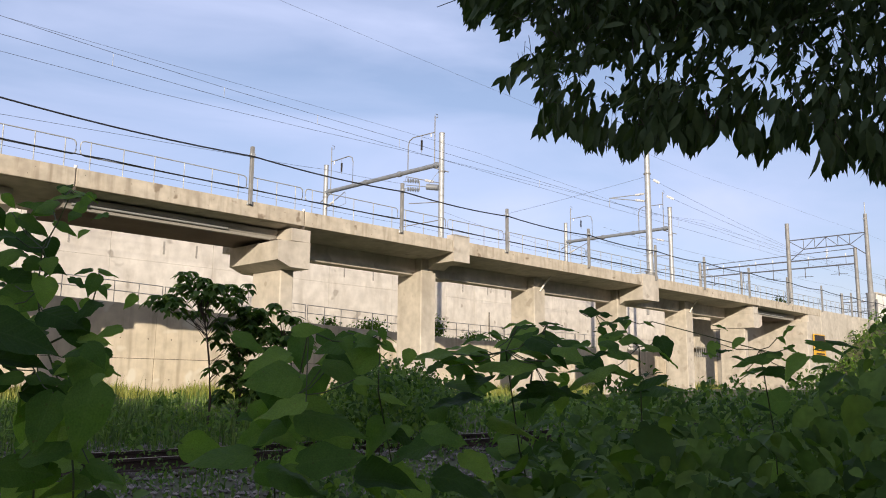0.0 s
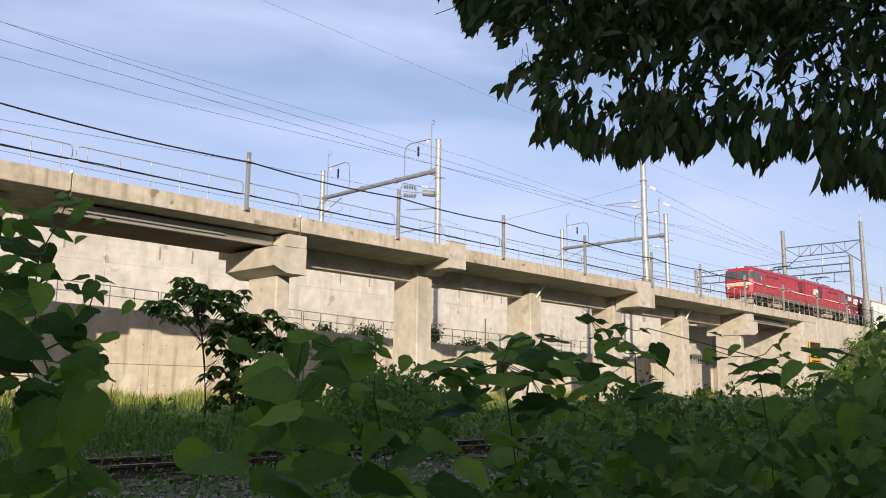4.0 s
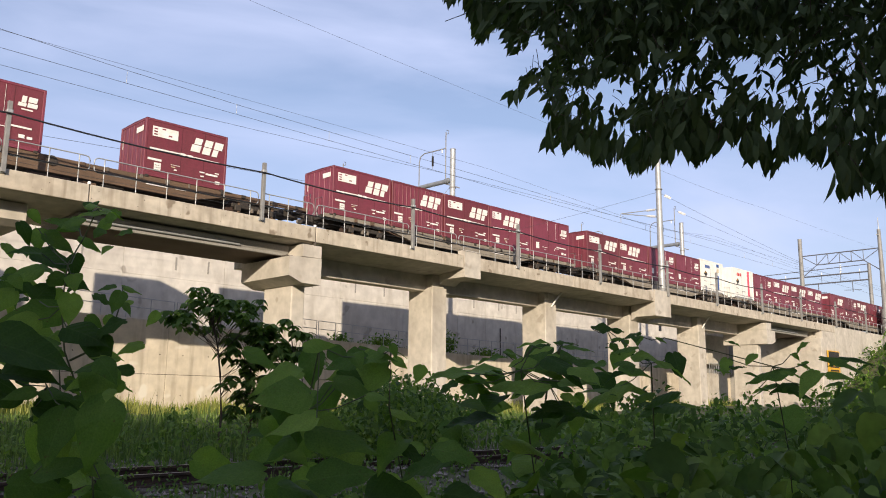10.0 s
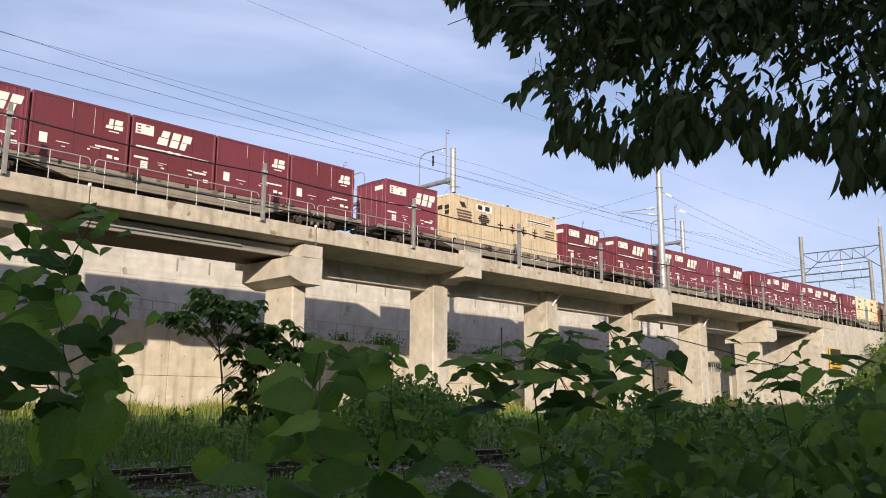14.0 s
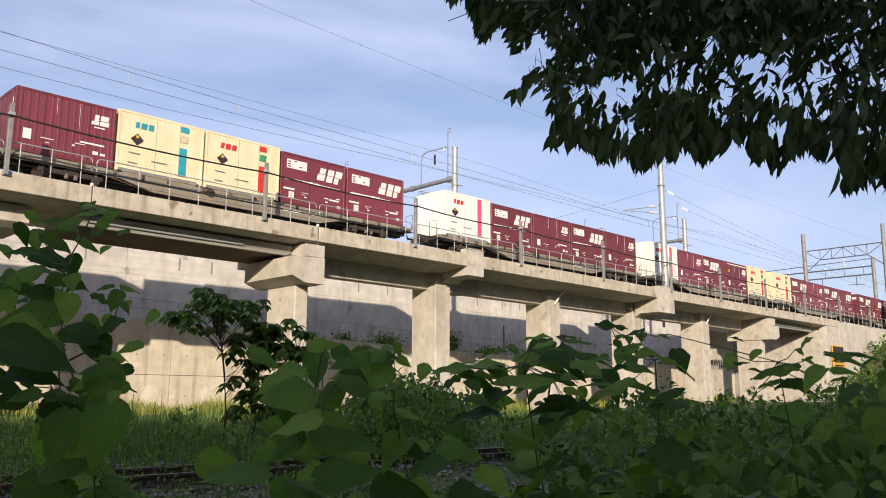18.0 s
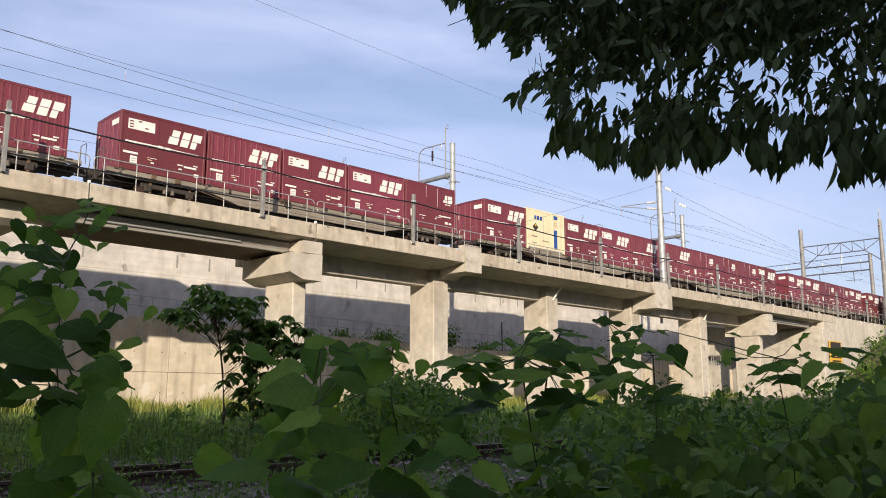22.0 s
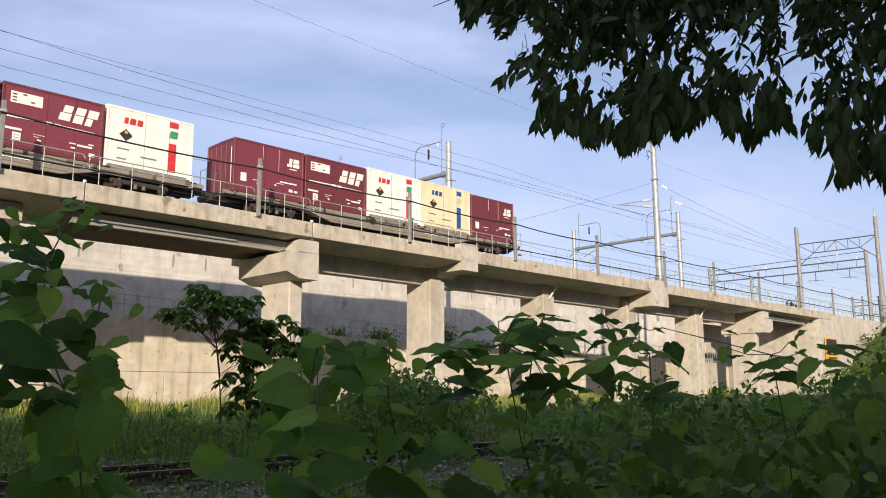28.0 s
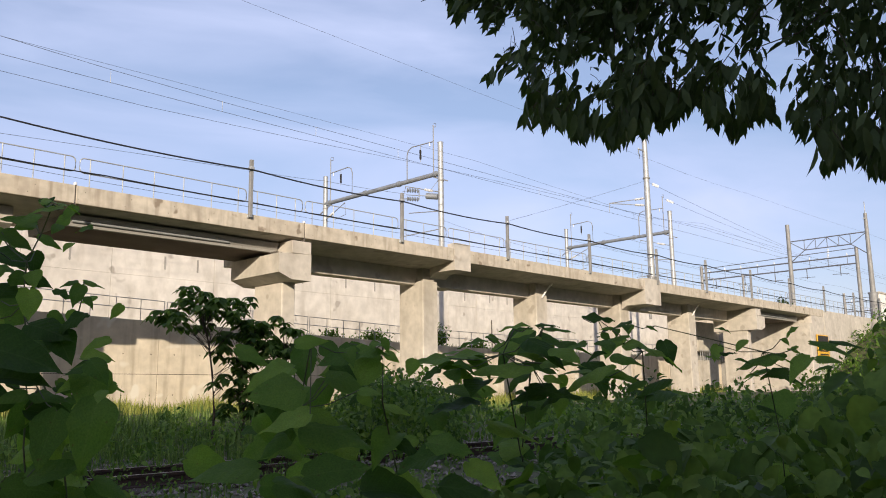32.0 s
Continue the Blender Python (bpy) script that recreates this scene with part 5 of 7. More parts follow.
    a, b = sorted((X(4.7), X(7.1)))
    part("equipment_box", Geo().box(a, b, -1.25, 1.25, 0.3, 0.98, 0.06), PLOUGH, t)


def locomotive():
    t = thing("locomotive", "red twin-unit electric locomotive with cream stripe and dark bogies", "locomotive")
    loco_body(t, False)
    loco_body(t, True)
    part("gangway", Geo().box(12.6, 12.85, -1.1, 1.1, 1.1, 3.5, 0.03), UNDER, t)
    return t


TRAIN = ["FFFFJ", "-J-F-", "FGFHJ", "FHJJB", "PJFFF", "GJHJJ", "F-T-F", "FFFJF", "JFJFF", "RtrFF",
         "PFJFJ", "PJHKr", "rFJFG", "FGFFJ", "FbFFG", "GRJJF", "FFJJF", "FFJFF", "FJJFw", "JFwbJ"]
SLACK = {4: -0.2, 5: -0.1, 9: -0.4, 10: 0.7, 11: 0.7, 14: 0.45, 15: -0.6}     # couplers stretched or pushed in
MOVING = [(locomotive(), 0.0, 0.0)]
FLATS = {}
for i, load in enumerate(TRAIN):
    x0 = 24.85 + 21.75 * i + SLACK.get(i, 0.0)
    kind = 0 if i == 0 else 1 if i == 1 else 2
    if kind not in FLATS:
        FLATS[kind] = wagon((WAGONBLUE, WAGONBROWN, WAGONGREY)[kind], ("blue-grey steel container flat wagon", "rusty brown steel container flat wagon, partly empty", "grimy grey steel container flat wagon")[kind])
        w = FLATS[kind]
    else:
        w = copy_thing(FLATS[kind], Matrix.Identity(4))
    MOVING.append((w, x0, 0.0))
    if "T" in load:
        loads = [("F", 0.95), ("T", 6.05), ("F", 16.8)]
    else:
        loads = [(c, 0.95 + 3.96 * k) for k, c in enumerate(load) if c != "-"]
    for c, dx in loads:
        MOVING.append((make(c), x0 + dx, 1.0))

# ---- plants ----
def leaf_shape(kind):
    """Outline of a leaf along +x, one unit long, folded a little along its midrib and bent at the tip: vertices and faces."""
    if kind == "broad":
        half = [(0.0, 0.0), (-0.06, 0.11), (-0.03, 0.23), (0.08, 0.335), (0.17, 0.345), (0.27, 0.40), (0.38, 0.375), (0.48, 0.39), (0.60, 0.31), (0.69, 0.30), (0.80, 0.175), (0.90, 0.10), (1.0, 0.0)]
    elif kind == "oval":
        half = [(0.0, 0.0), (0.10, 0.14), (0.35, 0.26), (0.65, 0.22), (0.88, 0.08), (1.0, 0.0)]
    else:
        half = [(0.0, 0.0), (0.15, 0.085), (0.40, 0.165), (0.68, 0.13), (0.88, 0.035), (1.0, 0.0)]
    n = len(half)
    bend = 0.15 if kind == "broad" else 0.24
    v = [(x, 0.0, -bend * x * x) for x, w in half]
    up = 0.28
    left = [(x, w, up * w - bend * x * x + (0.018 * math.sin(9 * x) if kind == "broad" else 0)) for x, w in half[1:-1]]
    right = [(x, -w, up * w - bend * x * x + (0.018 * math.cos(8 * x) if kind == "broad" else 0)) for x, w in half[1:-1]]
    v += left + right
    f = []
    for base, turn in ((n, False), (n + n - 2, True)):
        rim = [0] + [base + i for i in range(n - 2)] + [n - 1]
        for i in range(n - 1):
            quad = [i, i + 1, rim[i + 1], rim[i]]
            quad = [q for k, q in enumerate(quad) if q not in quad[:k]]
            if len(quad) > 2:
                f.append(tuple(quad if turn else quad[::-1]))
    return np.array(v), f


def leaf_cloud(name, kind, place, tip, normal, size, mat):
    """Many leaves as one mesh: their places, ways of the tips, normals and lengths."""
    shape, faces = leaf_shape(kind)
    tip = tip / np.linalg.norm(tip, axis=1)[:, None]
    normal = normal - (normal * tip).sum(1)[:, None] * tip
    normal = normal / np.linalg.norm(normal, axis=1)[:, None]
    side = np.cross(normal, tip)
    v = shape[None, :, 0, None] * tip[:, None] + shape[None, :, 1, None] * side[:, None] + shape[None, :, 2, None] * normal[:, None]
    v = (v * size[:, None, None] + place[:, None]).reshape(-1, 3)
    me = bpy.data.meshes.new(name)
    k = len(shape)
    me.from_pydata(v.tolist(), [], [tuple(i + k * j for i in f) for j in range(len(place)) for f in faces])
    me.polygons.foreach_set("use_smooth", [True] * len(me.polygons))
    me.materials.append(mat)
    return me


rng = np.random.default_rng(11)
UP = np.array((0.0, 0.0, 1.0))


def spherical(n, up=0.0):
    v = rng.normal(size=(n, 3))
    v /= np.linalg.norm(v, axis=1)[:, None]
    v[:, 2] += up
    return v


# big-leaved plants close by: one mesh for the leaf, a stem, and every leaf a part
def broad_leaf(k):
    """A heart-shaped leaf one unit long: quilted between the veins, its margin wavy, its tip drawn out and drooping. k: which of its forms."""
    r = random.Random(40 + k)
    half = [(-0.05, 0.10), (0.02, 0.26), (0.14, 0.355), (0.27, 0.385), (0.40, 0.36), (0.53, 0.305), (0.66, 0.235), (0.78, 0.155), (0.89, 0.07), (1.0, 0.0)]
    fold, droop, twist = r.uniform(-0.30, 0.34), r.uniform(0.10, 0.42), r.uniform(-0.25, 0.25)
    wide, wave, ph = r.uniform(0.82, 1.1), r.uniform(0.012, 0.04), r.uniform(0, 6)
    rows, lanes = [], (-1.0, -0.55, 0.0, 0.55, 1.0)
    for i, (x, w) in enumerate(half):
        for q in lanes:
            y = q * w * wide * (1 + r.uniform(-0.04, 0.04))
            z = fold * abs(y) - droop * x * x + twist * y * x + wave * abs(q) * math.sin(13 * x + ph + (1.7 if q > 0 else 0)) + (0.012 if abs(q) == 0.55 and i % 2 else 0)
            rows.append((x + (0.0 if q == 0 else r.uniform(-0.012, 0.012)) + (0.05 if q == 0 and i == 0 else 0), y, z))
    n = len(lanes)
    f = [(i * n + j, i * n + j + 1, (i + 1) * n + j + 1, (i + 1) * n + j) for i in range(len(half) - 1) for j in range(n - 1)]
    return Geo().add(rows, f, True).mesh("leaf", LEAF)


BROAD = [broad_leaf(k) for k in range(9)]


def broad_plant(label, fill, stems, leaves, name="big_leaved_plant", tilt=1.0):
    """leaves: place, length, and the way the tip points as seen from the path, in degrees from level."""
    t = thing(name, label, "plant", "big-leaved plants by the path")
    for s in stems:
        part("stem", Geo().tube([Vector(p) for p in s], 0.0022, 6, r2=0.0012), STEM, t)
    nodes = [Vector(p) for s in stems for p in s[1:]]
    rows = [(Vector((x, y, z)), size * 0.9, a, True) for x, y, z, size, a in leaves]
    for p, size, a, main in (list(rows) * 2)[:fill]:
        away = Vector((p.x, p.y, 0)).normalized()
        q = p + Vector((random.gauss(0, 0.03), random.gauss(0, 0.03), random.gauss(-0.01, 0.025))) + away * random.uniform(0.03, 0.14)
        rows.append((q, max(0.035, size * random.uniform(0.5, 0.85)), random.uniform(-170, -10), False))
    for s in stems:
        for p, q in zip(s, s[1:]):
            p, q = Vector(p), Vector(q)
            steps = int((q - p).length / 0.075)
            for i in range(steps):
                c = p.lerp(q, (i + 0.5) / steps)
                if 0.25 < c.z < 1.30:
                    rows.append((c + Vector((random.gauss(0, 0.025), random.gauss(0, 0.025), random.gauss(0, 0.02))), random.uniform(0.05, 0.115), random.uniform(-200, 20), False))
    for p, size, a, main in rows:
        face = Vector((-p.x, -p.y, 0)).normalized()
        right = Vector((-face.y, face.x, 0))
        lift = 0.15 + (0.35 + 1.0 * abs(math.cos(radians(a)))) * random.uniform(0.4, 1.3) if main else random.uniform(0.2, 2.2)
        face = (face + Vector((0, 0, lift * tilt)) + right * random.uniform(-0.55, 0.55)).normalized()
        tip = right * math.cos(radians(a)) + Vector((0, 0, 1)) * math.sin(radians(a))
        tip = (tip - face * tip.dot(face)).normalized()
        side = face.cross(tip)
        m = Matrix((tip, side, face)).transposed().to_4x4()
        base = p - tip * size * 0.45
        part("leaf", random.choice(BROAD), LEAF, t, m=Matrix.Translation(base) @ m @ Matrix.Diagonal((size, size * random.uniform(0.85, 1.1), size * random.uniform(0.6, 1.8), 1)))
        near = min(nodes, key=lambda q: (q - base).length)
        if main and (near - base).length < 0.12:
            mid = (near + base) / 2 - Vector((0, 0, 0.008))
            part("leaf_stalk", Geo().tube([near, mid, base], 0.0011, 5), STEM, t)
    return t


PLANT_A = broad_plant('tall wild plant with broad heart-shaped leaves by the path', 44,
    [[[0.72, 1.619, 0.0], [0.666, 1.569, 1.121], [0.645, 1.558, 1.245], [0.619, 1.567, 1.316], [0.593, 1.577, 1.383], [0.578, 1.572, 1.464], [0.576, 1.555, 1.54], [0.591, 1.528, 1.591], [0.601, 1.505, 1.642]], [[0.669, 1.671, 0.0], [0.615, 1.62, 1.121], [0.603, 1.611, 1.205], [0.598, 1.591, 1.306], [0.588, 1.586, 1.368]], [[0.602, 1.572, 1.367], [0.622, 1.548, 1.382], [0.637, 1.526, 1.407], [0.65, 1.506, 1.433], [0.654, 1.491, 1.478]]],
    [(0.59, 1.46, 1.64, 0.066, 10), (0.59, 1.5, 1.63, 0.06, 185), (0.57, 1.58, 1.62, 0.072, 187), (0.52, 1.62, 1.605, 0.05, -60), (0.54, 1.62, 1.595, 0.056, -80),
     (0.57, 1.59, 1.585, 0.074, -28), (0.65, 1.65, 1.605, 0.054, -8), (0.48, 1.49, 1.544, 0.059, 190), (0.59, 1.66, 1.562, 0.102, -35), (0.56, 1.73, 1.545, 0.082, 182),
     (0.61, 1.62, 1.552, 0.06, -85), (0.58, 1.53, 1.507, 0.052, -75), (0.57, 1.77, 1.517, 0.053, -120), (0.47, 1.49, 1.493, 0.04, -60), (0.59, 1.7, 1.508, 0.075, 65),
     (0.56, 1.65, 1.457, 0.133, 200), (0.54, 1.43, 1.45, 0.066, -92), (0.6, 1.51, 1.415, 0.102, -45), (0.63, 1.48, 1.433, 0.067, 205), (0.61, 1.41, 1.465, 0.047, -105),
     (0.69, 1.53, 1.507, 0.045, 18), (0.66, 1.48, 1.464, 0.033, -70), (0.6, 1.67, 1.419, 0.06, 188), (0.52, 1.6, 1.432, 0.086, -150), (0.62, 1.49, 1.385, 0.075, -70)])
PLANT_B = broad_plant('dark broad-leaved plant low beside the path', 26,
    [[[1.19, 3.64, 0.0], [1.0, 2.95, 0.72], [0.71, 1.92, 1.12], [0.55, 1.52, 1.32], [0.54, 1.6, 1.38]], [[1.52, 3.43, 0.0], [1.22, 2.78, 0.69], [0.78, 1.81, 1.07], [0.61, 1.52, 1.26], [0.64, 1.51, 1.38]]],
    [(0.53, 1.57, 1.383, 0.118, 190), (0.49, 1.44, 1.339, 0.097, -18), (0.56, 1.5, 1.312, 0.07, -12), (0.63, 1.48, 1.376, 0.062, -15), (0.6, 1.43, 1.324, 0.102, -95),
     (0.57, 1.42, 1.35, 0.042, 178), (0.55, 1.55, 1.279, 0.042, -110), (0.57, 1.51, 1.279, 0.098, -15), (0.54, 1.44, 1.24, 0.116, -98), (0.57, 1.47, 1.186, 0.111, 5),
     (0.56, 1.56, 1.15, 0.104, -8), (0.54, 1.26, 1.347, 0.054, -60), (0.51, 1.53, 1.307, 0.061, 200), (0.66, 1.45, 1.151, 0.083, -20), (0.48, 1.42, 1.375, 0.15, -10), (0.58, 1.38, 1.255, 0.13, -100)])
PLANT_C = broad_plant('broad-leaved plant with big shaded leaves over the weeds', 22,
    [[[1.77, 2.45, 0.0], [1.5, 2.11, 0.7], [1.11, 1.6, 1.08], [0.89, 1.23, 1.28], [0.84, 1.13, 1.39]], [[2.67, 2.53, 0.0], [2.12, 2.08, 0.71], [1.3, 1.41, 1.09], [1.05, 1.19, 1.29], [1.07, 1.21, 1.4]]],
    [(0.83, 1.23, 1.348, 0.095, 195), (0.81, 1.18, 1.311, 0.105, 198), (0.82, 1.11, 1.392, 0.057, 8), (0.92, 1.26, 1.362, 0.081, -80), (0.93, 1.17, 1.369, 0.085, 182),
     (1.04, 1.27, 1.371, 0.089, -78), (1.04, 1.21, 1.382, 0.071, -15), (1.05, 1.19, 1.401, 0.057, 10), (0.9, 1.01, 1.384, 0.029, -75), (0.96, 1.18, 1.33, 0.095, -5),
     (0.93, 1.24, 1.311, 0.081, -150), (0.8, 1.14, 1.263, 0.097, 190), (0.92, 1.21, 1.254, 0.111, -35), (0.79, 1.3, 1.18, 0.132, 187), (0.9, 1.14, 1.179, 0.126, 8),
     (0.91, 1.37, 1.208, 0.113, -140), (1.04, 1.08, 1.19, 0.1, -170), (1, 0.97, 1.221, 0.084, -20), (0.95, 1.11, 1.309, 0.047, -30), (1.11, 1.23, 1.126, 0.138, 10),
     (1.1, 1.01, 1.141, 0.136, -5), (0.86, 1.17, 1.151, 0.12, 5), (1.02, 1.24, 1.361, 0.13, 190), (0.92, 1.18, 1.25, 0.14, -30)])
PLANT_D = broad_plant('arching plant with long drooping broad leaves', 40,
    [[[2.8, 2.09, 0.0], [2.29, 1.75, 0.76], [1.53, 1.23, 1.17], [1.27, 1.05, 1.38], [1.32, 1.06, 1.43]], [[3.05, 2.32, 0.0], [2.48, 1.91, 0.75], [1.62, 1.3, 1.16], [1.42, 1.1, 1.36], [1.38, 1.03, 1.44]]],
    [(1.15, 1.13, 1.371, 0.085, 203), (1.27, 1.16, 1.372, 0.116, -3), (1.16, 1.08, 1.339, 0.056, -80), (1.13, 1, 1.396, 0.06, 200), (1.37, 1.16, 1.424, 0.039, -25),
     (1.3, 1.04, 1.434, 0.069, 165), (1.36, 1.01, 1.441, 0.053, 18), (1.36, 0.98, 1.428, 0.069, 8), (1.27, 1.05, 1.362, 0.135, 184), (1.23, 0.92, 1.392, 0.109, -70),
     (1.3, 0.94, 1.359, 0.079, -40), (1.38, 1.07, 1.307, 0.086, 200), (1.48, 1.05, 1.3, 0.076, -30), (1.31, 1.22, 1.283, 0.12, 186), (1.41, 1.12, 1.355, 0.102, -150),
     (1.23, 0.87, 1.375, 0.075, -70), (1.44, 1, 1.346, 0.074, 190), (1.35, 1.05, 1.397, 0.073, -110), (1.25, 1.15, 1.38, 0.12, 200), (1.37, 1.08, 1.383, 0.15, -5), (1.42, 1.02, 1.401, 0.15, -15), (1.4, 1.05, 1.309, 0.1, -60), (1.28, 1.12, 1.362, 0.085, -80)], tilt=2.8)
PLANT_E = broad_plant('spreading plant with scattered broad leaves on thin stems', 26,
    [[[3.26, 1.8, 0.0], [2.74, 1.55, 0.76], [1.95, 1.17, 1.18], [1.63, 0.98, 1.39], [1.64, 1.1, 1.47]], [[3.16, 1.33, 0.0], [2.82, 1.18, 0.76], [2.3, 0.97, 1.18], [1.91, 0.83, 1.39], [1.81, 1.05, 1.46]]],
    [(1.61, 1.08, 1.472, 0.08, 22), (1.51, 0.99, 1.438, 0.031, 200), (1.47, 0.93, 1.441, 0.051, 205), (1.53, 0.98, 1.422, 0.061, 182), (1.74, 1.08, 1.452, 0.04, -92),
     (1.66, 1.09, 1.408, 0.059, -97), (1.45, 0.91, 1.372, 0.072, -25), (1.54, 0.91, 1.401, 0.122, -12), (1.6, 0.9, 1.387, 0.069, -85), (1.78, 1.04, 1.455, 0.032, 20),
     (1.58, 1, 1.332, 0.091, -30), (1.55, 0.91, 1.321, 0.087, -150), (1.67, 1.13, 1.353, 0.113, -80), (1.88, 0.93, 1.394, 0.06, -100), (1.69, 0.81, 1.383, 0.041, 60),
     (1.73, 0.8, 1.4, 0.046, -100), (1.91, 0.83, 1.39, 0.114, 188), (1.76, 0.73, 1.376, 0.045, 20), (1.95, 0.82, 1.347, 0.075, -140), (1.86, 0.73, 1.352, 0.086, -110),
     (1.92, 0.76, 1.4, 0.03, 95), (1.99, 0.81, 1.417, 0.029, -70), (1.74, 0.62, 1.392, 0.086, 10), (1.86, 0.68, 1.35, 0.046, -150), (1.91, 0.85, 1.341, 0.036, 30),
     (1.98, 0.67, 1.406, 0.081, 5), (1.57, 0.85, 1.304, 0.061, 10)], tilt=2.6)

# ---- low growth ----
def undergrowth(n, az, dist, top, size, kind, mat, name, label, rough=0.8):
    """Leaves between the soil and a top height that depends on bearing and distance."""
    a = np.radians(rng.uniform(*az, n))
    d = np.sqrt(rng.uniform(dist[0] ** 2, dist[1] ** 2, n)) if dist[1] > 5 else rng.uniform(*dist, n)
    x, y = d * np.sin(a), d * np.cos(a)
    hi = np.array([top(math.degrees(p), q) for p, q in zip(a, d)])
    lo = np.array([ground(p, q) for p, q in zip(x, y)])
    z = lo + (hi - lo) * rng.uniform(0.0, 1.0, n) ** 0.55
    clump = np.array([noise.noise(Vector((p * rough, q * rough, 3.1))) for p, q in zip(x, y)])
    z = lo + (z - lo) * (0.88 + 0.55 * clump)
    keep = (hi > lo + 0.05) & (clump > -0.42)
    place = np.stack([x, y, z], 1)[keep]
    k = len(place)
    out = np.stack([-np.sin(a), -np.cos(a), np.zeros(n)], 1)[keep]
    tip = spherical(k) * 0.8 + 0.5 * out - 0.45 * UP
    nor = spherical(k) * 0.7 + UP + 0.35 * out
    me = leaf_cloud(name, kind, place, tip, nor, size[0] + (size[1] - size[0]) * rng.uniform(0, 1, k) ** 1.6, mat)
    return tagged(part(name, me, mat), label, "undergrowth", kind="stuff")


def bump_top(az):
    return 0.10 * math.sin(az * 0.55) + 0.07 * math.sin(az * 1.7 + 1)


def near_top(az, d):
    drop = np.interp(az, (15, 30, 37, 47, 52, 54.5, 57, 61, 66, 68, 69.5, 70.5, 72, 73.5, 80), (-7.2, -6.4, -5.6, -5.0, -4.2, -1.6, -0.9, -0.4, -0.5, -0.4, 0.2, 0.8, 1.8, 2.6, 3.6))
    return 1.3 + d * math.tan(radians(drop)) + bump_top(az) * 0.4 * min(1, d / 5)


undergrowth(6500, (14, 82), (1.5, 3.4), lambda a, d: near_top(a, d) - 0.06, (0.03, 0.105), "broad", LEAFWEED, "undergrowth", "dark broad-leaved weeds in deep shade")
undergrowth(8000, (52, 80), (3.0, 8.6), lambda a, d: near_top(a, d) + 0.04, (0.04, 0.13), "oval", LEAFWEED, "undergrowth", "dense green undergrowth along the line")
undergrowth(2800, (36, 54), (3.0, 8.2), lambda a, d: 0.5 + 0.5 * bump_top(a * 1.7 + d), (0.05, 0.11), "broad", LEAFWEED, "undergrowth", "scattered low weeds beside the ballast", 1.6)
undergrowth(5200, (12, 50), (4.5, 12.5), lambda a, d: 0.40 + 0.7 * max(0.0, bump_top(a * 2.3 + 1.9 * d)) + 0.25 * math.sin(d * 2.1 + a), (0.03, 0.085), "oval", LEAFWEED, "weeds", "low weeds grown through the ballast", 2.2)
undergrowth(9500, (36.5, 76), (12.5, 26), lambda a, d: 1.25 + d * math.tan(radians(np.interp(a, (36.5, 38, 40, 42, 45, 48, 50, 52, 54, 60, 70), (-1.5, 0.6, 1.5, 2.0, 1.3, 0.3, -0.7, -0.7, 0.0, 0.3, 0.5)))) + bump_top(a * 2) * 1.3, (0.08, 0.19), "oval", LEAFBUSH, "weeds", "tall leafy weeds beyond the old track")
undergrowth(5500, (37.0, 46.8), (12.6, 17.5), lambda a, d: 1.25 + d * math.tan(radians(np.interp(a, (37, 38.5, 40, 42, 45, 46.8), (-0.8, 0.7, 1.4, 1.9, 1.2, 0.2)))) + bump_top(a * 2.6) * 1.2, (0.07, 0.16), "oval", LEAFBUSH, "weeds", "dense leafy bush beyond the old track", 1.4)
undergrowth(5200, (14, 40), (12.4, 26), lambda a, d: 0.88 + bump_top(a * 3) * 1.6, (0.06, 0.14), "oval", LEAFBUSH, "weeds", "low leafy weeds beyond the old track", 1.5)

# grass
def grass(n, xr, yr, height, name, label, mat=GRASS):
    x, y = rng.uniform(*xr, n), rng.uniform(*yr, n)
    z = np.array([ground(p, q) for p, q in zip(x, y)])
    h = rng.uniform(*height, n) * (0.7 + 0.5 * np.sin(x * 1.3) * np.sin(y * 0.9 + 0.5))
    a, lean = rng.uniform(0, 6.283, n), rng.uniform(0.1, 0.55, n)
    w = rng.uniform(0.006, 0.014, n) * (0.6 + 0.035 * y)
    dx, dy = np.cos(a), np.sin(a)
    sx, sy = -np.sin(a) * w, np.cos(a) * w
    v = np.zeros((n, 5, 3))
    v[:, 0] = np.stack([x - sx, y - sy, z - 0.02], 1)
    v[:, 1] = np.stack([x + sx, y + sy, z - 0.02], 1)
    v[:, 2] = np.stack([x + dx * h * lean * 0.35 + sx * 0.8, y + dy * h * lean * 0.35 + sy * 0.8, z + h * 0.6], 1)
    v[:, 3] = np.stack([x + dx * h * lean * 0.35 - sx * 0.8, y + dy * h * lean * 0.35 - sy * 0.8, z + h * 0.6], 1)
    v[:, 4] = np.stack([x + dx * h * lean, y + dy * h * lean, z + h], 1)
    me = bpy.data.meshes.new(name)
    me.from_pydata(v.reshape(-1, 3).tolist(), [], [f for i in range(n) for f in ((5 * i, 5 * i + 1, 5 * i + 2, 5 * i + 3), (5 * i + 3, 5 * i + 2, 5 * i + 4))])
    me.materials.append(mat)
    return tagged(part(name, me, mat), label, "grass", kind="stuff")


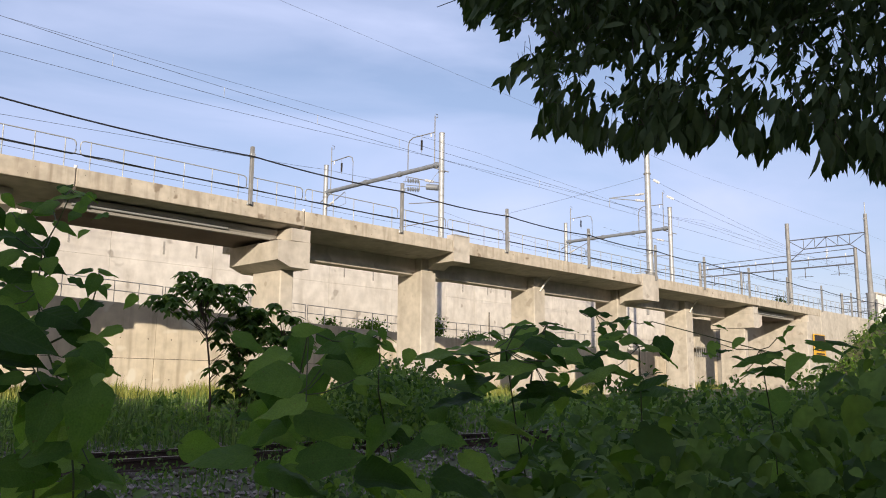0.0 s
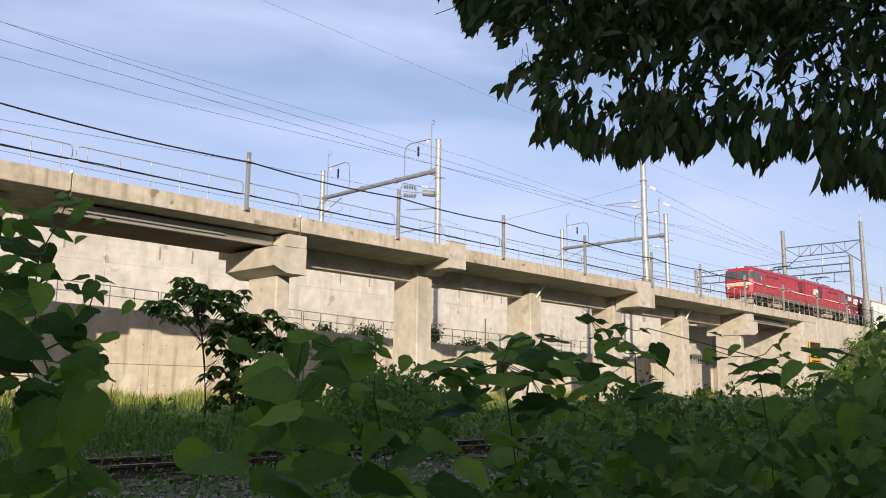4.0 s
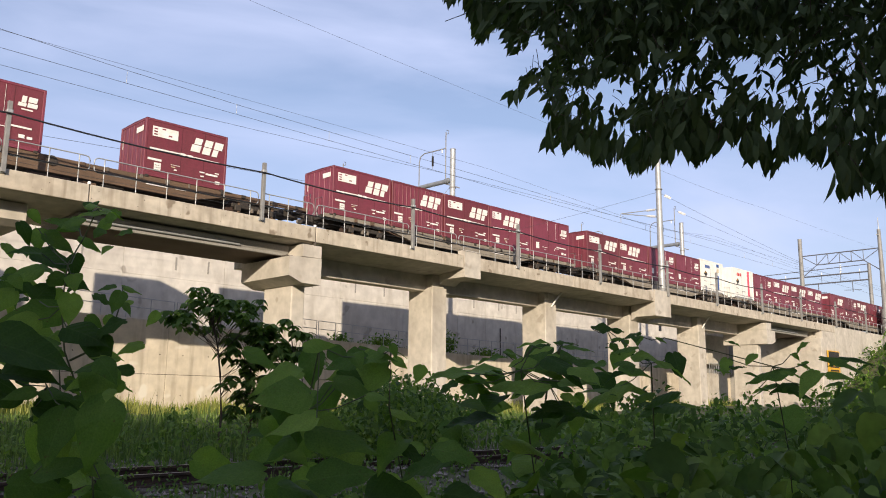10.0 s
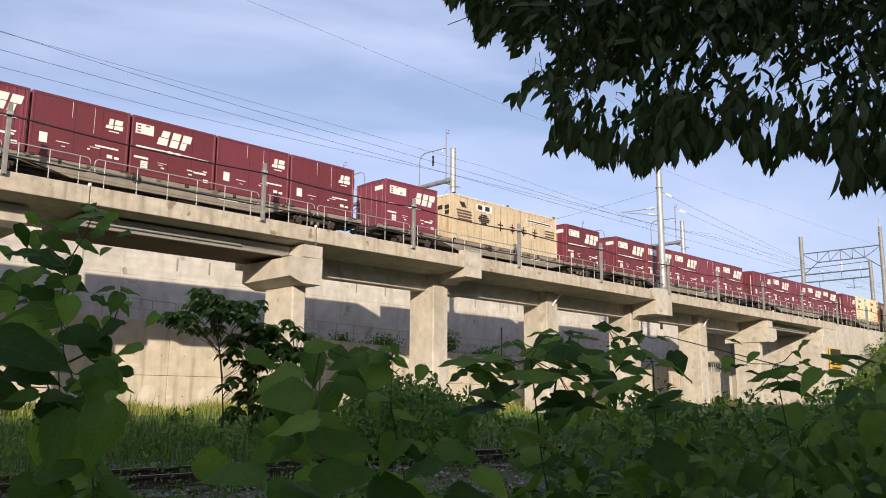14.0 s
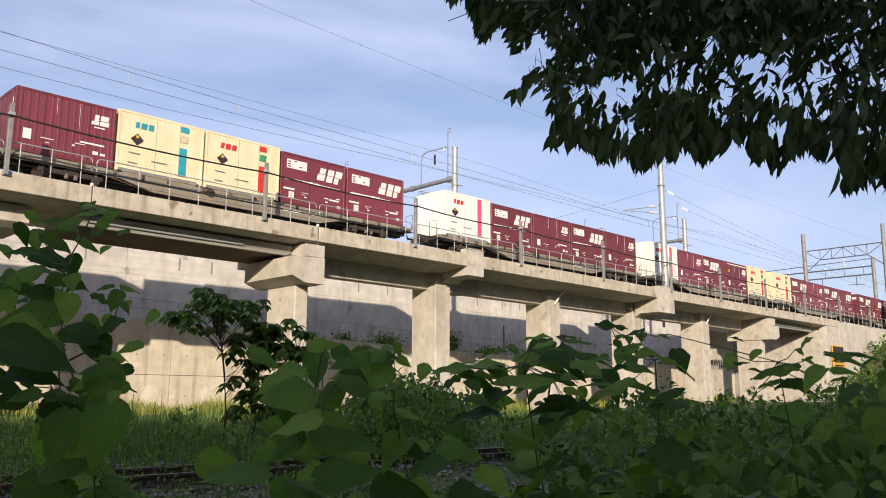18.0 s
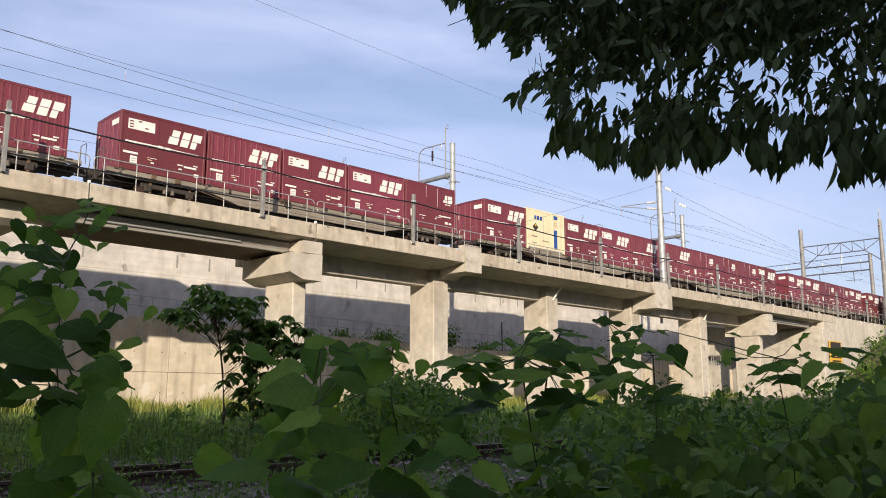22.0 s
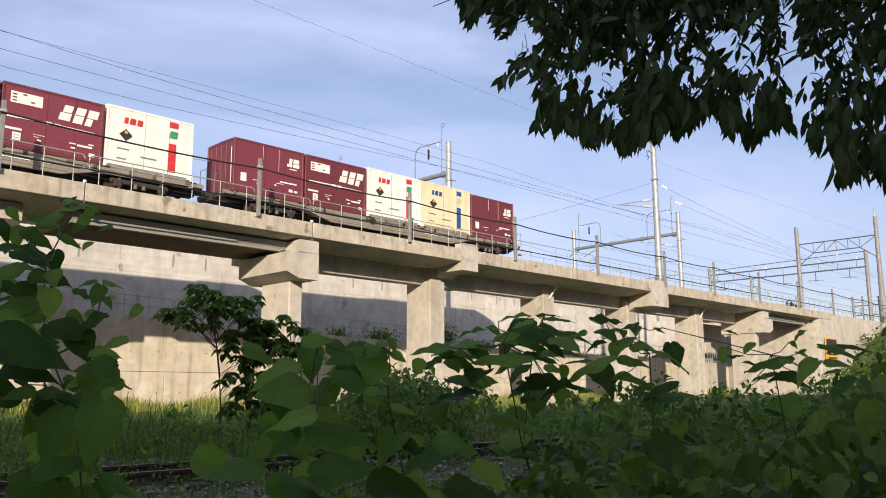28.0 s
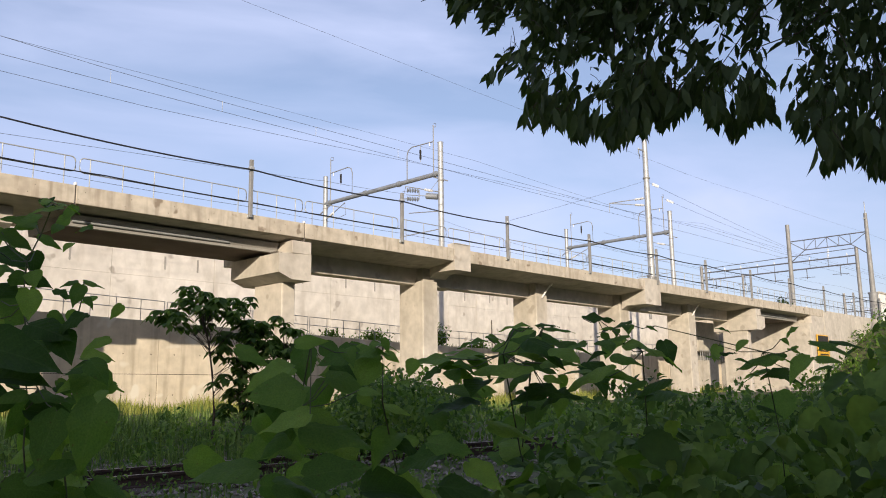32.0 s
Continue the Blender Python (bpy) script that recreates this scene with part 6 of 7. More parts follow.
grass(15000, (4, 40), (12.6, 33), (0.16, 0.5), "grass", "long green grass beside the old track")
grass(16000, (8, 75), (34, 41.2), (0.4, 0.85), "grass", "sunlit yellow-green grass at the foot of the wall", SUNLITGRASS)
grass(900, (4.5, 13), (12.4, 19), (0.55, 1.15), "grass", "tall thin seeding grass by the young trees")
grass(5000, (2, 12), (12.2, 22), (0.25, 0.65), "grass", "rank grass beyond the old track")
grass(2500, (1, 22), (5.5, 12.2), (0.10, 0.3), "grass", "grass tufts between the rails")
grass(1500, (28, 75), (41.75, 43.6), (0.15, 0.45), "grass", "grass on the ledge of the wall")

# weeds and a bush on the ledge, and the bank beside the abutment
def leaf_heap(n, centre, radii, size, kind, mat, name, label, category, solid=0.6):
    u = spherical(n)
    u /= np.linalg.norm(u, axis=1)[:, None]
    p = np.array(centre) + u * np.array(radii) * rng.uniform(solid, 1.0, n)[:, None]
    me = leaf_cloud(name, kind, p, spherical(n) + 0.6 * u - 0.4 * UP, spherical(n) * 0.5 + u + 0.4 * UP, rng.uniform(*size, n), mat)
    ob = tagged(part(name, me, mat), label, category)
    return ob


for x, y, r, h, n in ((43.2, 42.6, 0.9, 1.05, 420), (37.0, 42.8, 1.6, 0.55, 420), (33.5, 42.9, 1.0, 0.4, 200), (47.5, 43.0, 1.4, 0.45, 300)):
    leaf_heap(n, (x, y, ledge(x) + h * 0.75), (r, r * 0.7, h), (0.14, 0.26), "oval", LEAFBUSH, "ledge_bush", "green bush growing on the wall's ledge", "bush", 0.2)

leaf_heap(420, (95.0, 38.6, 10.5), (1.7, 1.0, 1.5), (0.25, 0.45), "oval", LEAFDARK, "track_bush", "small green bush beside the track on the embankment", "bush", 0.3)
leaf_heap(200, (98.4, 38.6, 9.9), (0.8, 0.8, 0.9), (0.25, 0.4), "oval", LEAFDARK, "track_bush", "small green bush beside the track on the embankment", "bush", 0.3)

n = 9000
x, y = rng.uniform(76, 112, n), rng.uniform(13, 30.7, n)
z = np.array([ground(a, b) for a, b in zip(x, y)]) + rng.uniform(0, 2.4, n) * (0.6 + 0.5 * np.sin(x * 0.9) * np.sin(y * 0.7))
me = leaf_cloud("bank_growth", "oval", np.stack([x, y, z], 1), spherical(n) - 0.4 * UP, spherical(n) * 0.6 + UP, rng.uniform(0.25, 0.55, n), LEAFBUSH)
tagged(part("bank_growth", me, LEAFBUSH), "sunlit green shrubs covering the bank by the abutment", "undergrowth", kind="stuff")


# ---- young trees beyond the old track ----
def whorl(c, n, size, r, rows, droop=0.45):
    """A tuft of leaves that hang outwards round one point."""
    turn = r.uniform(0, 6.28)
    for j in range(n):
        b = turn + j * 6.283 / n + r.uniform(-0.25, 0.25)
        out = Vector((math.cos(b), math.sin(b), -droop * r.uniform(0.3, 1.5)))
        rows.append((c + out * 0.03, out, Vector((0.5 * math.cos(b), 0.5 * math.sin(b), 1)) + Vector((r.uniform(-.25, .25), r.uniform(-.25, .25), 0)), r.uniform(*size)))


def young_tree(x, y, height, label, tiers, seed):
    """tiers: centre's shift in x and y, lowest and highest tuft, radius, number of tufts."""
    r = random.Random(seed)
    z = ground(x, y) - 0.05
    t = thing("young_tree", label, "tree", "young trees by the track")
    dx, dy = tiers[0][0], tiers[0][1]
    trunk = [Vector((x, y, z)), Vector((x + 0.05, y, z + height * 0.25)), Vector((x - 0.02, y + 0.02, z + height * 0.5)), Vector((x + dx * 0.35, y + dy * 0.35, z + height * 0.68)), Vector((x + dx, y + dy, z + height * 0.9))]
    part("trunk", Geo().tube(trunk, 0.032, 8, r2=0.01), BARK, t)
    rows = []
    for sx, sy, lo, hi, rad, n in tiers:
        for k in range(n):
            a, u = k * 2.4 + r.uniform(-0.3, 0.3), ((k + 0.5) / n) ** 0.55
            dome = 1 - 0.6 * u * u
            c = Vector((x + sx + math.cos(a) * rad * u, y + sy + math.sin(a) * rad * u, lo + (hi - lo) * dome * r.uniform(0.45, 1.0)))
            f = min(0.92, max(0.12, (c.z - z - r.uniform(0.25, 0.6)) / height))
            i = min(3, int(f * 4))
            base = trunk[i].lerp(trunk[i + 1], f * 4 - i)
            mid = base.lerp(c, 0.55) + Vector((r.uniform(-0.06, 0.06), r.uniform(-0.06, 0.06), r.uniform(0, 0.12)))
            part("branch", Geo().tube([base, mid, c], 0.007, 5, r2=0.003), BARK, t)
            for q, s in ((c, 8), (mid.lerp(c, 0.6), 4)):
                whorl(q, s, (0.14, 0.28), r, rows)
    pl, tp, nm, sz = [np.array(c) for c in zip(*rows)]
    part("crown", leaf_cloud("crown", "oval", pl, tp, nm, sz, LEAFWEED), LEAFWEED, t)


young_tree(9.05, 15.5, 3.3, "slender young tree with an umbrella of drooping leaves", [(-0.25, 0.2, 2.5, 3.80, 1.0, 40), (0.55, -0.1, 1.4, 2.3, 0.55, 10)], 3)
young_tree(9.75, 15.5, 3.0, "bushy young tree with dense dark leaves", [(0.05, 0.0, 1.9, 3.5, 0.75, 34), (0.2, 0.0, 0.6, 2.2, 0.75, 30)], 8)
young_tree(10.55, 15.0, 2.8, "smaller leafy young tree beside the weeds", [(-0.1, 0.1, 1.7, 3.12, 0.72, 34), (-0.2, 0.0, 0.5, 1.9, 0.8, 28)], 5)

# ---- the tree that overhangs the path ----
tree = thing("overhanging_tree", "dark leafy tree branch that overhangs the path in shade", "tree")
BASE = Vector((4.6, -0.9, 0))
part("trunk", Geo().tube([BASE, BASE + Vector((-0.1, 0.1, 1.2)), BASE + Vector((-0.35, 0.4, 2.4)), BASE + Vector((-0.5, 0.9, 3.6)), BASE + Vector((-0.6, 1.2, 5.6))], 0.19, 12, r2=0.07), BARK, tree)
# the crown's drooping lower edge as bearings and heights seen from the path, in degrees, in two runs; holes in the leaves
EDGE_LEFT = [(44.1, 27.8), (45.1, 26.6), (46.0, 27.1), (46.8, 25.7), (47.2, 24.3), (48.0, 24.2), (48.5, 25.5), (49.2, 24.4), (49.8, 23.6), (50.8, 23.8), (51.6, 25.1), (52.1, 23.8), (53.3, 24.1),
             (52.1, 22.9), (50.7, 22.5), (50.1, 21.5), (48.1, 20.6), (48.7, 19.8), (49.7, 20.8), (49.7, 19.6), (50.6, 20.8), (52.1, 20.4), (52.1, 19.4), (52.9, 18.9), (51.3, 17.3), (53.4, 16.7), (54.1, 17.3), (55.2, 16.5)]
EDGE_RIGHT = [(56.3, 15.8), (57.4, 16.1), (58.5, 15.1), (60.0, 15.9), (60.8, 15.6), (61.5, 16.7), (62.7, 15.4), (63.7, 15.8), (64.8, 17.0), (65.5, 16.2), (66.5, 16.4), (65.4, 15.0), (66.6, 15.0), (67.3, 14.0),
              (68.0, 14.9), (69.2, 15.5), (70.1, 14.7), (71.7, 14.4), (69.9, 13.0), (70.2, 12.0), (71.9, 12.6), (72.9, 13.2), (73.6, 12.2), (77.4, 10.7), (84, 11.0), (84, 33.5), (44.1, 33.5)]
CROWN = np.array(EDGE_LEFT + EDGE_RIGHT)
HOLES = np.array([(54.9, 20.6, 1.0), (56.6, 20.9, 0.9), (57.8, 20.9, 1.0), (56.3, 19.1, 0.6), (57.5, 18.3, 0.8), (59.4, 22.6, 0.5), (60.7, 22.7, 0.4), (60.7, 21.3, 0.8), (62.5, 21.1, 0.7), (63.6, 23.0, 0.7), (64.1, 19.4, 0.7),
                  (64.4, 20.7, 0.6), (66.0, 21.4, 1.0), (66.9, 20.0, 0.7), (67.9, 20.6, 0.9), (68.6, 21.9, 0.5), (68.3, 19.2, 0.8), (67.6, 17.3, 0.8), (70.1, 20.1, 0.8), (71.0, 19.7, 0.5), (69.9, 18.1, 0.7), (72.6, 20.8, 0.5)])


def in_crown(p):
    """Which of the points lie within the crown's outline."""
    a = np.degrees(np.arctan2(p[:, 0], p[:, 1]))
    e = np.degrees(np.arctan2(p[:, 2] - EYE.z, np.hypot(p[:, 0], p[:, 1])))
    inside = np.zeros(len(p), bool)
    for (x0, y0), (x1, y1) in zip(CROWN, np.roll(CROWN, -1, 0)):
        cut = (y0 > e) != (y1 > e)
        inside ^= cut & (a < (x1 - x0) * (e - y0) / ((y1 - y0) or 1e-9) + x0)
    return inside, a, e


def in_hole(a, e, grow):
    d = (a[:, None] - HOLES[:, 0]) ** 2 + (e[:, None] - HOLES[:, 1]) ** 2
    return (d < ((HOLES[:, 2] + grow) ** 2)).any(1)


def on_bearing(a, e, d):
    return np.stack([d * np.sin(np.radians(a)), d * np.cos(np.radians(a)), EYE.z + d * np.tan(np.radians(e))], -1)


def spray(n, az, limb_from, limb_to, name):
    """A bough: a limb, branches, and leaves that hang in fans from the branches' twigs."""
    m = n * 9
    a, d = rng.uniform(*az, m), rng.uniform(2.8, 4.3, m)
    e = 11 + 22.5 * rng.uniform(0, 1, m) ** 1.25
    base = on_bearing(a, e, d)
    # twigs lean to the free end of the bough, and their leaves hang
    free = np.clip((56 - a) / 8, 0, 1)[:, None]
    out = np.array((-0.72, 0.70, 0.0)) * (0.15 + 0.75 * free) + spherical(m) * (0.85, 0.85, 0.5)
    tip = out - UP * (rng.uniform(0.15, 1.5, m) + np.where(e < 18.5, 0.5, 0))[:, None]
    tip /= np.linalg.norm(tip, axis=1)[:, None]
    rim = np.interp(a, (44, 48, 49, 52, 55, 58, 66, 70, 72, 84), (26.5, 24, 20, 17.5, 16, 15.3, 15.3, 13.5, 13, 11))
    fringe = e < rim + 3.4
    tip = np.where(fringe[:, None], out * 0.55 - UP * rng.uniform(0.7, 1.5, m)[:, None], tip)
    tip /= np.linalg.norm(tip, axis=1)[:, None]
    size = np.where(fringe, rng.uniform(0.075, 0.118, m), rng.uniform(0.055, 0.095, m))
    nor = spherical(m) * 0.65 + np.array((-0.35, -0.45, 0.6))
    ok = np.ones(m, bool)
    for k in (0.0, 0.5, 0.96):
        ins, aa, ee = in_crown(base + tip * (size * k)[:, None])
        ok &= ins & ~(in_hole(aa, ee, 0.0) & (rng.uniform(0, 1, m) < 0.62))
    ok &= rng.uniform(0, 1, m) < np.where(e > 24, 1.0, np.where(fringe, 0.62, 0.66))
    clump = np.array([noise.noise(Vector((p * 0.9, q * 1.2, 2.0))) for p, q in zip(a, e)])
    ok &= (clump > -0.42) | (e > 25) | (e < 18.5)
    pick = np.flatnonzero(ok)[:n]
    bough = part(name, leaf_cloud(name, "narrow", base[pick], tip[pick], nor[pick], size[pick], LEAFDARK), LEAFDARK, tree)
    g = Geo()
    for i in pick[::6]:
        p, w = base[i], spherical(1)[0] * 0.05
        g.tube([p + w + UP * 0.03, p + w * 0.4 + UP * 0.02, p], 0.0014, 4)
    tagged(part("twig", g, BARK, bough), kind="stuff")
    part("limb", Geo().tube([Vector(limb_from), Vector(limb_from).lerp(Vector(limb_to), 0.5) + Vector((0, 0, 0.12)), Vector(limb_to)], 0.05, 8, r2=0.012), BARK, bough)
    for k in range(4):
        root = np.array(Vector(limb_from).lerp(Vector(limb_to), rng.uniform(0.3, 1.0)))
        b = az[0] + (az[1] - az[0]) * (0.04 + 0.92 * rng.uniform())
        end = on_bearing(b, np.interp(b, (48, 52, 60, 70, 92), (24.5, 20.5, 18.5, 17.5, 15)) + rng.uniform(0, 4), rng.uniform(2.9, 4.0))
        mid = (root + end) / 2 + UP * rng.uniform(0.05, 0.3) + spherical(1)[0] * 0.12
        part("branch", Geo().tube([root, mid, mid * 0.4 + end * 0.6 + spherical(1)[0] * 0.06, end], 0.005, 6, r2=0.0015), BARK, bough)
    return bough


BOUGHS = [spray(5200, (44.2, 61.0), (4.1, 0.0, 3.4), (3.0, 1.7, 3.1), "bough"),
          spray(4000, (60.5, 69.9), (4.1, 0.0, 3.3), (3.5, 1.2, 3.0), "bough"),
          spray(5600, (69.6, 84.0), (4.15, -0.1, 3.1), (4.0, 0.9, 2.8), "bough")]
n = 1500
u = spherical(n)
u /= np.linalg.norm(u, axis=1)[:, None]
p = np.array((3.6, 0.6, 5.4)) + u * np.array((3.6, 3.2, 2.2)) * rng.uniform(0.35, 1, n)[:, None] ** 0.6
e = np.degrees(np.arctan2(p[:, 2] - 1.3, np.hypot(p[:, 0], p[:, 1])))
a = np.degrees(np.arctan2(p[:, 0], p[:, 1]))
keep = (e > 33) | (a > 80) | (p[:, 1] < -0.5)
p, u = p[keep], u[keep]
part("crown", leaf_cloud("crown", "narrow", p, spherical(len(p)) - 0.7 * UP, spherical(len(p)) * 0.6 + UP, rng.uniform(0.1, 0.16, len(p)), LEAFDARK), LEAFDARK, tree)


# ---- unseen tall trees behind the path, added so their shade lies over the foreground ----
def shade_tree(height, label):
    t = thing("tall_tree", label, "tree", "tall trees behind the path")
    part("trunk", Geo().tube([(0, 0, -0.3), (0.1, 0, height * 0.4), (0, 0.1, height * 0.85)], 0.4, 10, r2=0.1), BARK, t)
    for k in range(7):
        a, z = k * 2.4, height * (0.3 + 0.08 * k)
        part("limb", Geo().tube([(0, 0, z), (2.2 * math.cos(a), 2.2 * math.sin(a), z + 1.6)], 0.12, 6, r2=0.04), BARK, t)
    n = 1250
    u = spherical(n)
    u /= np.linalg.norm(u, axis=1)[:, None]
    p = np.array((0, 0, height * 0.57)) + u * np.array((6.4, 5.0, height * 0.42)) * rng.uniform(0.55, 1.0, n)[:, None]
    p[:, 2] += 0.5 * np.sin(p[:, 0] * 1.3)
    me = leaf_cloud("crown", "oval", p, spherical(n) - 0.3 * UP, spherical(n), rng.uniform(1.3, 2.5, n), LEAFDARK)
    part("crown", me, LEAFDARK, t)
    return t


tall = [shade_tree(23.4, "tall dense broadleaf tree, unseen, added behind the path for shade"), shade_tree(22.4, "tall dense broadleaf tree, unseen, added behind the path for shade")]
tall[0].matrix_basis, tall[1].matrix_basis = pose(-92, -32.5, 0), pose(-85, -31.5, 0)
for k in range(2, 24):
    copy_thing(tall[k % 2], pose(-92 + 7.0 * k, -32.2 + 1.2 * math.sin(k * 1.9), 0, 0, 0, 67 * k))


# ---- what moves ----
# where the train's front is, in metres along the line
FRONT = ((0.0, 151.4), (2.6, 101.4), (3.4, 86.0), (5.8, 40.2), (6.5, 26.2), (7.4, 8.2), (9.0, -23.85), (10.0, -44.65), (11.0, -65.2), (12.0, -86.1), (13.0, -107.2), (14.0, -128.2), (17.0, -190.65), (18.0, -211.6), (19.0, -232.5), (20.0, -253.3), (21.0, -274.0), (22.0, -294.8), (23.0, -315.45), (25.0, -357.1), (28.0, -419.8), (29.0, -440.4), (32.0, -503.0))


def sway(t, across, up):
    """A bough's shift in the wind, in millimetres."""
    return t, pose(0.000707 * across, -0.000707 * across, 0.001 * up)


def lean(t, degrees, up):
    """A plant that bends from its foot across the view, by degrees, and lifts by millimetres."""
    return t, degrees, 0.001 * up


def bend(plant, foot, rows):
    foot = Vector(foot)
    axis = Vector((0.707, 0.707, 0))
    walk(plant, [(t, Matrix.Translation(foot + Vector((0, 0, up))) @ Matrix.Rotation(radians(a), 4, axis) @ Matrix.Translation(-foot)) for t, a, up in rows])


def motions():
    bend(PLANT_A, (0.7, 1.63, 0), [
        lean(0, -0.7, 2), lean(0.5, -0.3, 5), lean(1, -0.4, 5), lean(1.5, -0.4, 2), lean(2, -0.4, 4), lean(2.5, -0.4, 1), lean(3, -0.1, 1), lean(3.5, -0.6, -0),
        lean(5.5, -0.5, 2), lean(6, -0.2, 3), lean(6.5, -0.4, 5), lean(7, -0.1, 2), lean(7.5, 0.0, -1), lean(8, -0.1, 4), lean(8.5, -0.1, 2), lean(9, -0.1, -1),
        lean(9.5, -0.1, 1), lean(10, 0.1, 1), lean(10.5, -0.0, -1), lean(11, -0.2, -1), lean(11.5, -0.3, 3), lean(12, 0.1, 0), lean(12.5, -0.2, 1), lean(13, 0.0, -0),
        lean(13.5, 0.3, -0), lean(14, -0.1, 1), lean(14.5, -0.2, 1), lean(16.5, -0.1, 3), lean(17, -0.2, -0), lean(17.5, -0.3, 3), lean(18, -0.3, 4), lean(18.5, -0.1, 1),
        lean(19, -0.3, 1), lean(19.5, -0.5, 4), lean(20, -0.4, 3), lean(20.5, -0.4, 3), lean(21, -0.3, 5), lean(21.5, -0.5, 3), lean(22, -0.3, 5), lean(22.5, -0.0, 4),
        lean(23, -0.2, 5), lean(23.5, -0.3, 6), lean(24, -0.3, 5), lean(24.5, -0.3, 5), lean(25, 0.1, 3), lean(25.5, -0.3, 6), lean(27.5, -1.1, 11), lean(28, -1.1, 7),
        lean(28.5, -1.5, 7), lean(29, -1.2, 9), lean(29.5, -0.6, 6), lean(30, -0.5, 6), lean(30.5, -0.5, 7), lean(31, -1.1, 14), lean(31.5, -1.5, 8), lean(32, -1.9, 12)])
    bend(PLANT_D, (2.9, 2.2, 0), [
        lean(0, -0.4, -8), lean(0.5, -0.1, -9), lean(1, -0.2, -15), lean(1.5, -0.2, -10), lean(2, -0.1, -14), lean(2.5, 0.3, -9), lean(3, 0.1, -13), lean(3.5, -0.4, -19),
        lean(5.5, 0.1, -17), lean(6, 0.4, -14), lean(6.5, -0.2, -16), lean(7, 0.1, -19), lean(7.5, 0.7, -9), lean(8, 0.3, -9), lean(8.5, 0.0, -5), lean(9, -0.4, -0),
        lean(9.5, -0.4, -15), lean(10, -0.1, -16), lean(10.5, -0.2, -7), lean(11, -0.2, -1), lean(11.5, 0.2, -5), lean(12, -0.2, -11), lean(12.5, -0.2, -12), lean(13, 0.0, -0),
        lean(13.5, 0.4, 0), lean(14, 0.6, 0), lean(14.5, 0.7, -4), lean(16.5, 0.3, -0), lean(17, 0.0, 7), lean(17.5, 0.0, 4), lean(18, -0.2, -9), lean(18.5, -0.3, -4),
        lean(19, -0.2, -2), lean(19.5, -0.1, -8), lean(20, -0.3, -5), lean(20.5, -0.3, -3), lean(21, -0.2, -4), lean(21.5, -0.2, -3), lean(22, -0.3, -3), lean(22.5, -0.3, -3),
        lean(23, -0.1, -10), lean(23.5, -0.2, -10), lean(24, -0.6, -6), lean(24.5, -0.9, 6), lean(25, -0.3, 2), lean(25.5, -0.3, -4), lean(27.5, -1.5, 26), lean(28, -1.4, 29),
        lean(28.5, -1.7, 22), lean(29, -1.5, 17), lean(29.5, -0.7, 22), lean(30, -0.6, 26), lean(30.5, -1.0, 7), lean(31, -1.0, 8), lean(31.5, -0.0, 4), lean(32, -0.9, 4)])
    for ob, dx, z in MOVING:
        walk(ob, [(t, pose(x + dx, TRACK_Y, RAIL_Z + z)) for t, x in FRONT])
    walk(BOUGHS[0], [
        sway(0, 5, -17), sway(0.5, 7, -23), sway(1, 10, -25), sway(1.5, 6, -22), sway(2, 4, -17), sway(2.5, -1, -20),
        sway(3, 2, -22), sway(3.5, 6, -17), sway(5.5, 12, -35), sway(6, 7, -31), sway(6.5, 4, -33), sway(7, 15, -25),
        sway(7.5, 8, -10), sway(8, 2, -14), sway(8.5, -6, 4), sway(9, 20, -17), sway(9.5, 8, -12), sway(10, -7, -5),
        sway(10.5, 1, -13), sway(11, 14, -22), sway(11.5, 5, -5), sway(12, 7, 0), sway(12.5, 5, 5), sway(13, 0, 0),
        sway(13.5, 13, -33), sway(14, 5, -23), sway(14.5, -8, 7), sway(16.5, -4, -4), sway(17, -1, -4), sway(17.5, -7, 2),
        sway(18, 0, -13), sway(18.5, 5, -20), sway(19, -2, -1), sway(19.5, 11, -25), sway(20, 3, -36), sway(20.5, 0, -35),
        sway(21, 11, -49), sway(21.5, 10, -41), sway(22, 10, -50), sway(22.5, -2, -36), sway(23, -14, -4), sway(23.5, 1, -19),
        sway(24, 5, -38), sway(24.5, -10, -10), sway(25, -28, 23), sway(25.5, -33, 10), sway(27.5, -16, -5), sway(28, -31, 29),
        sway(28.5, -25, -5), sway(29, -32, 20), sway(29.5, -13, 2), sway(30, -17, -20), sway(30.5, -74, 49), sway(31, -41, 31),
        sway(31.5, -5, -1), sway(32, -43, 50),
    ])
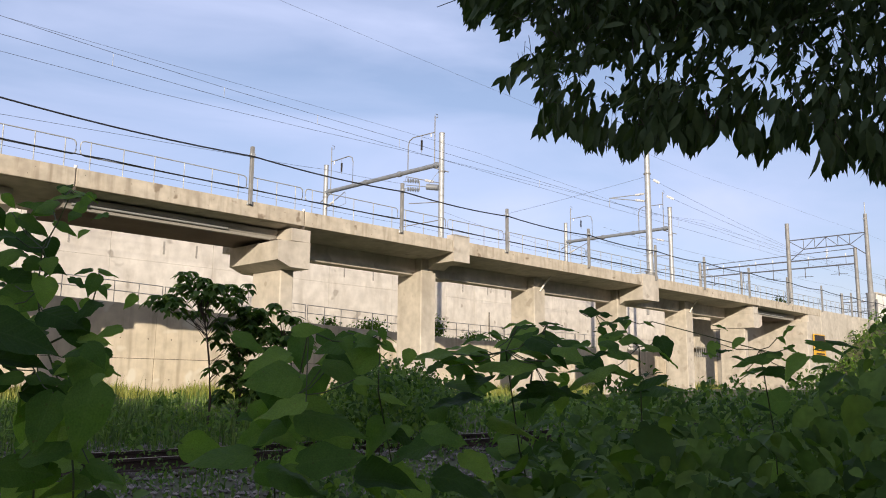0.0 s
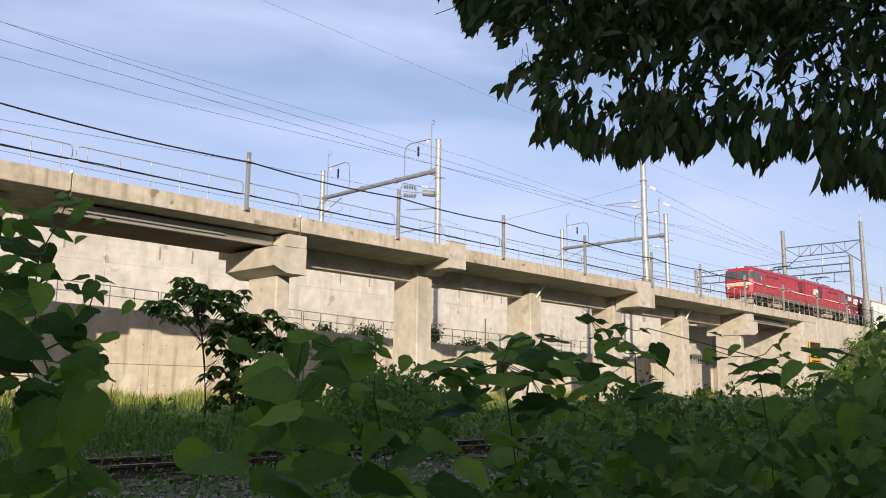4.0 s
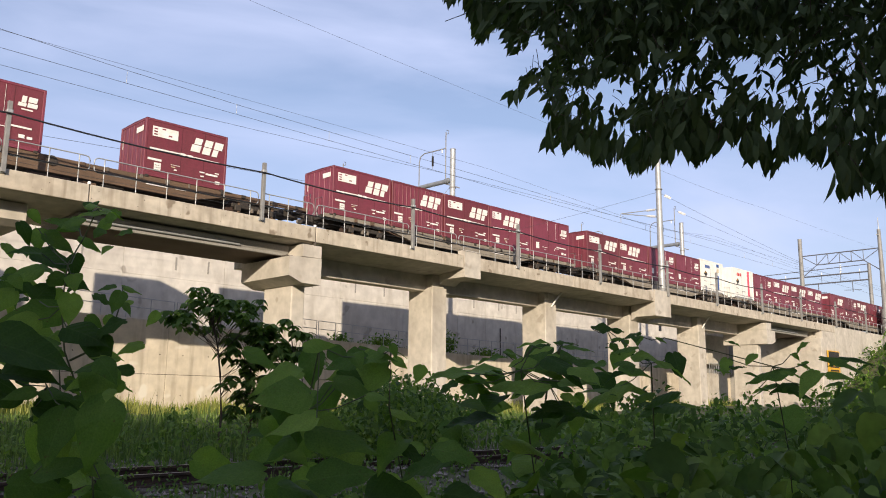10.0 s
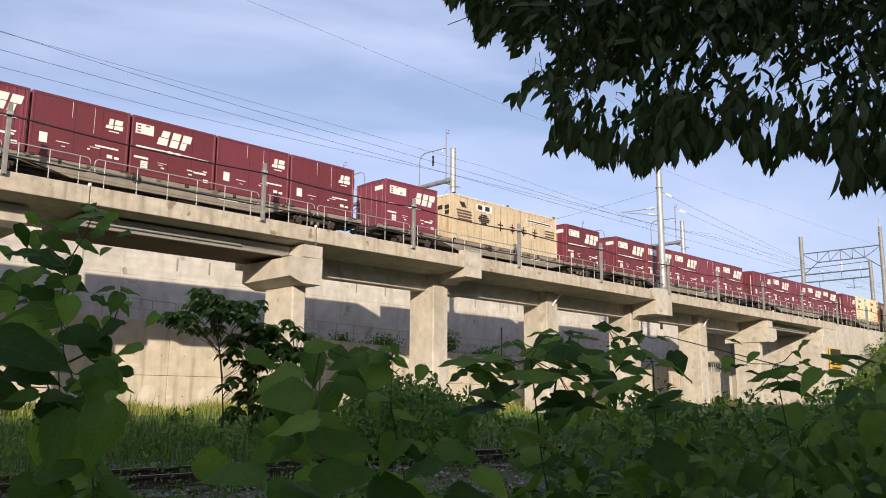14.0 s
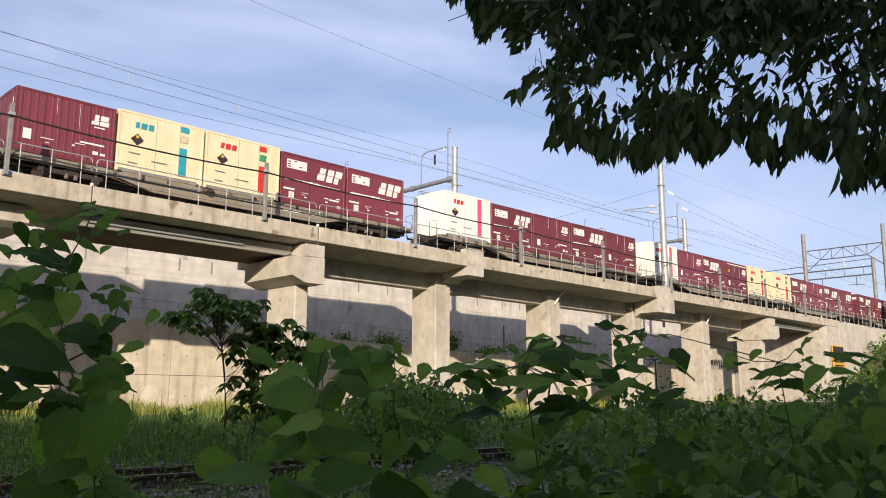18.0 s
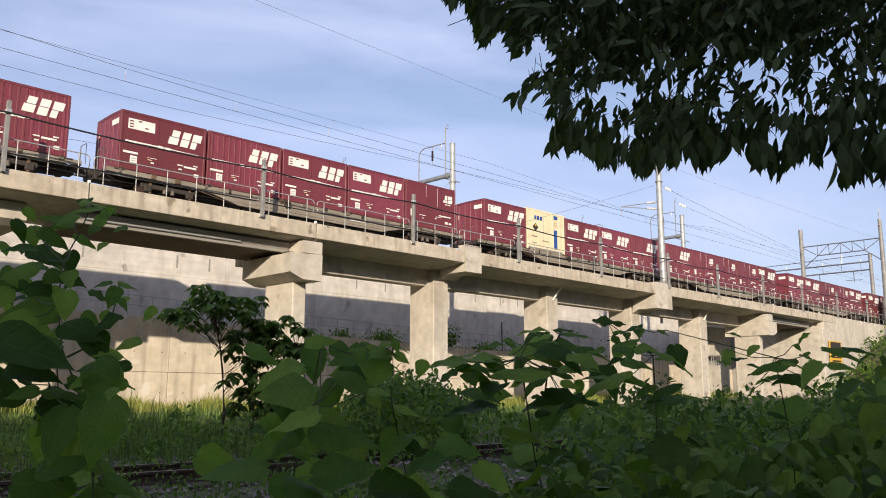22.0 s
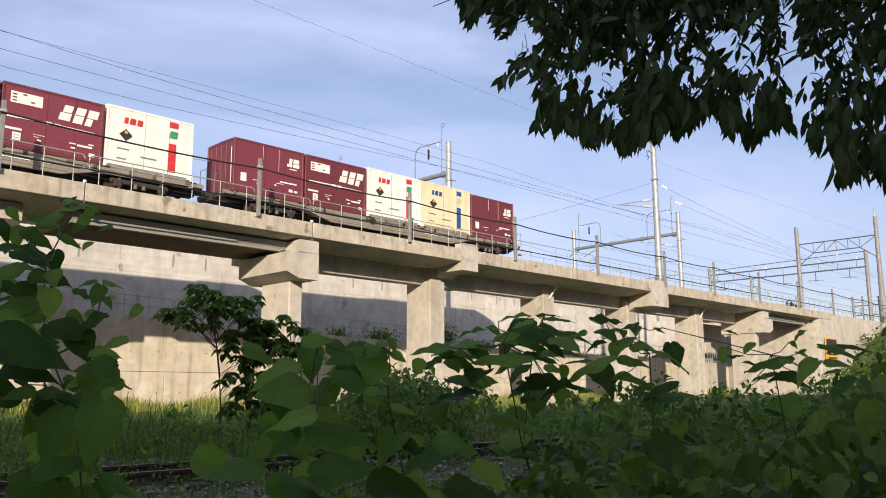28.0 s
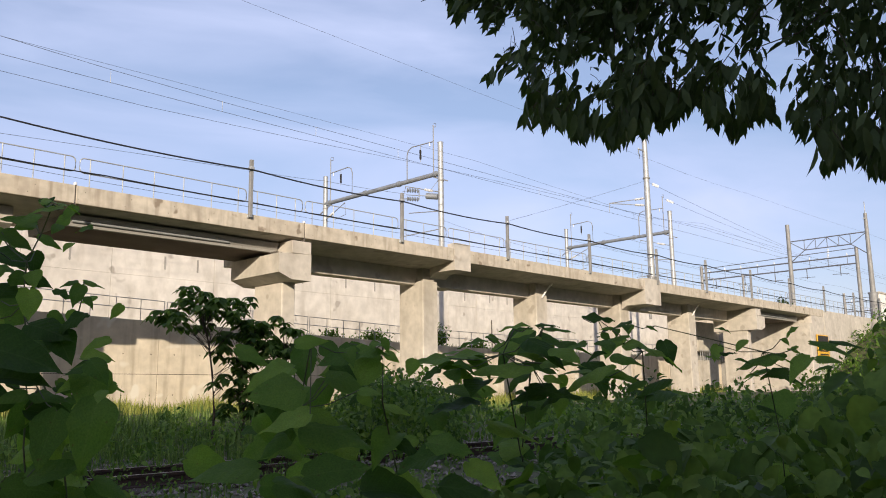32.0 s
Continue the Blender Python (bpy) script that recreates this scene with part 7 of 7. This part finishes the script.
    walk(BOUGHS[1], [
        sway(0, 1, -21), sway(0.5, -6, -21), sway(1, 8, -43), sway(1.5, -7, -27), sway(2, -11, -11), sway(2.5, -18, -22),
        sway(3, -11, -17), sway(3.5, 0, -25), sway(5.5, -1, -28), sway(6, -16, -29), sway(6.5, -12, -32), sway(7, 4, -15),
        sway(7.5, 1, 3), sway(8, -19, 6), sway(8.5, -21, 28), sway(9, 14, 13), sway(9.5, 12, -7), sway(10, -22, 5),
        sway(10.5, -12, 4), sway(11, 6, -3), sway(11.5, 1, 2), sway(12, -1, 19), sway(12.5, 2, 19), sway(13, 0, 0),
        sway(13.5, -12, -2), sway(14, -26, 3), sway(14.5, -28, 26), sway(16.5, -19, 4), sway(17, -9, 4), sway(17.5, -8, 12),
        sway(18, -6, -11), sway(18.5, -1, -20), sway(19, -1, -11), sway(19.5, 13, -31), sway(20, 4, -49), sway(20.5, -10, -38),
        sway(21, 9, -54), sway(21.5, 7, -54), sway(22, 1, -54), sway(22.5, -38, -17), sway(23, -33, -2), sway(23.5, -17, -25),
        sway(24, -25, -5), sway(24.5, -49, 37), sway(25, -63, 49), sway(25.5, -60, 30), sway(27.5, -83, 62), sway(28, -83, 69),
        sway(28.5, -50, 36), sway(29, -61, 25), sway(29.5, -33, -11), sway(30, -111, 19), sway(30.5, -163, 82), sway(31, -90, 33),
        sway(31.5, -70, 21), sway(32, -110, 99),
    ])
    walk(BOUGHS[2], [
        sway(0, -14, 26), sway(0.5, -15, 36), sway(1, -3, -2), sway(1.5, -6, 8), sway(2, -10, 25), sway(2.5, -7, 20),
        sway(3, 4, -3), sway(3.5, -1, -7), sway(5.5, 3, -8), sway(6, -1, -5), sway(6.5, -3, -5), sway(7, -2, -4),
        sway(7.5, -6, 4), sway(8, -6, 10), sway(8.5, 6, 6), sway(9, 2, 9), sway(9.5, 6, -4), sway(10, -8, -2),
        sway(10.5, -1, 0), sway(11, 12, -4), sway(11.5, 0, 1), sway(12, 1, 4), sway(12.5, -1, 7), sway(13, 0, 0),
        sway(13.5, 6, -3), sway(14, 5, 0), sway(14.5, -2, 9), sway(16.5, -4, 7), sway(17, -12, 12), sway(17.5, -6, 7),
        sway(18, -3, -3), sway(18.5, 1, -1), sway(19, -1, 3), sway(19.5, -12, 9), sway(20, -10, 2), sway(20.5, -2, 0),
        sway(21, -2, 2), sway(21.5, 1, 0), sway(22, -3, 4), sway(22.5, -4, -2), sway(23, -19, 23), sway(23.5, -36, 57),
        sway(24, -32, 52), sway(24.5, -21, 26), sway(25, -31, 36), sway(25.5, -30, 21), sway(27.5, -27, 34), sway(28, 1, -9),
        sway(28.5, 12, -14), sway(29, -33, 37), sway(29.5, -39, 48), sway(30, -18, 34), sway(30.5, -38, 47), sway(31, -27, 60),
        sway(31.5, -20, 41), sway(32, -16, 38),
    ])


motions()
